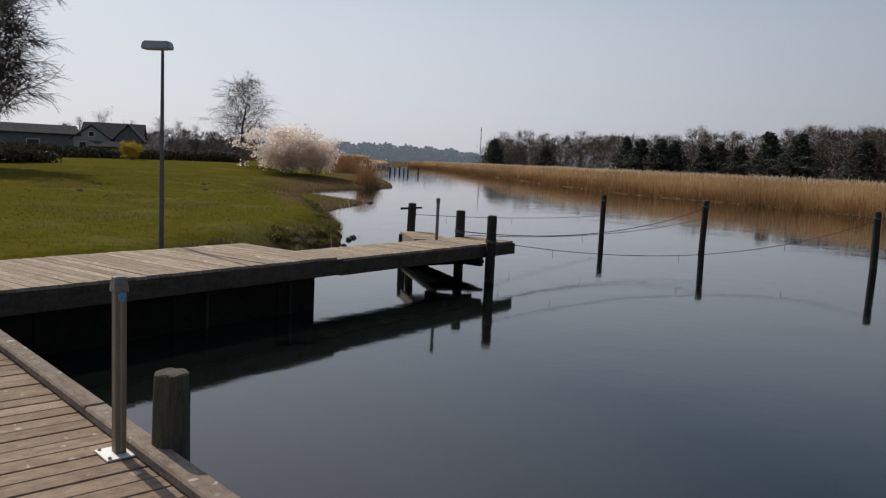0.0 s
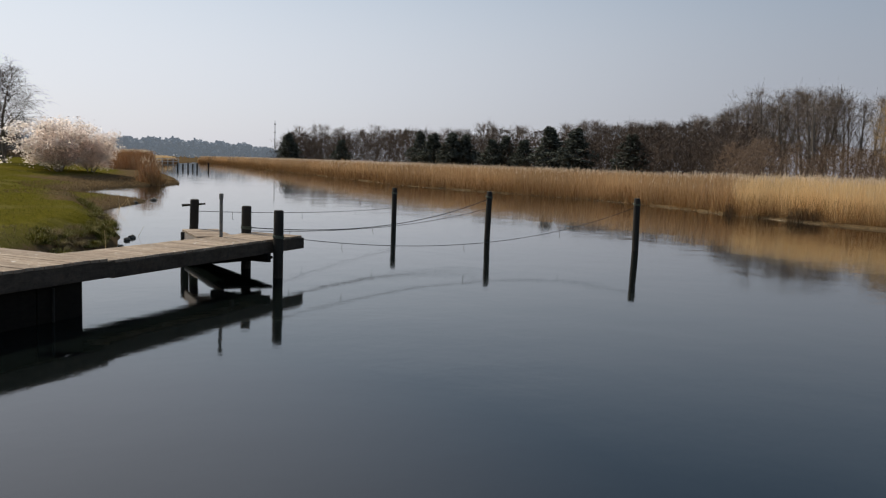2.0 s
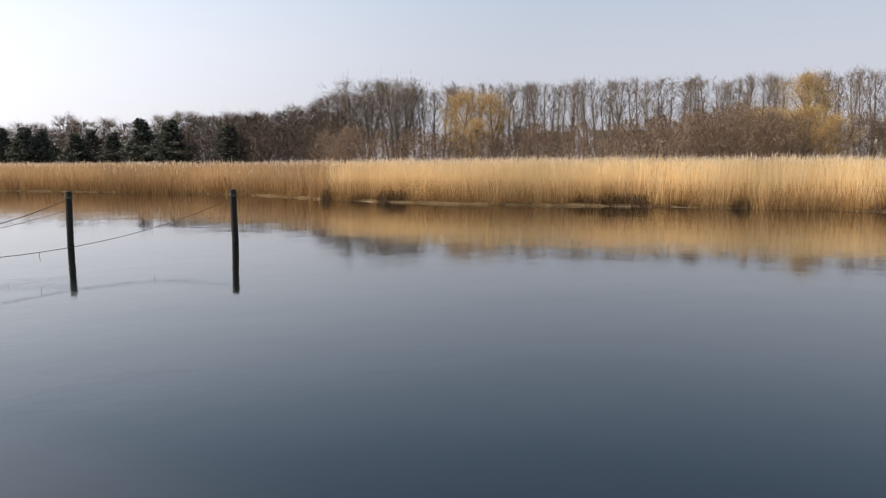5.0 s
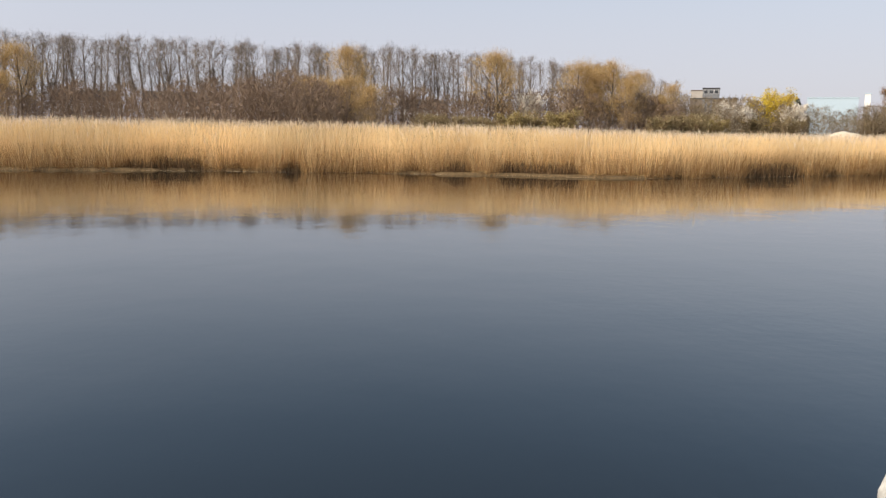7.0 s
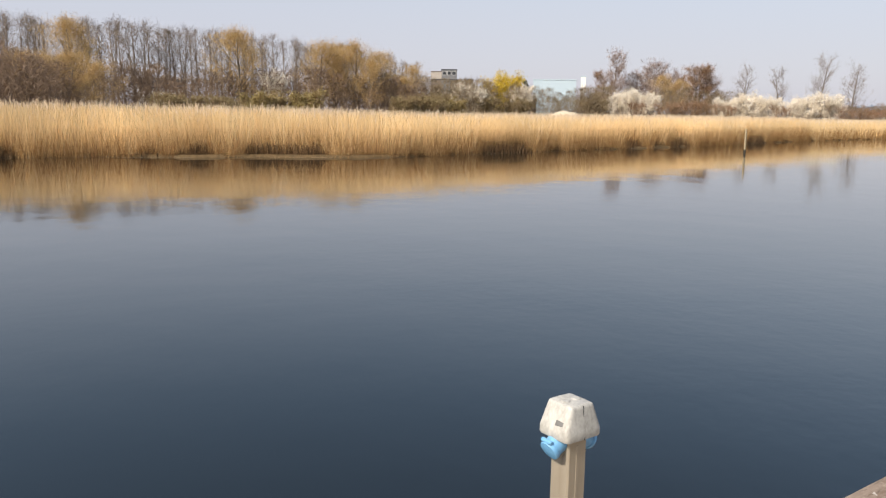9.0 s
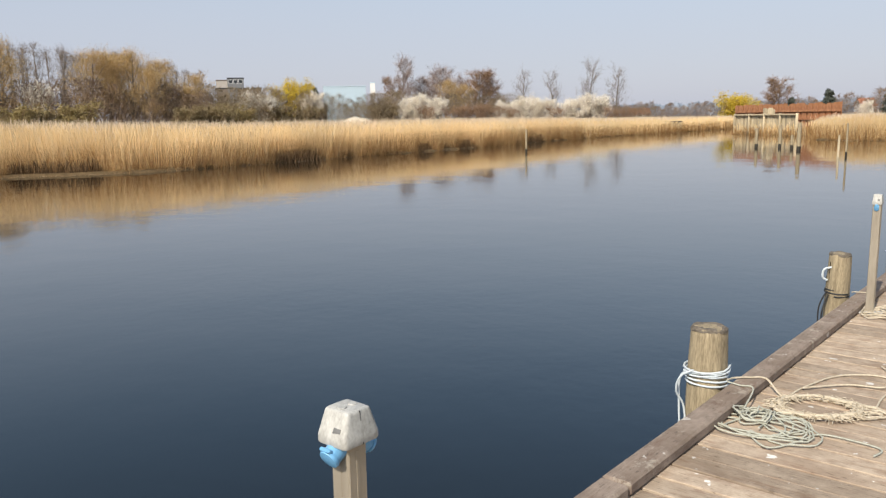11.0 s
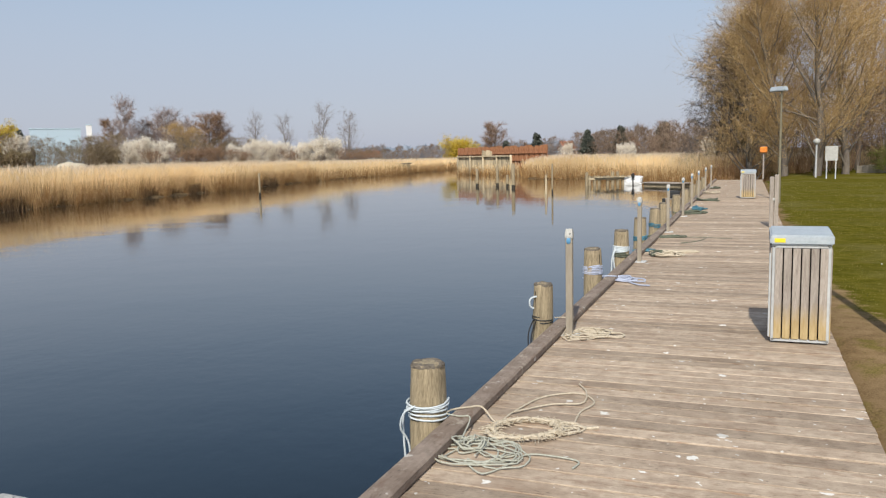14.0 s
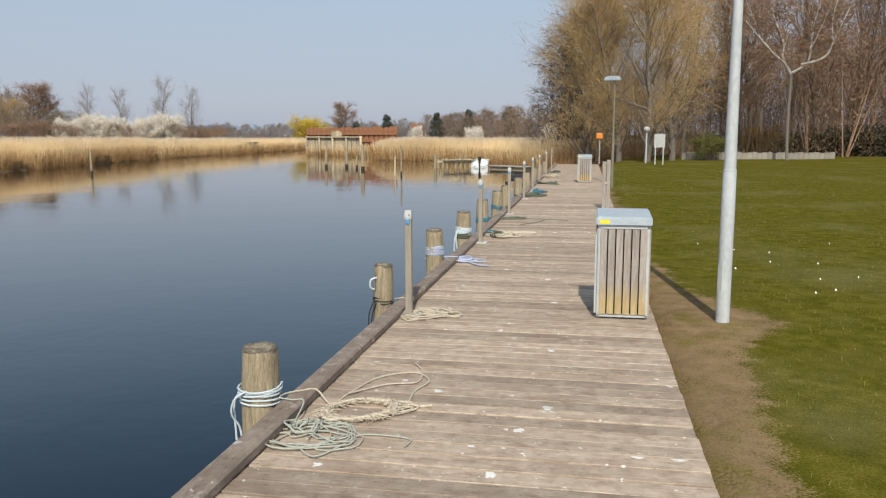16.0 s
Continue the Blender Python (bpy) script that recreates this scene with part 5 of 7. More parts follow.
DECK_TURN = math.atan2(N2.y, N2.x)
NORTH_TURN = math.atan2(N1.y, N1.x)


def on_deck(s, c):
    """s metres south of the bend, c metres in from the river edge (below zero: outside it)."""
    return BEND + SOUTH * s - N2 * c


def make_pedestal():
    """A power post: square profile on a plate, white cap with two blue sockets."""
    top = new("power_post")
    bm = bmesh.new()
    box(bm, (0.20, 0.20, 0.010), pose(0, 0, 0.007), 0.003)
    plate = part("base_plate", bm, PLATE, top, "pale zinc base plate")
    for x in (-0.078, 0.078):
        for y in (-0.078, 0.078):
            part("bolt", lathe(bmesh.new(), [(0.010, 0.0), (0.010, 0.010), (0.004, 0.014)], 6, pose(x, y, 0.011)), GALV, plate)
    bm = bmesh.new()
    box(bm, (0.060, 0.060, 0.89), pose(0, 0, 0.457), 0.004)
    post = part("post", bm, TAN_METAL, top)
    for sx, sy in ((1, 0), (-1, 0), (0, 1), (0, -1)):
        bm = bmesh.new()
        box(bm, (0.005 if sx else 0.010, 0.005 if sy else 0.010, 0.86), pose(sx * 0.0285, sy * 0.0285, 0.447), 0.001)
        part("rib", bm, TAN_METAL, post)
    bm = bmesh.new()
    loops = []
    for wx, wy, z in ((0.110, 0.098, 0.897), (0.114, 0.101, 0.901), (0.113, 0.101, 0.917), (0.109, 0.098, 0.924), (0.078, 0.084, 0.970), (0.074, 0.081, 0.976), (0.064, 0.072, 0.979)):
        ring = []
        for k in range(32):  # a rounded square
            a = k / 32 * 2 * math.pi
            c, s = math.cos(a), math.sin(a)
            ring.append(bm.verts.new((wx / 2 * math.copysign(abs(c) ** 0.22, c), wy / 2 * math.copysign(abs(s) ** 0.22, s), z)))
        loops.append(ring)
    for a, b in zip(loops, loops[1:]):
        for k in range(32):
            bm.faces.new((a[k], a[(k + 1) % 32], b[(k + 1) % 32], b[k]))
    bm.faces.new(loops[0][::-1])
    bm.faces.new(loops[-1])
    cap = part("cap", bm, WHITE_PLASTIC, top, "weathered white plastic cap", smooth=True)
    bm = bmesh.new()
    made = bmesh.ops.create_cube(bm, size=1.0)
    for v in made["verts"]:
        v.co = Vector((v.co.x * 0.0018, v.co.y * (0.1025 if v.co.z < 0 else 0.0835), 0.937 + v.co.z * 0.080))
    part("seam", bm, BLACK, cap)
    for sx in (-1, 1):
        bm = bmesh.new()  # a dark plate drawn as the shade of a slanting finger hollow
        tilt = pose(sx * 0.0506, 0.016, 0.936, 0, sx * 71, 0)
        low, high = [[bm.verts.new(tilt @ Vector((u, v, w))) for u, v in ((sx * 0.007, -0.012), (sx * 0.004, 0.012), (sx * -0.006, 0.013), (sx * -0.007, -0.010))] for w in (-0.006, 0.0008)]
        bm.faces.new(low)
        bm.faces.new(high)
        for k in range(4):
            bm.faces.new((low[k], low[(k + 1) % 4], high[(k + 1) % 4], high[k]))
        part("recess", bm, SHADED_STEEL, cap)
        part("screw_cover", lathe(bmesh.new(), [(0.011, 0.0), (0.011, 0.0015), (0.009, 0.0025)], 14, pose(sx * 0.017, 0, 0.979)), WHITE_PLASTIC, cap)
        bm = bmesh.new()
        lathe(bm, [(0.020, -0.030), (0.024, -0.026), (0.025, 0.010), (0.029, 0.012), (0.029, 0.019), (0.026, 0.022)], 24, pose(sx * 0.038, 0, 0.882, 0, sx * -60, 0))
        sock = part("socket", bm, BLUE_PLASTIC, top, "blue power socket with a flap", smooth=True)
        bm = bmesh.new()
        lathe(bm, [(0.026, 0.0), (0.027, 0.003), (0.025, 0.009), (0.012, 0.012)], 24, pose(sx * 0.0575, 0, 0.871, 0, sx * 120, 0))
        part("flap", bm, BLUE_PLASTIC, sock, smooth=True)
        bm = bmesh.new()
        box(bm, (0.012, 0.034, 0.010), pose(sx * 0.072, 0, 0.893, 0, sx * -60, 0), 0.003)
        part("hinge", bm, BLUE_PLASTIC, sock)
    return tagged(top, "tan metal power post with white cap and blue sockets", "power post", "power posts on the boardwalk")


pedestal = make_pedestal()
pedestal.matrix_basis = Matrix.Translation((1.94, -0.76, 0)) @ Matrix.Rotation(DECK_TURN + math.pi / 2, 4, "Z")
for s in (8.57, 13.58, 18.13, 22.12, 25.48, 28.79, 33.4, 38.2):
    slim = copy_thing(pedestal, Matrix.Translation(on_deck(s, 0.20)) @ Matrix.Rotation(DECK_TURN + math.pi / 2 + rng.uniform(-0.06, 0.06), 4, "Z"))
    tagged(slim, "grey metal power post with a narrow white cap")
    for o in slim.children:  # these carry a narrower cap than the nearest one
        if o.name.startswith(("cap", "socket")):
            o.scale = (0.68, 0.74, 1.0)
old_post = copy_thing(pedestal, Matrix.Translation((-0.98, 4.80, 0)) @ Matrix.Rotation(NORTH_TURN + math.pi / 2, 4, "Z"))
tagged(old_post, "brown metal power post with a grimy olive-grey cap, shade painted in")
for o in old_post.children:
    if o.name.startswith(("cap", "socket")):
        o.scale = (0.72, 0.80, 1.0)
    # cap and post take darker colours that carry their shaded side
    if o.name.startswith(("cap", "post")):
        o.data = o.data.copy()
        o.data.materials[0] = speckled("shaded_grimy_cap_plastic", (0.13, 0.13, 0.10), (0.27, 0.26, 0.21), 14, 0.6) if o.name.startswith("cap") else speckled("shaded_brown_anodised_metal", (0.20, 0.155, 0.115), (0.29, 0.23, 0.175), 5, 0.5, (1, 1, 0.2), 0.1, 0.002, metal=0.3)


def make_bollard():
    top = new("mooring_bollard")
    r = random.Random(3)
    bm = bmesh.new()
    lathe(bm, [(0.107, -2.2), (0.110, -0.6), (0.108, 0.0), (0.104, 0.22), (0.099, 0.38), (0.097, 0.425), (0.091, 0.440), (0.084, 0.443)], 22)
    for v in bm.verts:
        a = math.atan2(v.co.y, v.co.x)
        k = 1 + 0.025 * math.sin(3 * a + 1) + 0.02 * math.sin(7 * a) + r.uniform(-0.014, 0.014)
        v.co.x *= k
        v.co.y *= k
    part("post", bm, PILE, top, smooth=True)
    for i in range(4):  # drying cracks in the sides
        a = r.uniform(0, 6.28)
        bm = bmesh.new()
        box(bm, (0.008, 0.0014, r.uniform(0.08, 0.2)), pose(math.cos(a) * 0.1015, math.sin(a) * 0.1015, r.uniform(0.12, 0.28), 0, 0, math.degrees(a)))
        part("crack", bm, STAKE, top)
    bm = bmesh.new()
    lathe(bm, [(0.099, -0.022), (0.097, -0.006), (0.088, 0.003), (0.06, 0.0), (0.01, -0.004)], 16, pose(0, 0, 0.4435))
    for v in bm.verts:
        v.co += Vector((r.uniform(-0.003, 0.003), r.uniform(-0.003, 0.003), r.uniform(-0.005, 0.004)))
    part("end_grain", bm, speckled("dark_end_grain", (0.055, 0.045, 0.034), (0.19, 0.16, 0.125), 16, 0.95, (1, 1, 1), 0.7, 0.006), top, "cracked grey end grain")
    return tagged(top, "weathered round wooden mooring bollard outside the kerb", "bollard", "mooring bollards")


bollard = make_bollard()
bollard_s = [5.94, 8.89, 11.57, 14.01, 16.37, 18.79, 20.67, 24.2, 27.6, 31.0, 34.6, 38.6]
for i, s in enumerate(bollard_s):
    m = Matrix.Translation(on_deck(s, -0.135)) @ Matrix.Rotation(i * 1.7, 4, "Z") @ Matrix.Rotation(radians((1.0, -1.5, 2.0, 0.5)[i % 4]), 4, "X")
    if i < 2:
        m = Matrix.Translation((0, 0, (-0.05, -0.025)[i])) @ m @ Matrix.Diagonal((*((1.09,) * 2, (0.84,) * 2)[i], 1, 1))
    if i == 0:
        bollard.matrix_basis = m
    else:
        copy_thing(bollard, m)
near = copy_thing(bollard, Matrix.Translation((-0.705, 4.78, 0.016)) @ Matrix.Rotation(0.6, 4, "Z") @ Matrix.Diagonal((0.86, 0.86, 1, 1)))
tagged(near, "dark mossy round wooden mooring bollard outside the kerb")
PILE_DARK = speckled("mossy_pile_timber", (0.035, 0.032, 0.022), (0.13, 0.115, 0.08), 5, 0.9, (9, 9, 0.8), 0.5, 0.01)
for o in near.children:
    o.data = o.data.copy()
    o.data.materials[0] = PILE_DARK


# ---------------------------------------------------------------- ropes
def wrap_points(centre, radius, z0, z1, turns, seed):
    r = random.Random(seed)
    n = int(turns * 16)
    out = []
    for i in range(n + 1):
        a = i / 16 * 2 * math.pi + seed
        rr = radius + r.uniform(-0.002, 0.006)
        out.append((centre.x + rr * math.cos(a), centre.y + rr * math.sin(a), z0 + (z1 - z0) * i / n + 0.012 * math.sin(a * 0.9 + seed)))
    return out


def heap_points(centre, size_a, size_b, turn, loops, seed, lift=0.012, layers=0.02):
    """A careless coil lying on the boards."""
    r = random.Random(seed)
    n = loops * 18
    out = []
    ca, sa = math.cos(turn), math.sin(turn)
    pa, pb, ox, oy = r.uniform(0.6, 1.0), r.uniform(0.6, 1.0), 0.0, 0.0
    for i in range(n + 1):
        if i % 9 == 0:
            ta, tb, tx, ty = r.uniform(0.25, 1.15), r.uniform(0.25, 1.15), r.uniform(-0.42, 0.42) * size_a, r.uniform(-0.42, 0.42) * size_b
        pa, pb, ox, oy = pa + (ta - pa) * 0.15, pb + (tb - pb) * 0.15, ox + (tx - ox) * 0.15, oy + (ty - oy) * 0.15
        a = i / 18 * 2 * math.pi
        x, y = size_a * pa * math.cos(a) + ox, size_b * pb * math.sin(a) + oy
        z = lift + layers * (i / n) * (0.6 + 0.4 * math.sin(i * 0.7)) + 0.006 * math.sin(i * 1.9)
        out.append((centre.x + x * ca - y * sa, centre.y + x * sa + y * ca, max(lift * 0.8, z)))
    return out


def ring_points(centre, size_a, size_b, turn, loops, seed, lift=0.012):
    """A frayed ring of thick rope."""
    r = random.Random(seed)
    out = []
    for i in range(loops * 40 + 1):
        a = i / 40 * 2 * math.pi
        k = 1 + r.uniform(-0.035, 0.035) + 0.06 * math.sin(3 * a + seed)
        x, y = size_a * k * math.cos(a), size_b * k * math.sin(a)
        out.append((centre.x + x * math.cos(turn) - y * math.sin(turn), centre.y + x * math.sin(turn) + y * math.cos(turn), lift + 0.014 * (i // 40) + r.uniform(0, 0.007)))
    return out


def frays(centre, size_a, size_b, turn, n, seed):
    r = random.Random(seed)
    out = []
    for i in range(n):
        a = r.uniform(0, 6.283)
        k = r.uniform(0.92, 1.12)
        x, y = size_a * k * math.cos(a), size_b * k * math.sin(a)
        p = Vector((centre.x + x * math.cos(turn) - y * math.sin(turn), centre.y + x * math.sin(turn) + y * math.cos(turn), 0.02 + r.uniform(0, 0.015)))
        out.append([p, p + Vector((r.uniform(-0.03, 0.03), r.uniform(-0.03, 0.03), r.uniform(-0.005, 0.014))), p + Vector((r.uniform(-0.06, 0.06), r.uniform(-0.06, 0.06), -0.006))])
    return out


def smooth_path(points, per=6):
    """Rounds a few points into a curve."""
    p = [Vector(q) for q in points]
    out = []
    for i in range(len(p) - 1):
        a, b, c, d = p[max(i - 1, 0)], p[i], p[i + 1], p[min(i + 2, len(p) - 1)]
        for k in range(per):
            t = k / per
            out.append(0.5 * ((2 * b) + (c - a) * t + (2 * a - 5 * b + 4 * c - d) * t * t + (3 * b - a - 3 * c + d) * t ** 3))
    out.append(p[-1])
    return out


def rope(label, material, runs, radius=0.008, group="ropes on the boardwalk", loose=()):
    """One rope thing: several runs of tube, and thin loose fibres."""
    top = new("rope")
    for k, pts in enumerate(runs):
        part("strand", tube(bmesh.new(), pts, radius, 6), material, top, smooth=True)
    if loose:
        bm = bmesh.new()
        for pts in loose:
            tube(bm, pts, 0.0022, 4)
        tagged(part("frayed_fibre", bm, material, top), kind="stuff")
    return tagged(top, label, "rope", group)


def bollard_at(i):
    return on_deck(bollard_s[i], -0.135)


b0 = bollard_at(0)


def over_kerb(i, ds=0.08):
    """A line from bollard i laid over the kerb timber."""
    return [bollard_at(i) - N2 * 0.125 + Vector((0, 0, 0.085)), on_deck(bollard_s[i] + ds * 0.5, 0.0) + Vector((0, 0, 0.080)), on_deck(bollard_s[i] + ds, 0.075) + Vector((0, 0, 0.077)), on_deck(bollard_s[i] + ds * 1.3, 0.152) + Vector((0, 0, 0.070))]


rope("pale blue-white mooring rope wound round the bollard", ROPE_WHITE, [
    wrap_points(b0, 0.122, 0.055, 0.14, 4, 1), wrap_points(b0, 0.127, 0.11, 0.16, 2, 4),
    smooth_path([b0 + Vector((-0.02, 0.127, 0.15)), b0 + Vector((0.04, 0.17, 0.10)), b0 + Vector((0.07, 0.17, 0.0)), b0 + Vector((0.05, 0.12, -0.12)), b0 + Vector((0.02, 0.13, -0.45))]),
    smooth_path([b0 + Vector((0.02, 0.13, 0.13)), b0 + Vector((0.09, 0.13, 0.03)), b0 + Vector((0.06, 0.12, -0.5))]),
], 0.0062)
rope("tangled pale blue-green rope lying on the boards", ROPE_BLUE, [
    smooth_path([*over_kerb(0, -0.02), Vector((3.12, -3.38, 0.02)), Vector((3.05, -3.45, 0.015))]),
    heap_points(Vector((3.02, -3.42, 0)), 0.30, 0.20, 0.5, 5, 3), heap_points(Vector((3.14, -3.5, 0)), 0.13, 0.10, 0.1, 6, 8, 0.02, 0.05), heap_points(Vector((2.95, -3.5, 0)), 0.2, 0.22, 1.1, 3, 19, 0.01, 0.02),
    smooth_path([Vector((3.0, -3.3, 0.02)), Vector((2.82, -3.24, 0.012)), Vector((2.79, -3.42, 0.012)), Vector((2.80, -3.6, 0.012)), Vector((2.66, -3.68, 0.012)), Vector((2.53, -3.70, 0.012)), Vector((2.50, -3.60, 0.012))]),
], 0.0048)
rope("frayed beige hemp rope coiled in a ring on the boards", ROPE_BEIGE, [
    ring_points(Vector((3.04, -3.90, 0)), 0.215, 0.155, 1.0, 2, 12), ring_points(Vector((3.05, -3.89, 0)), 0.225, 0.16, 1.15, 1, 14, 0.022),
    smooth_path([Vector((2.98, -4.05, 0.02)), Vector((2.90, -4.18, 0.014)), Vector((2.80, -4.16, 0.012)), Vector((2.74, -4.22, 0.012))])], 0.010, loose=frays(Vector((3.04, -3.90, 0)), 0.215, 0.155, 1.0, 420, 5))
rope("thin beige line looped on the boards", ROPE_BEIGE, [
    smooth_path([*over_kerb(0, 0.16), Vector((3.27, -3.9, 0.012)), Vector((3.32, -4.13, 0.010)), Vector((3.36, -4.5, 0.010)), Vector((3.22, -4.72, 0.010)),
                 Vector((3.03, -4.62, 0.010)), Vector((2.99, -4.40, 0.010)), Vector((2.90, -4.2, 0.010)), Vector((2.84, -4.05, 0.010))]),
    smooth_path([Vector((3.3, -4.1, 0.02)), Vector((3.22, -4.4, 0.012)), Vector((3.08, -4.55, 0.012)), Vector((3.2, -4.78, 0.012)), Vector((3.34, -4.9, 0.012))]),
    heap_points(Vector((2.84, -4.02, 0)), 0.12, 0.05, 1.2, 3, 31, 0.012, 0.01)], 0.006)
b1 = bollard_at(1)
rope("black and white rope hanging from a bollard", BLACK, [wrap_points(b1, 0.096, 0.05, 0.09, 2, 2), smooth_path([b1 + Vector((0.02, 0.11, 0.08)), b1 + Vector((0.06, 0.15, -0.1)), b1 + Vector((0.03, 0.14, -0.5))]),
                                                            smooth_path([b1 + Vector((0.0, 0.11, 0.06)), b1 + Vector((0.02, 0.16, -0.15)), b1 + Vector((-0.02, 0.15, -0.6))])], 0.007)
rope("short white rope hook on a bollard", ROPE_WHITE, [smooth_path([b1 + Vector((0.0, 0.086, 0.30)), b1 + Vector((0.04, 0.13, 0.28)), b1 + Vector((0.05, 0.13, 0.21)), b1 + Vector((0.03, 0.095, 0.18))])], 0.009)
pd = on_deck((Vector((4.25, -6.1, 0)) - BEND).dot(SOUTH), 0.26)
rope("loose tangle of beige rope at the foot of a power post", ROPE_BEIGE, [
    smooth_path([*over_kerb(1), pd + Vector((0.04, 0.12, 0.03)), pd]),
    heap_points(pd + Vector((-0.05, -0.12, 0)), 0.30, 0.16, 1.4, 7, 41, 0.012, 0.03), heap_points(pd + Vector((-0.14, -0.2, 0)), 0.2, 0.16, 0.3, 4, 44, 0.012, 0.03)], 0.0052)
b2 = bollard_at(2)
rope("white and lilac rope wound round a bollard", ROPE_LILAC, [wrap_points(b2, 0.116, 0.12, 0.22, 7, 3), smooth_path([*over_kerb(2), Vector((5.75, -9.15, 0.03))]),
                                                                heap_points(Vector((5.62, -9.12, 0)), 0.34, 0.13, 0.35, 8, 51, 0.012, 0.05), smooth_path([Vector((5.4, -9.02, 0.02)), Vector((5.2, -8.92, 0.012)), Vector((5.05, -8.95, 0.012))])], 0.009)
b3 = bollard_at(3)
rope("white rope wound round a bollard with a hanging end", ROPE_WHITE, [wrap_points(b3, 0.118, 0.10, 0.19, 6, 5), smooth_path([b3 + Vector((0.03, 0.12, 0.18)), b3 + Vector((0.07, 0.15, 0.0)), b3 + Vector((0.09, 0.14, -0.3))]),
                                                                         smooth_path([b3 + Vector((0.0, 0.12, 0.15)), b3 + Vector((0.04, 0.16, 0.05)), b3 + Vector((0.02, 0.13, -0.25))])], 0.012)
b4, b5 = bollard_at(4), bollard_at(5)
q = on_deck(bollard_s[3] + 0.5, 0.4)
rope("dark green rope heaped beside a bollard", ROPE_DARK, [wrap_points(b3, 0.125, 0.02, 0.08, 3, 9), heap_points(q, 0.34, 0.16, 1.9, 7, 61, 0.012, 0.05)], 0.011)
rope("beige rope heaped on the boards", ROPE_BEIGE, [heap_points(q + Vector((-0.2, 0.12, 0)), 0.24, 0.14, 1.0, 5, 63, 0.014, 0.06)], 0.012)
q = on_deck(bollard_s[3] + 0.86, 0.52)
rope("teal and brown rope lying in a flat coil", ROPE_BEIGE, [heap_points(q, 0.42, 0.12, 0.4, 5, 65, 0.012, 0.02)], 0.010)
rope("teal rope end on the boards", ROPE_TEAL, [heap_points(q + N2 * 0.42, 0.2, 0.1, 0.3, 4, 67, 0.012, 0.03), wrap_points(b4, 0.118, 0.02, 0.12, 4, 6), wrap_points(b5, 0.118, 0.05, 0.12, 3, 2)], 0.011)
q = on_deck(bollard_s[3] + 3.1, 0.5)
rope("long dark rope lying across the boards", ROPE_DARK, [heap_points(q + N2 * 0.3, 0.42, 0.13, 0.4, 5, 71, 0.012, 0.03), smooth_path([q + N2 * 0.2, q, q - N2 * 0.3 + SOUTH * 0.1, q - N2 * 0.7, q - N2 * 0.95 - SOUTH * 0.1]),
                                                       smooth_path([q - N2 * 0.5, q - N2 * 0.35 - SOUTH * 0.6, q - N2 * 0.1 - SOUTH * 0.9])], 0.012)
for k, (ds, c, mat, lab) in enumerate([(9.0, 0.3, ROPE_DARK, "dark rope pile on the boards"), (10.5, 0.45, ROPE_TEAL, "teal rope pile beside a bollard"), (14.5, 0.5, ROPE_DARK, "dark rope pile on the boards"), (19.0, 0.4, ROPE_BEIGE, "beige rope pile on the boards"), (23.0, 0.45, ROPE_DARK, "dark rope pile on the boards")]):
    rope(lab, mat, [heap_points(on_deck(bollard_s[3] + ds, c), 0.42, 0.2, 1.0 + k, 7, 80 + k, 0.014, 0.08)], 0.014)


# ---------------------------------------------------------------- litter bins
def make_bin():
    """Front towards +y (local), standing on the boards."""
    top = new("litter_bin")
    w, d, h = 0.45, 0.46, 0.825
    bm = bmesh.new()
    box(bm, (w - 0.05, d - 0.06, h - 0.06), pose(0, 0, h / 2 + 0.02))
    part("inner_box", bm, DARKWOOD, top, "dark inner container")
    for x in (-1, 1):
        for y in (-1, 1):
            bm = bmesh.new()
            box(bm, (0.028, 0.028, h), pose(x * (w / 2 - 0.012), y * (d / 2 - 0.012), h / 2 + 0.02), 0.004)
            part("corner_post", bm, GALV, top)
    for z in (0.03, h + 0.01):
        bm = bmesh.new()
        box(bm, (w, 0.02, 0.025), pose(0, d / 2 - 0.008, z), 0.003)
        part("rail", bm, GALV, top)
    n = 6
    for side in range(2):
        for i in range(n):
            x = (i - (n - 1) / 2) * (w - 0.03) / n
            bm = bmesh.new()
            box(bm, ((w - 0.03) / n - 0.011, 0.02, h - 0.05), pose(x, (d / 2 + 0.004) * (1 - 2 * side), h / 2 + 0.02), 0.002)
            part("slat", bm, SLAT_WORN, top)
    for sx in (-1, 1):
        for i in range(n):
            y = (i - (n - 1) / 2) * (d - 0.03) / n
            bm = bmesh.new()
            box(bm, (0.02, (d - 0.03) / n - 0.011, h - 0.05), pose(sx * (w / 2 + 0.004), y, h / 2 + 0.02))
            part("slat", bm, SLAT_WORN, top)
    bm = bmesh.new()
    made = bmesh.ops.create_cube(bm, size=1.0)
    for v in made["verts"]:
        rise = 0.0 if v.co.y > 0 else 0.035
        v.co = Vector((v.co.x * (w + 0.04), v.co.y * (d + 0.05), h + 0.065 + v.co.z * 0.085 + (rise if v.co.z > 0 else 0)))
    bmesh.ops.bevel(bm, geom=bm.edges[:], offset=0.014, segments=2, affect="EDGES")
    lid = part("lid", bm, LID, top, "grey-blue painted metal lid")
    bm = bmesh.new()
    box(bm, (0.085, 0.004, 0.035), pose(0.17, d / 2 + 0.027, h + 0.064), 0.001)
    part("sticker", bm, YELLOW_PAINT, lid, "yellow sticker")
    bm = bmesh.new()
    box(bm, (0.016, 0.02, h - 0.1), pose(w / 2 + 0.016, d / 2 - 0.02, h / 2), 0.002)
    part("door_edge", bm, GALV, top)
    return tagged(top, "slatted grey wooden litter bin with grey metal lid", "litter bin", "litter bins")


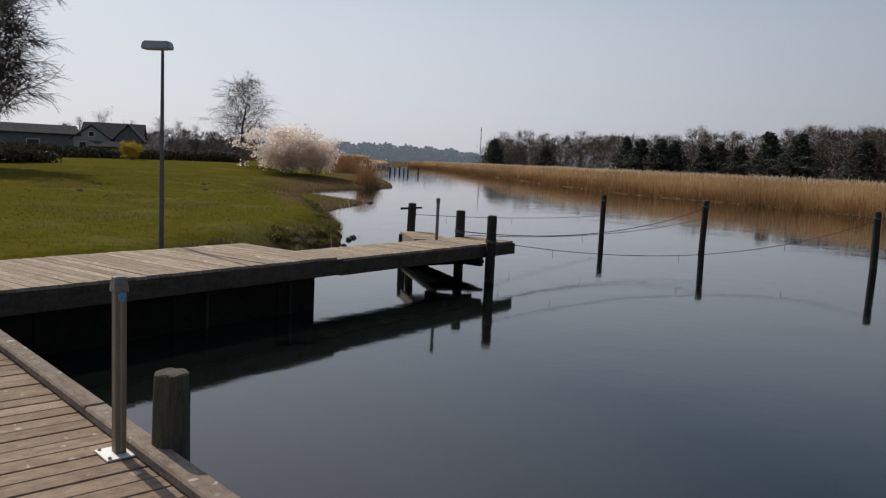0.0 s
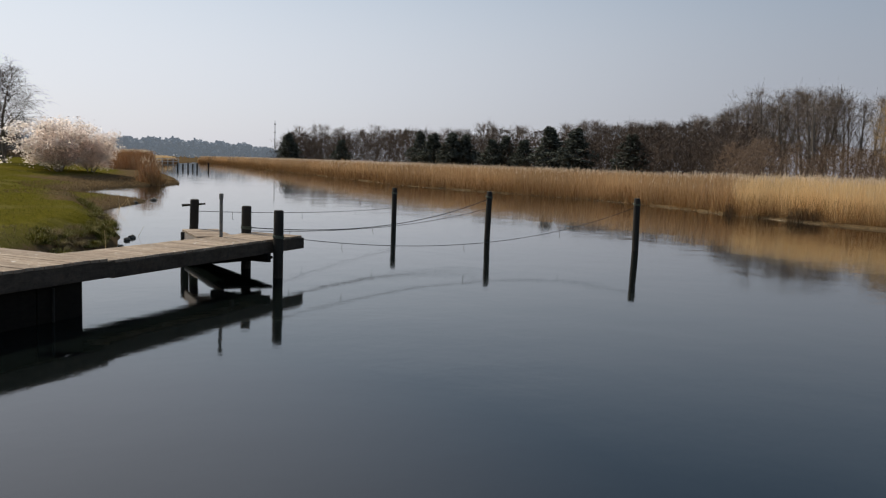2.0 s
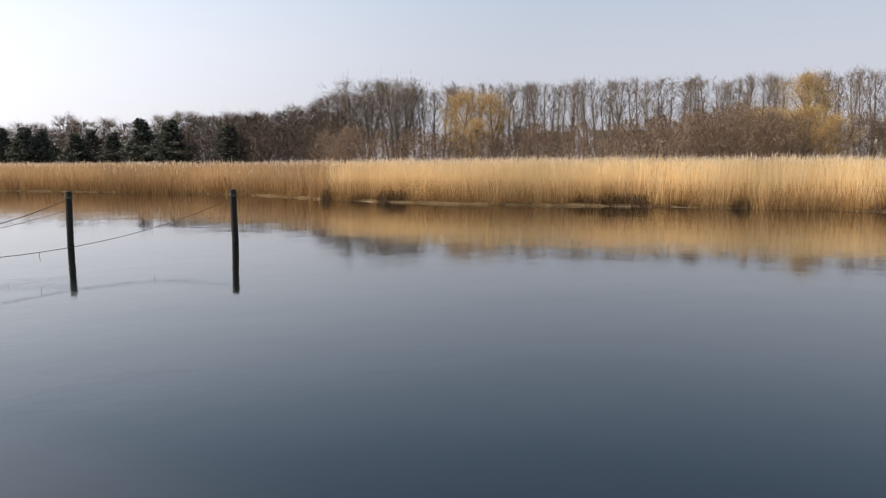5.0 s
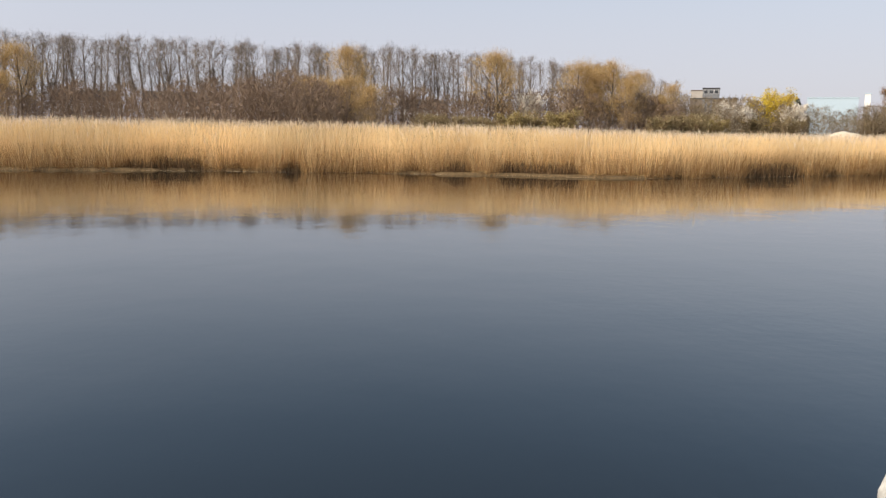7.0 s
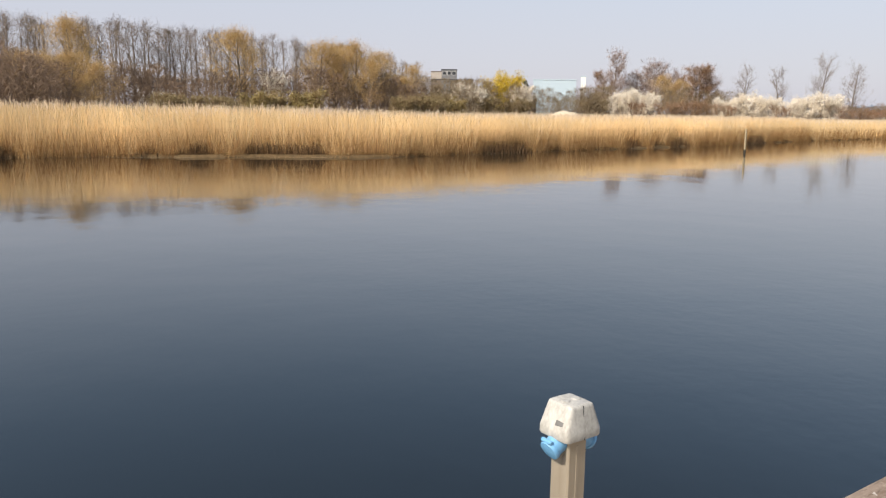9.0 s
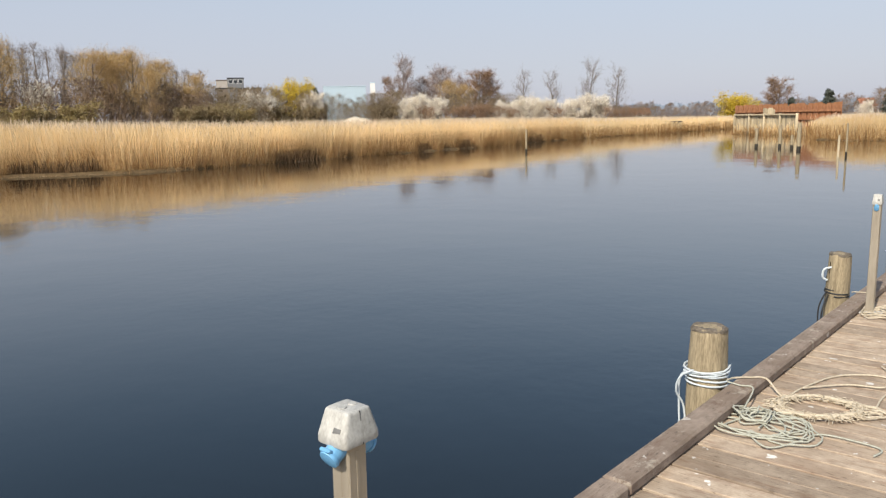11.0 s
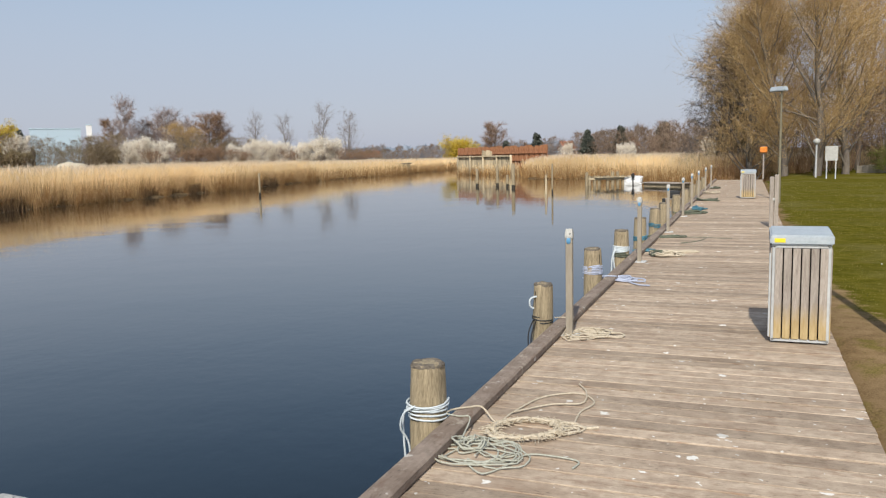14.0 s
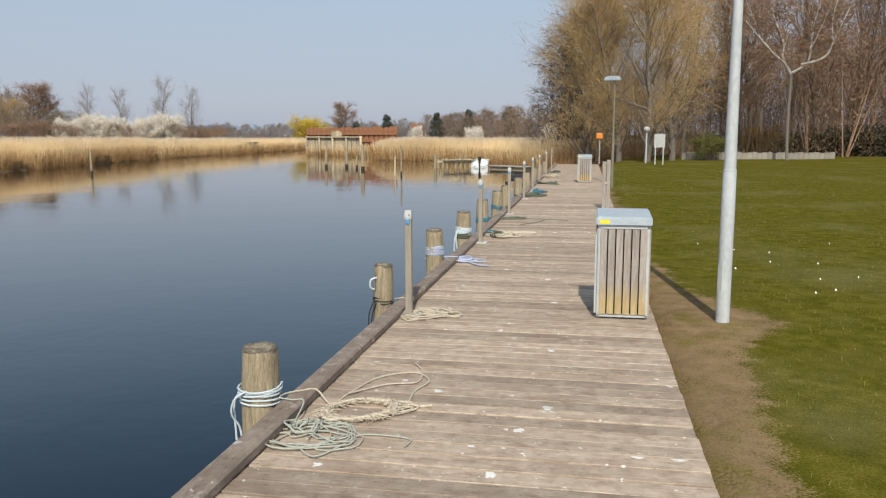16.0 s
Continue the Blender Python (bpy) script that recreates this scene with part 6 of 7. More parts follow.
bin_mid = (Vector((2.81, -6.98, 0)) + Vector((2.38, -7.17, 0))) / 2
litter = make_bin()
litter.matrix_basis = Matrix.Translation(bin_mid + SOUTH * 0.24) @ Matrix.Rotation(math.atan2(N2.y, N2.x), 4, "Z")
copy_thing(litter, Matrix.Translation(on_deck(29.95, 1.72)) @ Matrix.Rotation(math.atan2(N2.y, N2.x), 4, "Z"))


# ---------------------------------------------------------------- lamp posts
def make_lamp():
    top = new("lamp_post")
    part("lower_pole", lathe(bmesh.new(), [(0.063, -0.25), (0.062, 1.0), (0.060, 1.415), (0.056, 1.425)], 18), GALV, top, smooth=True)
    part("upper_pole", lathe(bmesh.new(), [(0.055, 1.42), (0.036, 3.50)], 16), GALV, top, smooth=True)
    part("collar", lathe(bmesh.new(), [(0.061, 1.405), (0.061, 1.418)], 18), GALV, top)
    bm = bmesh.new()
    box(bm, (0.006, 0.055, 0.26), pose(0.0575, 0, 0.42), 0.002)
    part("service_door", bm, GALV, top)
    bm = bmesh.new()
    made = bmesh.ops.create_cube(bm, size=1.0)
    for v in made["verts"]:
        f = 0.8 if v.co.z > 0 else 1.0
        v.co = Vector((0.10 + v.co.x * 0.54 * (f * 0.6 + 0.4), v.co.y * 0.24 * f, 3.555 + v.co.z * 0.14))
    bmesh.ops.bevel(bm, geom=bm.edges[:], offset=0.02, segments=2, affect="EDGES")
    head = part("lamp_head", bm, LID, top, "flat grey lamp head")
    bm = bmesh.new()
    box(bm, (0.40, 0.18, 0.022), pose(0.14, 0, 3.488), 0.006)
    part("diffuser", bm, WHITE_PLASTIC, head, "pale plastic diffuser")
    return tagged(top, "grey metal lamp post with a flat head beside the path", "lamp post", "lamp posts")


lamp = make_lamp()
lamp.matrix_basis = Matrix.Translation((1.88, -7.79, -0.08)) @ Matrix.Rotation(radians(60), 4, "Z")
jetty_lamp = tagged(copy_thing(lamp, Matrix.Translation((-2.5, 15.2, -0.08)) @ Matrix.Rotation(radians(160), 4, "Z")), "slim lamp post with a flat head on the lawn, greyed as backlit")
far_lamp = copy_thing(lamp, Matrix.Translation((9.8, -25.4, -0.08)) @ Matrix.Rotation(radians(-15), 4, "Z"))
tagged(far_lamp, "slim olive-brown lamp post with a pale flat head", "lamp post", "lamp posts")
OLIVE_PAINT = speckled("olive_brown_paint", (0.13, 0.115, 0.075), (0.22, 0.195, 0.13), 6, 0.7)
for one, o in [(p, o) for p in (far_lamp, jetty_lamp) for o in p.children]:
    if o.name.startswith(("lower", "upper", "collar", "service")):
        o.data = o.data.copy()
        o.data.materials[0] = OLIVE_PAINT if one == far_lamp else SHADED_STEEL
        for v in o.data.vertices:
            v.co.x *= 0.7
            v.co.y *= 0.7

# a pair of squared posts with a fitting, a globe lamp, a board and a park bench by the lawn
gate = new("wooden_post")
for k, x in enumerate((-0.048, 0.046)):
    bm = bmesh.new()
    box(bm, (0.085, 0.10, 1.25 - 0.04 * k), pose(x, 0.03 * k, 0.55 - 0.02 * k), 0.008)
    part("timber", bm, SLAT, gate)
bm = bmesh.new()
box(bm, (0.05, 0.03, 0.06), pose(0.0, 0.075, 0.66), 0.008)
part("switch_box", bm, WHITE_PLASTIC, gate, "small white box")
gate.matrix_basis = Matrix.Translation((6.73, -17.10, -0.07)) @ Matrix.Rotation(DECK_TURN, 4, "Z")
tagged(gate, "weathered squared wooden post beside the boardwalk", "post")

globe = new("path_lamp")
part("pole", lathe(bmesh.new(), [(0.05, -0.2), (0.045, 1.85)], 12), GALV, globe, smooth=True)
bm = bmesh.new()
lathe(bm, [(0.06, 1.85), (0.17, 1.93), (0.19, 2.03), (0.16, 2.12), (0.06, 2.18)], 14)
part("globe", bm, WHITE_PLASTIC, globe, "white round lamp globe", smooth=True)
globe.location = (16.0, -46.87, -0.05)
tagged(globe, "short lamp post with a white globe on the lawn", "lamp post", "lamp posts")

board = new("notice_board")
for x in (-0.22, 0.22):
    bm = bmesh.new()
    box(bm, (0.06, 0.06, 1.1), pose(x, 0, 0.5), 0.005)
    part("leg", bm, GALV, board)
bm = bmesh.new()
box(bm, (0.62, 0.05, 0.78), pose(0, 0, 1.35), 0.01)
part("panel", bm, WHITE_PLASTIC, board, "blank white panel")
board.matrix_basis = Matrix.Translation((14.75, -45.5, -0.05)) @ Matrix.Rotation(radians(18), 4, "Z")
tagged(board, "white notice board on two legs on the lawn", "notice board")

buoy = new("rescue_post")
bm = bmesh.new()
box(bm, (0.08, 0.08, 1.9), pose(0, 0, 0.9), 0.006)
part("post", bm, SLAT, buoy)
bm = bmesh.new()
box(bm, (0.40, 0.15, 0.34), pose(0, 0.1, 1.62), 0.04)
part("orange_case", bm, speckled("orange_plastic", (0.55, 0.16, 0.02), (0.72, 0.25, 0.04), 9, 0.5, relief=0.05), buoy, "bright orange plastic case")
buoy.matrix_basis = Matrix.Translation((18.4, -45.5, -0.05)) @ Matrix.Rotation(radians(15), 4, "Z")
tagged(buoy, "wooden post with a bright orange rescue case", "rescue post")


# ---------------------------------------------------------------- jetty posts, stakes and mooring lines
def timber_pile(name, label, x, y, top_z, radius, material, group, lean=(0, 0), extra=None, cat="post"):
    top = new(name)
    bm = bmesh.new()
    lathe(bm, [(radius * 1.03, WATER_Z - 1.5 - top_z), (radius * 1.02, -0.5), (radius, -0.04), (radius * 0.92, -0.01), (radius * 0.6, 0.0)], 14)
    part("shaft", bm, material, top, smooth=True)
    if material == PILE:
        part("wet_foot", lathe(bmesh.new(), [(radius * 1.05, WATER_Z - 0.2 - top_z), (radius * 1.05, WATER_Z + 0.22 - top_z), (radius * 1.02, WATER_Z + 0.26 - top_z)], 14), STAKE, top, "dark wet foot", smooth=True)
    if extra:
        extra(top)
    top.matrix_basis = Matrix.Translation((x, y, top_z)) @ Matrix.Rotation(radians(lean[0]), 4, "X") @ Matrix.Rotation(radians(lean[1]), 4, "Y")
    return tagged(top, label, cat, group)


def rope_turns(z):
    def add(top):
        part("rope_turns", tube(bmesh.new(), wrap_points(Vector((0, 0, 0)), 0.112, z, z - 0.07, 3, 1), 0.012, 6), ROPE_DARK, top, "dark rope turns")
    return add


def horn(top):
    bm = bmesh.new()
    rod(bm, (-0.28, 0.05, -0.16), (0.24, -0.04, -0.10), 0.03, 0.022, 8)
    part("cross_peg", bm, STAKE, top)


def j(s, c, z=0.0):
    v = on_jetty(s, c)
    return (v.x, v.y, z)


JP1, JP2, JP3 = j(14.53, NEAR - 0.08), j(15.36, PIER_FAR + 0.02), j(15.47, 12.30)
jg = "jetty posts"
timber_pile("jetty_post", "thick dark round pile at the jetty edge", JP1[0], JP1[1], 0.58, 0.105, STAKE, jg, (0, 0), rope_turns(-0.52))
timber_pile("jetty_post", "thick dark round pile at the jetty end", JP2[0], JP2[1], 0.57, 0.11, STAKE, jg, (0, 0), rope_turns(-0.45))
timber_pile("jetty_post", "dark pile with a cross peg at the landing", JP3[0], JP3[1], 0.64, 0.10, STAKE, jg, (2, 1), horn)
pipe = new("steel_pipe_post")
part("pipe", lathe(bmesh.new(), [(0.036, 0.02), (0.036, 0.84), (0.046, 0.85), (0.046, 0.95), (0.03, 0.96)], 12), speckled("dull_steel", (0.12, 0.12, 0.11), (0.25, 0.25, 0.24), 8, 0.5, metal=0.5), pipe, smooth=True)
pipe.location = j(14.22, PIER_FAR - 0.15, -0.08)
tagged(pipe, "thin upright steel pipe on the jetty", "post")
# the landing wing and its beams
wing = [plank_mesh("plank", 0.80, 0.17, 0.045, DECK)]
w0, w1 = on_jetty(14.25, PIER_FAR + 0.0), on_jetty(15.45, 12.15)
wing_way = (w1 - w0).normalized()
wing_side = Vector((wing_way.y, -wing_way.x, 0))
lay_planks(jetty, w0 - wing_side * 0.4, wing_way, wing_side, 10, 0.178, wing, 0.4, lift=-0.05)
for k in (-0.36, 0.36):
    beam("wing_beam", w0 + wing_side * k, w1 + wing_side * k, 0.07, 0.18, SLAT, jetty, -0.1)
# a low sloping stage under the wing, just clear of the water
stage = bmesh.new()
corners = [on_jetty(15.0, 12.2), on_jetty(14.4, 10.7), on_jetty(15.2, 9.95), on_jetty(15.7, 12.3)]
rims = [[stage.verts.new((q.x, q.y, z + dz)) for q, z in zip(corners, (-0.84, -0.50, -0.50, -0.84))] for dz in (0.0, -0.06)]
stage.faces.new(rims[0][::-1])
stage.faces.new(rims[1])
for k in range(4):
    stage.faces.new((rims[0][k], rims[0][(k + 1) % 4], rims[1][(k + 1) % 4], rims[1][k]))
bmesh.ops.recalc_face_normals(stage, faces=stage.faces[:])
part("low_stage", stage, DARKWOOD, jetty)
# paler timber here stands in for sunlight on the stage's edge
part("stage_rail", rod(bmesh.new(), (corners[0].x, corners[0].y, -0.80), (corners[1].x, corners[1].y, -0.46), 0.055, sides=8), SLAT, jetty, "side rail, pale grey standing in for sunlight")
for s, c in ((10.4, FAR - 0.3), (15.0, 12.2)):
    v = on_jetty(s, c)
    part("post", rod(bmesh.new(), (v.x, v.y, -2.4), (v.x, v.y, -0.1), 0.09, sides=12), STAKE, jetty, smooth=True)
beam("cross_beam", on_jetty(14.25, NEAR - 0.05), on_jetty(14.25, PIER_FAR + 0.1), 0.12, 0.18, DARKWOOD, jetty, -0.32)
for k in range(2):  # thin stakes against the quay wall
    v = on_jetty(S_WALL - 0.6 - 1.6 * k, NEAR + 0.08)
    part("wall_stake", rod(bmesh.new(), (v.x, v.y, -2.0), (v.x, v.y, -0.35), 0.02, sides=8), STAKE, jetty)


def eye_point(az, dist):
    return Vector((0, 0.35, 0)) + polar(az, dist)


P1, P2, P3 = eye_point(-21.6, 30.6), eye_point(-28.5, 27.6), eye_point(-38.95, 26.2)
for p, z, r, ln in ((P1, 0.71, 0.095, (0, 0)), (P2, 0.80, 0.098, (0.5, 0.6)), (P3, 0.82, 0.105, (-0.5, -1.0))):
    timber_pile("mooring_stake", "dark wet mooring stake standing in the river", p.x, p.y, z, r, STAKE, "mooring stakes", ln, rope_turns(-0.16))


def line(label, a, b, sag, radius=0.0075, drips=0):
    a, b = Vector(a), Vector(b)
    pts = [a.lerp(b, i / 24) - Vector((0, 0, sag * 4 * (i / 24) * (1 - i / 24))) for i in range(25)]
    top = new("mooring_line")
    part("cord", tube(bmesh.new(), pts, radius, 5), BLACK, top, smooth=True)
    for k in range(drips):
        p = pts[3 + k * 7]
        part("weed_strand", tube(bmesh.new(), [p, p - Vector((0.01, 0, 0.12)), p - Vector((-0.01, 0.01, 0.2))], 0.006, 4), ROPE_DARK, top)
    return tagged(top, label, "mooring line", "mooring lines to the stakes")


line("slack dark mooring line from the landing to a stake", (JP3[0], JP3[1], 0.36), (P1.x, P1.y, -0.06), 0.10, drips=2)
line("slack dark mooring line from the jetty to a stake", (JP2[0], JP2[1], 0.08), (P2.x, P2.y, 0.55), 0.42, 0.011, 3)
line("slack dark mooring line from the jetty to a stake", (JP2[0], JP2[1], 0.0), (P2.x, P2.y, 0.22), 0.26)
line("slack dark mooring line from the jetty to a stake", (JP1[0], JP1[1], 0.02), (P3.x, P3.y, 0.55), 0.62, drips=3)

# ---------------------------------------------------------------- the bend downstream
RUST = speckled("rusty_steel", (0.16, 0.068, 0.034), (0.46, 0.215, 0.105), 0.9, 0.95, (2, 2, 0.6), 0.4, 0.02)
PALE_BOARD = speckled("pale_old_boards", (0.30, 0.24, 0.15), (0.60, 0.50, 0.34), 1.4, 0.9, (4, 4, 0.5), 0.4, 0.02, by_piece=0.4)
RED_TILE = speckled("red_roof_tiles", (0.30, 0.10, 0.05), (0.45, 0.17, 0.09), 3, 0.8)
WALL_WHITE = speckled("white_render", (0.62, 0.61, 0.58), (0.78, 0.77, 0.74), 2, 0.8)
WALL_GREY = speckled("grey_cladding", (0.13, 0.135, 0.14), (0.20, 0.205, 0.21), 2, 0.75)
WALL_BROWN = speckled("brown_brick_wall", (0.12, 0.098, 0.08), (0.20, 0.165, 0.135), 3, 0.85)
WALL_PALE = speckled("pale_grey_brick_wall", (0.34, 0.31, 0.27), (0.46, 0.42, 0.37), 3, 0.85)
ROOF_DARK = speckled("dark_roof", (0.03, 0.03, 0.032), (0.07, 0.07, 0.074), 3, 0.97)
ROOF_DARK.node_tree.nodes["Principled BSDF"].inputs["Specular IOR Level"].default_value = 0.05
PALE_BLUE = speckled("pale_blue_metal_cladding", (0.36, 0.46, 0.52), (0.42, 0.52, 0.58), 2, 0.7)
GLASS = speckled("dark_window_glass", (0.02, 0.025, 0.03), (0.05, 0.055, 0.06), 3, 0.15, relief=0.0)
SAND = speckled("pale_sand", (0.42, 0.36, 0.26), (0.58, 0.50, 0.38), 4, 0.95)

rusty = tagged(new("sheet_pile_wall"), "long rusty brown steel sheet wall standing at the water", "steel wall")
ra, rb = Vector((74.6, -80.6, 0)), Vector((56.8, -76.8, 0))
n = 38
for i in range(n):
    a, b = ra.lerp(rb, i / n), ra.lerp(rb, (i + 1) / n)
    side = Vector((-(rb - ra).y, (rb - ra).x, 0)).normalized() * (0.07 if i % 2 else -0.07)
    h = 3.52 + 0.05 * math.sin(i * 2.1) + 0.05 * math.sin(i * 5.3) - (0.12 if i in (20, 27, 33) else 0)
    bm = bmesh.new()
    box(bm, ((b - a).length + 0.12, 0.05, h), pose(0, 0, h / 2))
    ob = part("sheet", bm, RUST, rusty)
    m = (a + b) / 2 + side
    ob.matrix_world = Matrix.Translation((m.x, m.y, WATER_Z - 0.05)) @ Matrix.Rotation(math.atan2((b - a).y, (b - a).x), 4, "Z")

landing = tagged(new("old_landing"), "pale weathered timber landing wall before the rusty steel", "landing")
for z in (1.0, 1.9):
    beam("wale", ra + Vector((-0.1, 0.2, 0)), rb + Vector((-0.1, 0.2, 0)), 0.12, 0.22, RUST, rusty, z)
la, lb = Vector((71.2, -76.9, 0)), Vector((60.4, -74.6, 0))
for i in range(34):
    a, b = la.lerp(lb, i / 34), la.lerp(lb, (i + 1) / 34)
    h = 2.28 + 0.05 * math.sin(i * 1.7) + 0.06 * math.sin(i * 4.1) + (0.75 if 15 < i < 22 else 0.0)
    bm = bmesh.new()
    box(bm, ((b - a).length * (0.99 if i % 3 else 0.9), 0.12 + 0.06 * (i % 2), h), pose(0, 0, h / 2))
    ob = part("board", bm, PALE_BOARD, landing)
    m = (a + b) / 2
    ob.matrix_world = Matrix.Translation((m.x, m.y, WATER_Z - 0.05)) @ Matrix.Rotation(math.atan2((b - a).y, (b - a).x), 4, "Z")
for k in range(5):
    q = la.lerp(lb, k / 4) + Vector((-0.15, 0.3, 0))
    part("upright", rod(bmesh.new(), (q.x, q.y, -2.0), (q.x, q.y, 1.55), 0.14, sides=8), PALE_BOARD, landing, smooth=True)
beam("cap_rail", la + Vector((-0.15, 0.3, 0)), lb + Vector((-0.15, 0.3, 0)), 0.26, 0.16, PALE_BOARD, landing, 1.5)
reed_bed("reed_bed", "sparse dry reeds at the foot of the old landing", [(59.3, -73.6), (64.5, -74.6), (70.8, -76.0)], 0.9, 45, 5, 1.75, 18, 1, 0.02)
for x, y, z, r in ((41.7, -47.2, 0.55, 0.11), (40.3, -48.0, 0.75, 0.11), (38.3, -46.8, 0.1, 0.09), (36.6, -45.4, 0.95, 0.13)):
    timber_pile("mooring_stake", "pale weathered mooring stake standing in the river", x, y, z, r, PILE, "stakes downstream")
for x, y, z, r, mat in ((29.5, -39.8, 0.35, 0.06, PALE_BOARD), (29.6, -40.6, 1.0, 0.055, PILE)):
    timber_pile("marker_stake", "slim marker stake standing in the river", x, y, z, r, mat, "stakes downstream")
timber_pile("marker_stake", "lone marker stake before the reeds", 47.3, -30.8, 0.75, 0.07, PILE, "stakes downstream")
v = polar(-133.2, 118)
hide = new("timber_box")
part("box_body", box(bmesh.new(), (1.6, 1.6, 1.6), pose(0, 0, 0.6), 0.03), PILE, hide)
part("box_lid", box(bmesh.new(), (1.8, 1.8, 0.12), pose(0, 0, 1.47), 0.02), ROOF_DARK, hide)
hide.location = (v.x, v.y, WATER_Z)
tagged(hide, "small brown timber box at the edge of the reeds", "box")

mooring = tagged(new("landing_stage"), "low dark landing stage on stout posts", "landing stage")
ma, mb = Vector((33.6, -51.2, 0)), Vector((31.9, -53.5, 0))
for i in range(18):
    a, b = ma.lerp(mb, i / 18), ma.lerp(mb, (i + 0.92) / 18)
    beam("plank", a, b, 1.3, 0.06, PALE_BOARD, mooring, -0.22)
beam("side_beam", ma - Vector((0, 0.6, 0)) + Vector((0, 1.2, 0)), mb + Vector((0, 0.6, 0)), 0.12, 0.16, PALE_BOARD, mooring, -0.28)
for f in (0.0, 0.08, 0.22, 0.34, 0.58, 0.72, 0.86, 1.0):
    p = ma.lerp(mb, f) + Vector((0.1, 0.62, 0))
    part("post", rod(bmesh.new(), (p.x, p.y, -2.4), (p.x, p.y, -0.12 + 0.28 * (f in (0.0, 0.72, 0.86))), 0.12, sides=10), PILE, mooring, smooth=True)
lower = tagged(new("floating_pontoon"), "low dark pontoon moored behind the small boats", "pontoon")
for i in range(9):
    a = Vector((29.2, -51.4, 0)).lerp(Vector((25.6, -50.6, 0)), i / 9)
    b = Vector((29.2, -51.4, 0)).lerp(Vector((25.6, -50.6, 0)), (i + 0.93) / 9)
    beam("plank", a, b, 1.2, 0.07, SLAT, lower, -0.56)
beam("float", (29.0, -51.35), (25.8, -50.65), 0.9, 0.24, PILE, lower, -0.63)

WHITE_HULL = speckled("white_boat_paint", (0.70, 0.70, 0.69), (0.82, 0.82, 0.81), 4, 0.35, relief=0.02)


def make_boat(hull_mat, label):
    """A small open boat, stern towards +y, with an outboard motor."""
    top = new("motor_boat")
    bm = bmesh.new()
    rings = []
    for y, w, keel in ((2.1, 0.72, 0.0), (1.2, 0.80, -0.02), (0.0, 0.80, -0.02), (-1.2, 0.62, 0.03), (-2.0, 0.25, 0.16), (-2.3, 0.03, 0.3)):
        rings.append([bm.verts.new(p) for p in ((-w, y, 0.62), (-w * 0.93, y, 0.25), (-w * 0.55, y, keel), (w * 0.55, y, keel), (w * 0.93, y, 0.25), (w, y, 0.62), (w * 0.82, y, 0.60), (w * 0.7, y, 0.2), (-w * 0.7, y, 0.2), (-w * 0.82, y, 0.60))])
    for a, b in zip(rings, rings[1:]):
        for k in range(10):
            bm.faces.new((a[k], a[(k + 1) % 10], b[(k + 1) % 10], b[k]))
    bm.faces.new(rings[0][::-1])
    bm.faces.new(rings[-1])
    box(bm, (1.36, 0.06, 0.58), pose(0, 2.07, 0.31), 0.02)
    part("hull", bm, hull_mat, top)
    bm = bmesh.new()
    box(bm, (1.1, 0.3, 0.05), pose(0, 0.5, 0.42), 0.01)
    part("thwart", bm, SLAT, top)
    bm = bmesh.new()
    box(bm, (0.26, 0.36, 0.36), pose(0, 2.25, 0.76), 0.06)
    box(bm, (0.10, 0.14, 0.9), pose(0, 2.25, 0.2), 0.02)
    part("outboard_motor", bm, BLACK, top, "black outboard motor")
    return tagged(top, label, "boat", "small boats")


boat = make_boat(WHITE_HULL, "small white open boat with a black outboard motor")
boat.matrix_basis = Matrix.Translation((32.3, -54.9, WATER_Z - 0.02)) @ Matrix.Rotation(radians(30), 4, "Z") @ Matrix.Scale(0.95, 4)
# an outboard motor on a grey staging outside the kerb
motor = new("motor_stand")
for x in (-0.25, 0.25):
    for y in (-0.18, 0.18):
        bm = bmesh.new()
        rod(bm, (x * 1.05, y * 1.05, -3.2), (x, y, 0.34), 0.04, 0.035, 8)
        part("leg", bm, SLAT, motor)
bm = bmesh.new()
box(bm, (0.62, 0.46, 0.05), pose(0, 0, 0.36), 0.006)
part("top_board", bm, SLAT, motor)
bm = bmesh.new()
box(bm, (0.52, 0.34, 0.30), pose(0, 0, 0.54), 0.06)
part("motor_cowl", bm, BLACK, motor, "black motor cowl")
bm = bmesh.new()
box(bm, (0.12, 0.14, 0.36), pose(0.38, 0, 0.2), 0.02)
part("motor_leg", bm, BLACK, motor)
motor.matrix_basis = Matrix.Translation(on_deck(25.3, -0.30)) @ Matrix.Rotation(DECK_TURN, 4, "Z") @ Matrix.Scale(0.72, 4)
tagged(motor, "black outboard motor on a grey wooden staging outside the kerb", "motor stand")


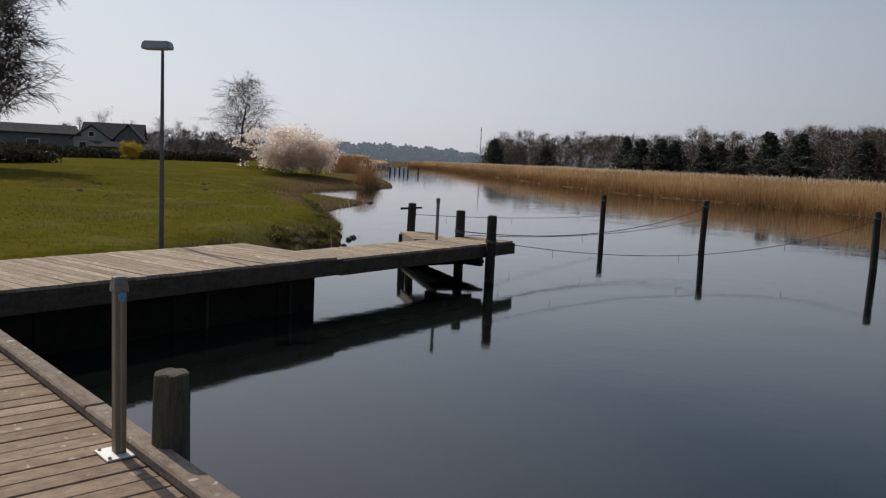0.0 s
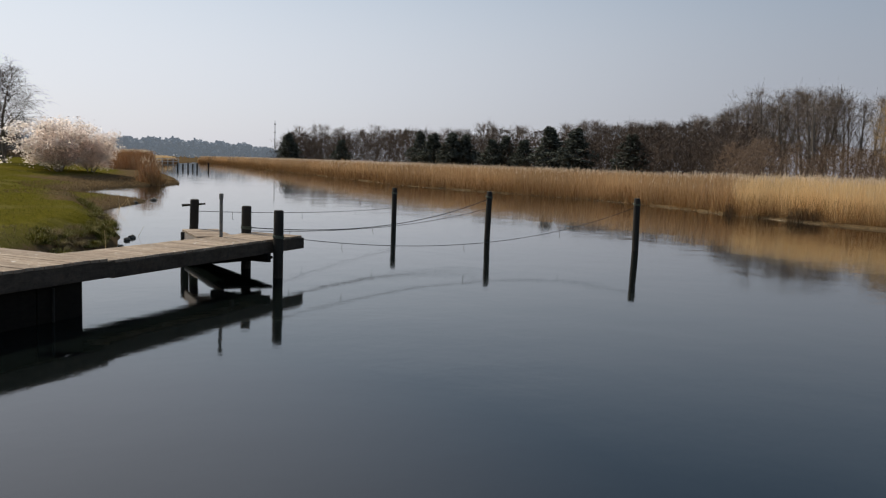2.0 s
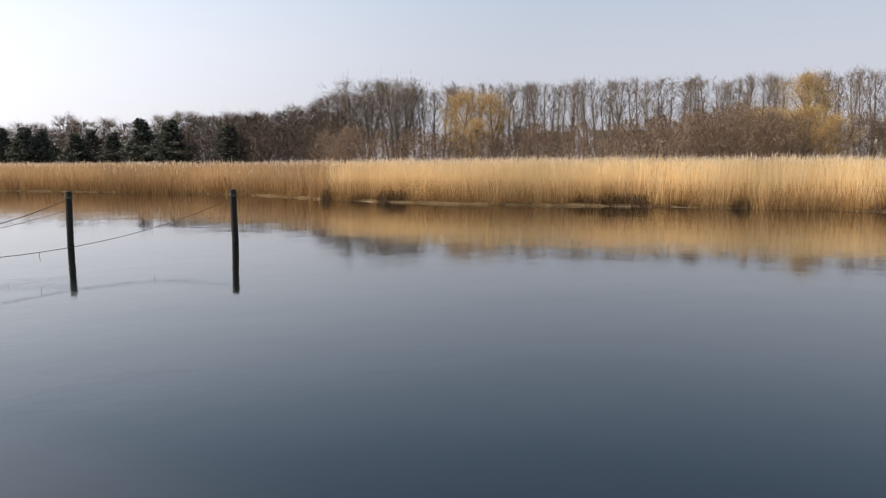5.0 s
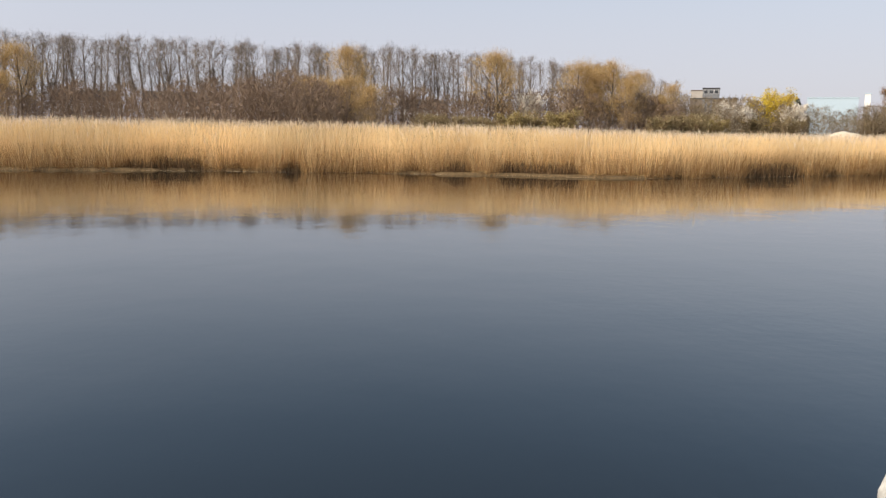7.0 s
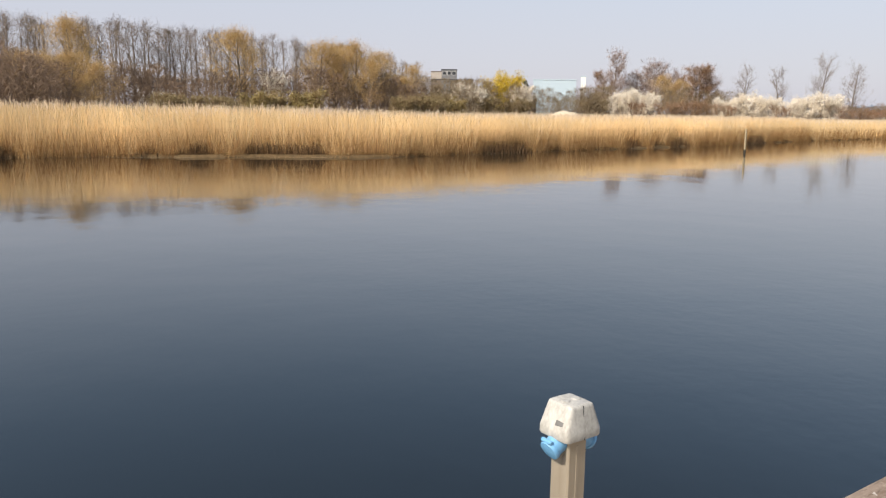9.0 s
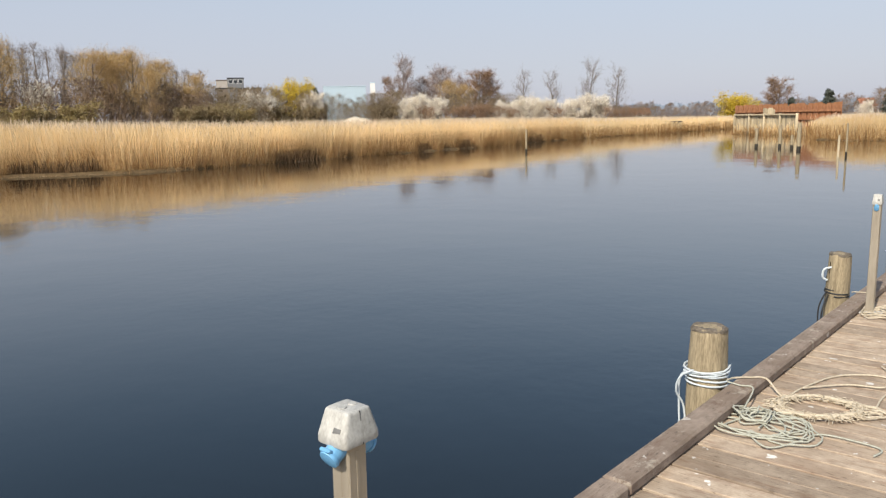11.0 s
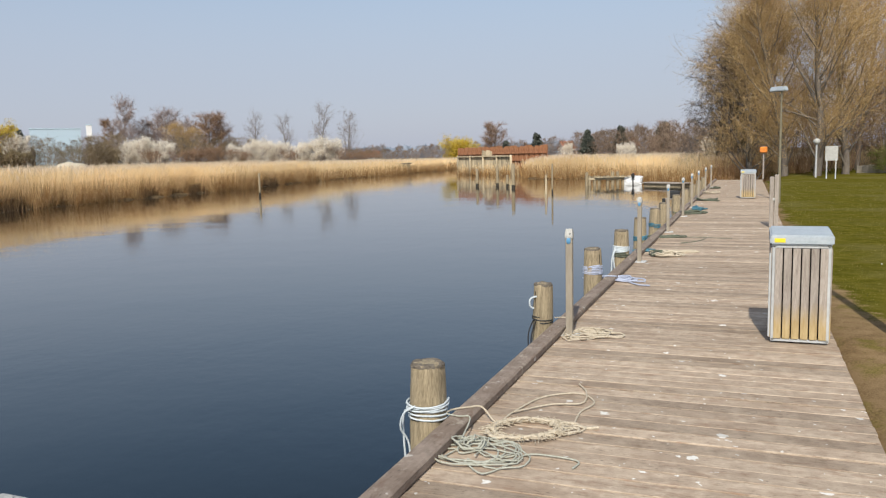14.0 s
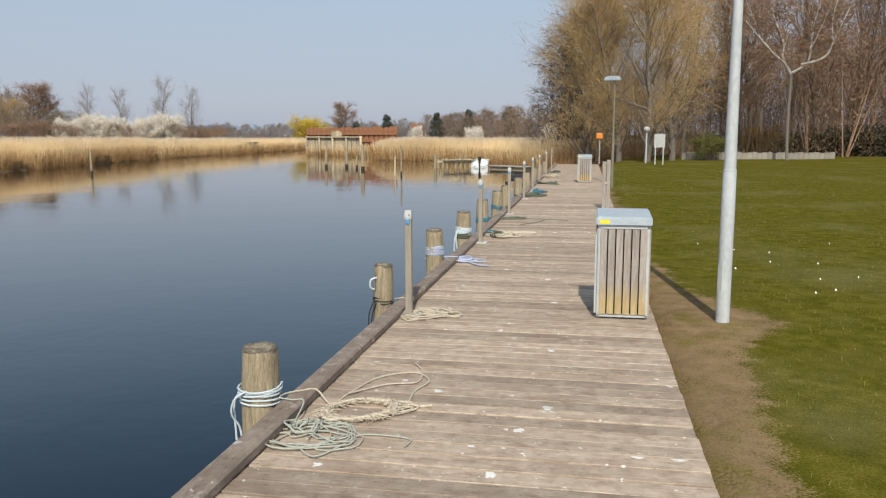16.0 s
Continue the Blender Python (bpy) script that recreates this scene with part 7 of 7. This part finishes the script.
# ---------------------------------------------------------------- houses and far structures
def house(label, az, dist, turn, w, d, h, roof_h, wall, roof, windows=(), group="houses", z=-0.1, flat=False, gable_windows=()):
    """A house with its ridge along x: gabled walls, two roof slabs with overhang, framed windows on the front and on the gable end."""
    top = new("house")
    bm = bmesh.new()
    if flat:
        box(bm, (w, d, h), pose(0, 0, h / 2))
    else:
        ends = [[bm.verts.new((x, y, zz)) for y, zz in ((-d / 2, 0), (d / 2, 0), (d / 2, h), (0, h + roof_h - 0.06), (-d / 2, h))] for x in (-w / 2, w / 2)]
        bm.faces.new(ends[0])
        bm.faces.new(ends[1][::-1])
        for k in range(5):
            bm.faces.new((ends[0][k], ends[0][(k + 1) % 5], ends[1][(k + 1) % 5], ends[1][k]))
    part("body", bm, wall, top)
    if flat:
        part("roof", box(bmesh.new(), (w + 0.3, d + 0.3, 0.35), pose(0, 0, h + 0.1), 0.03), roof, top)
    else:
        for sy in (-1, 1):
            bm = bmesh.new()
            over, drop = 0.35, roof_h / (d / 2)
            prof = [(0, h + roof_h), (sy * (d / 2 + over), h - over * drop), (sy * (d / 2 + over), h - over * drop + 0.16), (0, h + roof_h + 0.16)]
            ends = [[bm.verts.new((x, y, zz)) for y, zz in prof] for x in (-w / 2 - 0.25, w / 2 + 0.25)]
            bm.faces.new(ends[0])
            bm.faces.new(ends[1][::-1])
            for k in range(4):
                bm.faces.new((ends[0][k], ends[0][(k + 1) % 4], ends[1][(k + 1) % 4], ends[1][k]))
            part("roof_slope", bm, roof, top)
    for rows, side in ((windows, 0), (gable_windows, 1)):
        for x, zz, ww, hh in rows:
            m = pose(x, -d / 2, zz) if side == 0 else pose(-w / 2, -x, zz, 0, 0, -90)
            fr = part("window", box(bmesh.new(), (ww + 0.16, 0.10, hh + 0.16), m @ pose(0, -0.02, 0), 0.01), WALL_WHITE, top)
            part("pane", box(bmesh.new(), (ww, 0.04, hh), m @ pose(0, -0.055, 0)), GLASS, fr)
    p = polar(az, dist, z)
    top.matrix_basis = Matrix.Translation(p) @ Matrix.Rotation(radians(az + turn), 4, "Z")
    return tagged(top, label, "house", group)


house("long low grey clad building with a dark roof", 18.3, 104, 4, 12.5, 8, 2.7, 0.95, WALL_GREY, ROOF_DARK, ((-3.5, 1.6, 1.2, 0.8), (1.6, 1.6, 1.2, 0.8)), z=0.15)
# pale grey wall colour stands in for shade on the white gable
house("white gabled house with windows behind a hedge, shade painted pale grey", 13.75, 104, 88, 7.0, 3.9, 2.4, 1.45, WALL_PALE, ROOF_DARK, (), z=0.15, gable_windows=((-0.9, 1.5, 0.7, 0.9), (0.6, 1.5, 1.0, 0.9), (0.0, 2.9, 0.5, 0.5)))
house("low white garden house with a dark window", 12.9, 99, 0, 3.2, 3, 1.5, 0.5, WALL_WHITE, ROOF_DARK, ((-0.5, 0.9, 1.0, 0.5),), z=0.15)
house("long house with a dark grey tiled roof", 12.4, 112, -6, 7.0, 7, 2.5, 1.9, WALL_GREY, ROOF_DARK, ((1.5, 1.4, 1.0, 0.9),), z=0.2)
house("grey gabled house end behind the forsythia", 11.45, 103, 84, 4.0, 3.0, 2.5, 1.6, WALL_GREY, ROOF_DARK, (), z=0.15, gable_windows=((0.0, 1.5, 0.8, 0.9),))
house("broad flat grey-brown office block", -102.9, 330, 0, 16.9, 12, 14.2, 0, WALL_BROWN, ROOF_DARK, [(3.0 + 2.4 * i, 12.4, 1.4, 0.8) for i in range(2)], "buildings across the river", flat=True)
house("pale upper storey of the office block", -101.95, 331, 0, 6.2, 9, 17.4, 0, WALL_PALE, WALL_BROWN, (), "buildings across the river", flat=True)
house("dark rooftop storey of the office block", -102.7, 328, 0, 6.2, 8, 18.1, 0, WALL_GREY, ROOF_DARK, [(-1.9 + 1.9 * i, 16.8, 1.4, 1.3) for i in range(3)], "buildings across the river", flat=True)
house("wide pale blue industrial hall", -110.16, 340, 0, 17.2, 22, 14.8, 1.0, PALE_BLUE, PALE_BLUE, (), "buildings across the river", flat=True)
house("white stair tower of the hall", -112.15, 336, 0, 2.0, 4, 16.4, 0, WALL_WHITE, PALE_BLUE, (), "buildings across the river", flat=True)
house("low brown flat building behind the shrubs", -105.6, 230, 0, 26, 8, 6.0, 0, WALL_BROWN, ROOF_DARK, (), "buildings across the river", flat=True)
for az, dist, w, h in ((-144.9, 250, 3.6, 3.2), (-149.3, 240, 3.6, 3.4), (-131.0, 300, 5, 2.0)):
    house("small white house with a red tiled roof among trees", az, dist, 15, w, 7, h, 2.0, WALL_WHITE, RED_TILE, ((-1.5, 1.8, 1.1, 1.1), (1.5, 1.8, 1.1, 1.1)), "houses down the river")
for az, dist, w, hh in ((-60.3, 232, 16, 9.4), (-66.5, 234, 22, 9.8), (-83, 234, 12, 9.0)):
    house("low house glimpsed behind the tree row", az, dist, 5, w, 8, hh - 2, 2.4, WALL_WHITE, ROOF_DARK, [(-4 + 4 * i, 4.0, 1.6, 1.1) for i in range(3)], "houses behind the tree row")

p = polar(-110.97, 100)
heap = bmesh.new()
lathe(heap, [(3.2, 0), (2.4, 0.7), (1.3, 1.35), (0.3, 1.6)], 18)
for v in heap.verts:
    v.co *= 1 + 0.06 * math.sin(v.co.x * 3 + v.co.y * 2)
ob = part("sand_heap", heap, SAND, None, smooth=True)
ob.matrix_basis = Matrix.Translation((p.x, p.y, 0.25))
tagged(ob, "pale heap of sand behind the reeds", "sand heap")

mast = new("radio_mast")
p = polar(-12.7, 700)
part("shaft", rod(bmesh.new(), (0, 0, 0), (0, 0, 34), 0.55, 0.3, 6), WALL_WHITE, mast)
for z in (14, 24, 31):
    part("ring", lathe(bmesh.new(), [(0.9, z), (0.9, z + 0.6)], 8), GALV, mast)
mast.location = (p.x, p.y, 0)
tagged(mast, "slender far radio mast above the woods", "mast")

far_pier = tagged(new("far_pier"), "far white-railed landing with dark posts", "pier")
fa, fb = Vector((12.6, 158, 0)), Vector((17.2, 156, 0))
beam("deck_beam", fa, fb, 1.2, 0.25, SLAT, far_pier, -0.1)
for i in range(6):
    q = fa.lerp(fb, i / 5)
    part("rail_post", rod(bmesh.new(), (q.x, q.y, -1.2), (q.x, q.y, 1.0), 0.09, sides=6), WALL_WHITE, far_pier)
beam("hand_rail", fa, fb, 0.12, 0.12, WALL_WHITE, far_pier, 1.0)
beam("hand_rail", fa, fb, 0.12, 0.12, WALL_WHITE, far_pier, 0.5)
for x, y, z in ((16.6, 152, 0.3), (17.3, 150, 0.2), (18.2, 150, 0.4), (18.9, 149, 0.2), (19.4, 147, 0.3), (21.2, 146, 0.5)):
    timber_pile("mooring_stake", "dark far mooring stake in the river", x, y, z, 0.13, STAKE, "far stakes")

# dark hedge at the end of the lawn, and a low stone wall on the other side
def hedge(name, label, spans, seed, n, material, size=0.16):
    rs = np.random.default_rng(seed)
    a = np.array(spans, float)
    f = rs.random(n)
    k = np.linspace(0, 1, len(a))
    x, y, h, w = (np.interp(f, k, a[:, c]) for c in range(4))
    c = np.c_[x + rs.normal(0, 1, n) * w * 0.4, y + rs.normal(0, 1, n) * w * 0.4, -0.15 + np.where(y > 0, 0.4, 0.0) + h * rs.random(n) ** 0.75 * (0.88 + 0.12 * np.sin(f * 90))]
    u, v = rs.normal(0, 1, (n, 3)), rs.normal(0, 1, (n, 3))
    u /= np.linalg.norm(u, axis=1, keepdims=True)
    v /= np.linalg.norm(v, axis=1, keepdims=True)
    s = size * rs.uniform(0.6, 1.4, n)[:, None]
    q = np.stack([c - u * s, c + v * s, c + u * s, c - v * s], 1).reshape(-1, 3)
    return tagged(new(name, fast_mesh(name, q, np.arange(4 * n).reshape(-1, 4), material)), label, "hedge", kind="stuff")


def arc(az, dist, h, w):
    p = polar(az, dist)
    return (p.x, p.y, h, w)


hedge("hedge", "dark clipped hedge at the end of the lawn", [arc(20, 80, 1.5, 2), arc(17, 86, 1.5, 2), arc(14, 92, 1.3, 1.6), arc(10, 96, 1.2, 1.6), arc(6, 98, 1.4, 1.6), arc(4.6, 98, 1.1, 1.6)], 1, 16000, IVY, 0.11)
hedge("hedge", "rough dark bushes at the edge of the lawn", [arc(21.5, 62, 1.3, 2.5), arc(18.5, 66, 1.1, 2.2), arc(17, 68, 0.8, 1.6)], 2, 6000, IVY)
hedge("hedge", "dark evergreen bushes in front of the wood", [arc(-171, 66, 2.0, 2.4), arc(-174, 66, 2.6, 2.4), arc(-176, 65, 2.2, 2.4), arc(-180, 64, 3.4, 2.6)], 3, 12000, IVY, 0.10)
put(YELLOWS, "forsythia_bush", "yellow flowering forsythia by the hedge", "bush", "", 11.3, 90, 0.42, base=4.2, wide=1.15)
put([tree_maker(91, BARK, TWIG_RED, ("flower_haze", by_island("ochre_flowers", [(0.24, 0.145, 0.03), (0.34, 0.215, 0.045), (0.42, 0.29, 0.08)], through_light=0.2), 9000, 0.05, 0.17), height=4.0, trunk_r=0.06, bare=0.05, limbs=9, limb_len=0.42, lift=45, subs=5, twigs=4, stems=5, crown="dome", twig_len=0.14, twig_r=0.010)],
    "budding_bush", "ochre budding bush behind the low wall", "bush", "", -168.3, 64, 0.9, base=4.2, wide=1.1)
put([tree_maker(98, BARK, TWIG_RED, ("leaves", by_island("fresh_green_leaves", [(0.085, 0.105, 0.02), (0.13, 0.155, 0.032), (0.19, 0.205, 0.055)]), 6500, 0.06, 0.12), height=3.8, trunk_r=0.06, bare=0.05, limbs=9, limb_len=0.42, lift=45, subs=5, twigs=4, stems=5, crown="dome", twig_len=0.14, twig_r=0.010)],
    "green_bush", "fresh green bush before the wood", "bush", "", -165.4, 56, 0.05, base=3.8, wide=1.3)
WALLSTONE = speckled("pale_wall_stone", (0.20, 0.175, 0.14), (0.33, 0.295, 0.24), 4, 0.9, by_piece=0.2)
wall = tagged(new("stone_wall"), "low pale stone wall behind the lawn", "wall", kind="structure")
wa, wb = polar(-163.5, 57), polar(-173.0, 59)
for i in range(30):
    a, b = wa.lerp(wb, i / 30), wa.lerp(wb, (i + 0.97) / 30)
    beam("stone", a, b, 0.35, 0.62, WALLSTONE, wall, 0.42 + 0.03 * (i % 3))
WHITE_BARK = speckled("white_birch_bark", (0.30, 0.27, 0.23), (0.66, 0.63, 0.57), 3, 0.85, (3, 3, 1.5))
white = tagged(new("birch_tree"), "old birch with bare white forked limbs", "tree", "trees by the lawn")
part("trunk", tube(bmesh.new(), smooth_path([(0.1, 0, -0.2), (0.0, 0.05, 2.6), (0.06, 0, 5.6)]), 0.10, 8), BARK, white, smooth=True)
FORKS = [[(0.06, 0, 5.5), (-0.5, 0.1, 6.6), (-0.6, 0.3, 7.8), (-1.7, 0.5, 9.8)], [(-0.4, 0.1, 6.3), (-1.1, -0.3, 6.9), (-2.8, -0.6, 8.9)],
         [(0.1, 0, 5.6), (1.0, 0.2, 6.4), (1.15, 0.4, 8.3), (1.6, 0.5, 10.4)], [(0.6, 0.1, 6.1), (1.9, -0.3, 6.5), (2.4, -0.5, 7.6), (3.1, -0.6, 9.4)], [(-0.5, 0.2, 7.0), (-0.3, 0.5, 8.4), (-0.5, 0.6, 9.9)],
         [(1.05, 0.2, 7.0), (1.7, 0.6, 8.6), (2.3, 0.8, 10.6)], [(-1.9, -0.4, 7.8), (-2.2, 0.0, 8.8), (-2.9, 0.2, 10.3)], [(-0.7, 0.3, 8.1), (-1.2, 0.2, 9.4), (-1.1, 0.1, 11.0)], [(2.3, -0.5, 7.4), (2.2, -0.2, 8.8), (2.5, 0.0, 10.2)]]
twig_rows = []
r99 = random.Random(99)
for nth, pts in enumerate(FORKS):
    thick0 = 0.10 if nth < 4 else 0.058
    path_ = smooth_path(pts)
    m_ = len(path_) - 1
    limb = new("limb", fast_mesh("limb", *sticks([(*path_[k], *path_[k + 1], thick0 * (1 - 0.78 * k / m_), thick0 * (1 - 0.78 * (k + 1) / m_)) for k in range(m_)], 7), WHITE_BARK))
    limb.parent = white
    for k in range(60):
        q = path_[r99.randrange(2, len(path_))]
        d = Vector((r99.gauss(0, 1), r99.gauss(0, 1), r99.gauss(0.5, 0.8))).normalized() * r99.uniform(0.6, 2.4)
        e = q + d
        twig_rows.append((*q, *e, 0.016, 0.010))
        twig_rows.extend((*q.lerp(e, 0.6), *(e + Vector((r99.gauss(0, 0.35), r99.gauss(0, 0.35), r99.gauss(0, 0.3)))), 0.010, 0.006) for _ in range(6))
twig_mesh = new("crown", fast_mesh("crown", *sticks(twig_rows, 1), TWIG_RED))
twig_mesh.parent = white
white.matrix_basis = Matrix.Translation(polar(-170.1, 56, -0.1)) @ Matrix.Rotation(radians(-170.1), 4, "Z")

reed_bed("reed_bed", "dry reeds growing before the rusty wall", [(53.5, -68), (56, -72.5), (60, -75)], 3.0, 45, 10, 2.2, 17, 1, 0.03)

# ---------------------------------------------------------------- grass, tufts and stones on the banks
def grass_patch(name, label, n, box_xy, keep, height, seed, width=0.006):
    rs = np.random.default_rng(seed)
    x, y = rs.uniform(box_xy[0], box_xy[1], n), rs.uniform(box_xy[2], box_xy[3], n)
    d = river_distance(x, y)
    ok = keep(x, y, d, rs)
    x, y, d = x[ok], y[ok], d[ok]
    n = len(x)
    foot = np.c_[x, y, land_height(x, y, d) - 0.01]
    h = height * rs.uniform(0.5, 1.3, n) * (0.6 + 0.7 * (0.5 + 0.5 * smooth_noise(x, y, 0.37)))
    lean = rs.normal(0, 0.45, (n, 2))
    tip = foot + np.c_[lean * h[:, None], h]
    far = np.hypot(x, y)
    o = new(name, fast_mesh(name, *ribbons(foot, tip, np.c_[lean * 0.1 * h[:, None], np.zeros(n)], width * rs.uniform(0.6, 1.4, n) * (0.6 + far / 9), rs.uniform(0, np.pi, n), 2, 0.15), BLADE))
    return tagged(o, label, "grass", kind="stuff")


def south_lawn(x, y, d, rs):
    beside_ = -(N2.x * x + N2.y * y) - (WIDTH - C2)
    run_ = SOUTH.x * (x - BEND.x) + SOUTH.y * (y - BEND.y)
    bare = np.clip(0.5 + (worn_edge(run_) - beside_) / 0.3, 0, 1)
    far = np.hypot(x, y)
    return (beside_ > 0.03) & (rs.random(len(x)) > bare * 1.05) & (rs.random(len(x)) < np.clip(9 / far, 0, 1) ** 1.2)


def north_lawn(x, y, d, rs):
    c = NJ.x * x + NJ.y * y
    return (c > 11.95) & (d > 0.1) & (rs.random(len(x)) < np.clip(20 / np.hypot(x, y), 0, 1) ** 1.3)


grass_patch("grass", "short green lawn grass beside the boardwalk", 180000, (-12, 16, -42, -3), south_lawn, 0.035, 1, 0.004)
grass_patch("grass", "short green lawn grass beyond the jetty", 110000, (-26, 2, 11, 60), north_lawn, 0.05, 2, 0.004)


# a few daisies in the grass by the lamp post
rs = np.random.default_rng(21)
n = 34
daisy = np.c_[rs.normal(1.4, 1.6, n), rs.normal(-10.0, 2.2, n)]
daisy = daisy[(N2.x * daisy[:, 0] + N2.y * daisy[:, 1]) < -1.7]
n = len(daisy)
ang = np.arange(7) * 2 * np.pi / 7
rim = 0.008 * rs.uniform(0.8, 1.5, n)
flowers = np.stack([daisy[:, :1] + rim[:, None] * np.cos(ang), daisy[:, 1:] + rim[:, None] * np.sin(ang), np.full((n, 7), GRASS_Z + 0.05) + 0.010 * np.cos(ang + 1.0)], -1).reshape(-1, 3)
DAISY = speckled("white_petals", (0.62, 0.62, 0.56), (0.80, 0.80, 0.76), 40, 0.8, relief=0.05)
stalks = ribbons(np.c_[daisy, np.full(n, GRASS_Z - 0.01)], np.c_[daisy, np.full(n, GRASS_Z + 0.05)], np.zeros((n, 3)), np.full(n, 0.003), np.zeros(n), 2, 0.8)
daisies = tagged(new("daisies"), "scattered small white daisies in the lawn", "flowers", kind="stuff")
for part_name, shape, mat in (("petals", (flowers, np.arange(n * 7).reshape(-1, 7)), DAISY), ("stalks", stalks, BLADE)):
    new(part_name, fast_mesh(part_name, *shape, mat)).parent = daisies


def tussocks(name, label, n, per, reach, seed, material):
    """Round clumps of longer grass hanging over the eroded edge of the bank."""
    rs = np.random.default_rng(seed)
    x, y = rs.uniform(-4, 3, n * 14), rs.uniform(14, 33, n * 14)
    d = river_distance(x, y)
    ok = (NJ.x * x + NJ.y * y > 12.0) & (d > 0.02) & (d < 0.75) & (smooth_noise(x, y, 0.8) > -0.25)
    x, y, d = x[ok][:n], y[ok][:n], d[ok][:n]
    size = rs.uniform(0.6, 1.3, len(x))
    z = land_height(x, y, d)
    x, y, z, size = (np.repeat(q, per) for q in (x, y, z, size))
    m = len(x)
    a, r = rs.uniform(0, 6.283, m), np.sqrt(rs.random(m)) * 0.16 * size
    foot = np.c_[x + np.cos(a) * r, y + np.sin(a) * r, z - 0.03 + 0.10 * size * (1 - (r / 0.22) ** 2)]
    out = rs.uniform(0.1, 0.9, m) * reach * size
    tip = foot + np.c_[np.cos(a) * out, np.sin(a) * out, reach * size * rs.uniform(0.1, 0.9, m) - out * 0.35]
    o = new(name, fast_mesh(name, *ribbons(foot, tip, np.c_[np.zeros((m, 2)), out * 0.35], 0.012 * rs.uniform(0.6, 1.4, m), rs.uniform(0, np.pi, m), 3, 0.2), material))
    return tagged(o, label, "grass", kind="stuff")


STRAW = by_island("straw_grass", [(0.22, 0.17, 0.08), (0.33, 0.26, 0.13), (0.16, 0.13, 0.05)], through_light=0.15)
tussocks("bank_tussocks", "rough yellow-green tussocks along the eroded bank", 70, 260, 0.22, 3, BLADE)
tussocks("bank_tussocks", "dead straw-coloured tussocks along the eroded bank", 34, 220, 0.20, 8, STRAW)


def straw_spots(x, y, d, rs):
    return (NJ.x * x + NJ.y * y > 12.1) & (d > 0.6) & (smooth_noise(x, y, 1.3) > 0.45)


o = grass_patch("straw_litter", "scattered dry straw lying on the lawn", 26000, (-14, 1, 14, 34), straw_spots, 0.06, 12, 0.006)
o.data.materials[0] = STRAW


def dry_bank(x, y, d, rs):
    return (d > -0.3) & (d < 3.5) & (y > 34)


o = grass_patch("bank_litter", "flattened dead brown reed litter on the spit", 26000, (-10, 11, 34, 80), dry_bank, 0.10, 4, 0.006)
o.data.materials[0] = by_island("dead_litter", [(0.13, 0.085, 0.04), (0.22, 0.15, 0.075), (0.32, 0.23, 0.12)], through_light=0.2)


def shallow(x, y, d, rs):
    return (d < 0) & (d > -1.2) & (y > 18) & (y < 60)


o = grass_patch("reed_stubble", "sparse dead stalks standing in the shallows", 420, (0, 9, 18, 75), shallow, 0.75, 5, 0.006)
o.data.materials[0] = REED
STONE = speckled("bank_stone", (0.07, 0.065, 0.05), (0.20, 0.19, 0.16), 5, 0.9, relief=0.5, depth=0.03)
rr = random.Random(9)


def make_stone(seed):
    r = random.Random(seed)
    bm = bmesh.new()
    bmesh.ops.create_icosphere(bm, subdivisions=2, radius=1.0)
    for v in bm.verts:
        v.co *= 0.85 + 0.35 * noise.noise(v.co * 1.3 + Vector((seed, 0, 0)))
        v.co.z *= 0.6
    return part("stone", bm, STONE, None, smooth=True)


for i, (x, y, s) in enumerate([(1.45, 24.8, 0.12), (1.62, 25.5, 0.13), (1.2, 23.0, 0.10), (3.9, 46.2, 0.2), (2.8, 43.5, 0.16)]):
    st = tagged(make_stone(i), "grey mossy stone at the water's edge", "stone", "stones on the bank")
    st.matrix_basis = Matrix.Translation((x, y, WATER_Z + 0.03)) @ Matrix.Rotation(i * 1.1, 4, "Z") @ Matrix.Scale(s, 4)
for i in range(5):  # molehills
    p = Vector((-4 - rr.random() * 9, 22 + rr.random() * 26, 0))
    bm = bmesh.new()
    lathe(bm, [(0.17, 0), (0.13, 0.05), (0.06, 0.09), (0.015, 0.10)], 9)
    for v in bm.verts:
        v.co *= 1 + 0.12 * noise.noise(v.co * 9 + p)
    z = float(land_height(np.array([p.x]), np.array([p.y]), river_distance(np.array([p.x]), np.array([p.y])))[0])
    ob = part("molehill", bm, speckled("dark_soil", (0.02, 0.015, 0.01), (0.06, 0.045, 0.03), 12, 0.95) if i == 0 else bpy.data.materials["dark_soil"], None, smooth=True)
    ob.matrix_basis = Matrix.Translation((p.x, p.y, z - 0.02))
    tagged(ob, "dark earth molehill on the lawn", "molehill", "molehills")

# ---------------------------------------------------------------- end
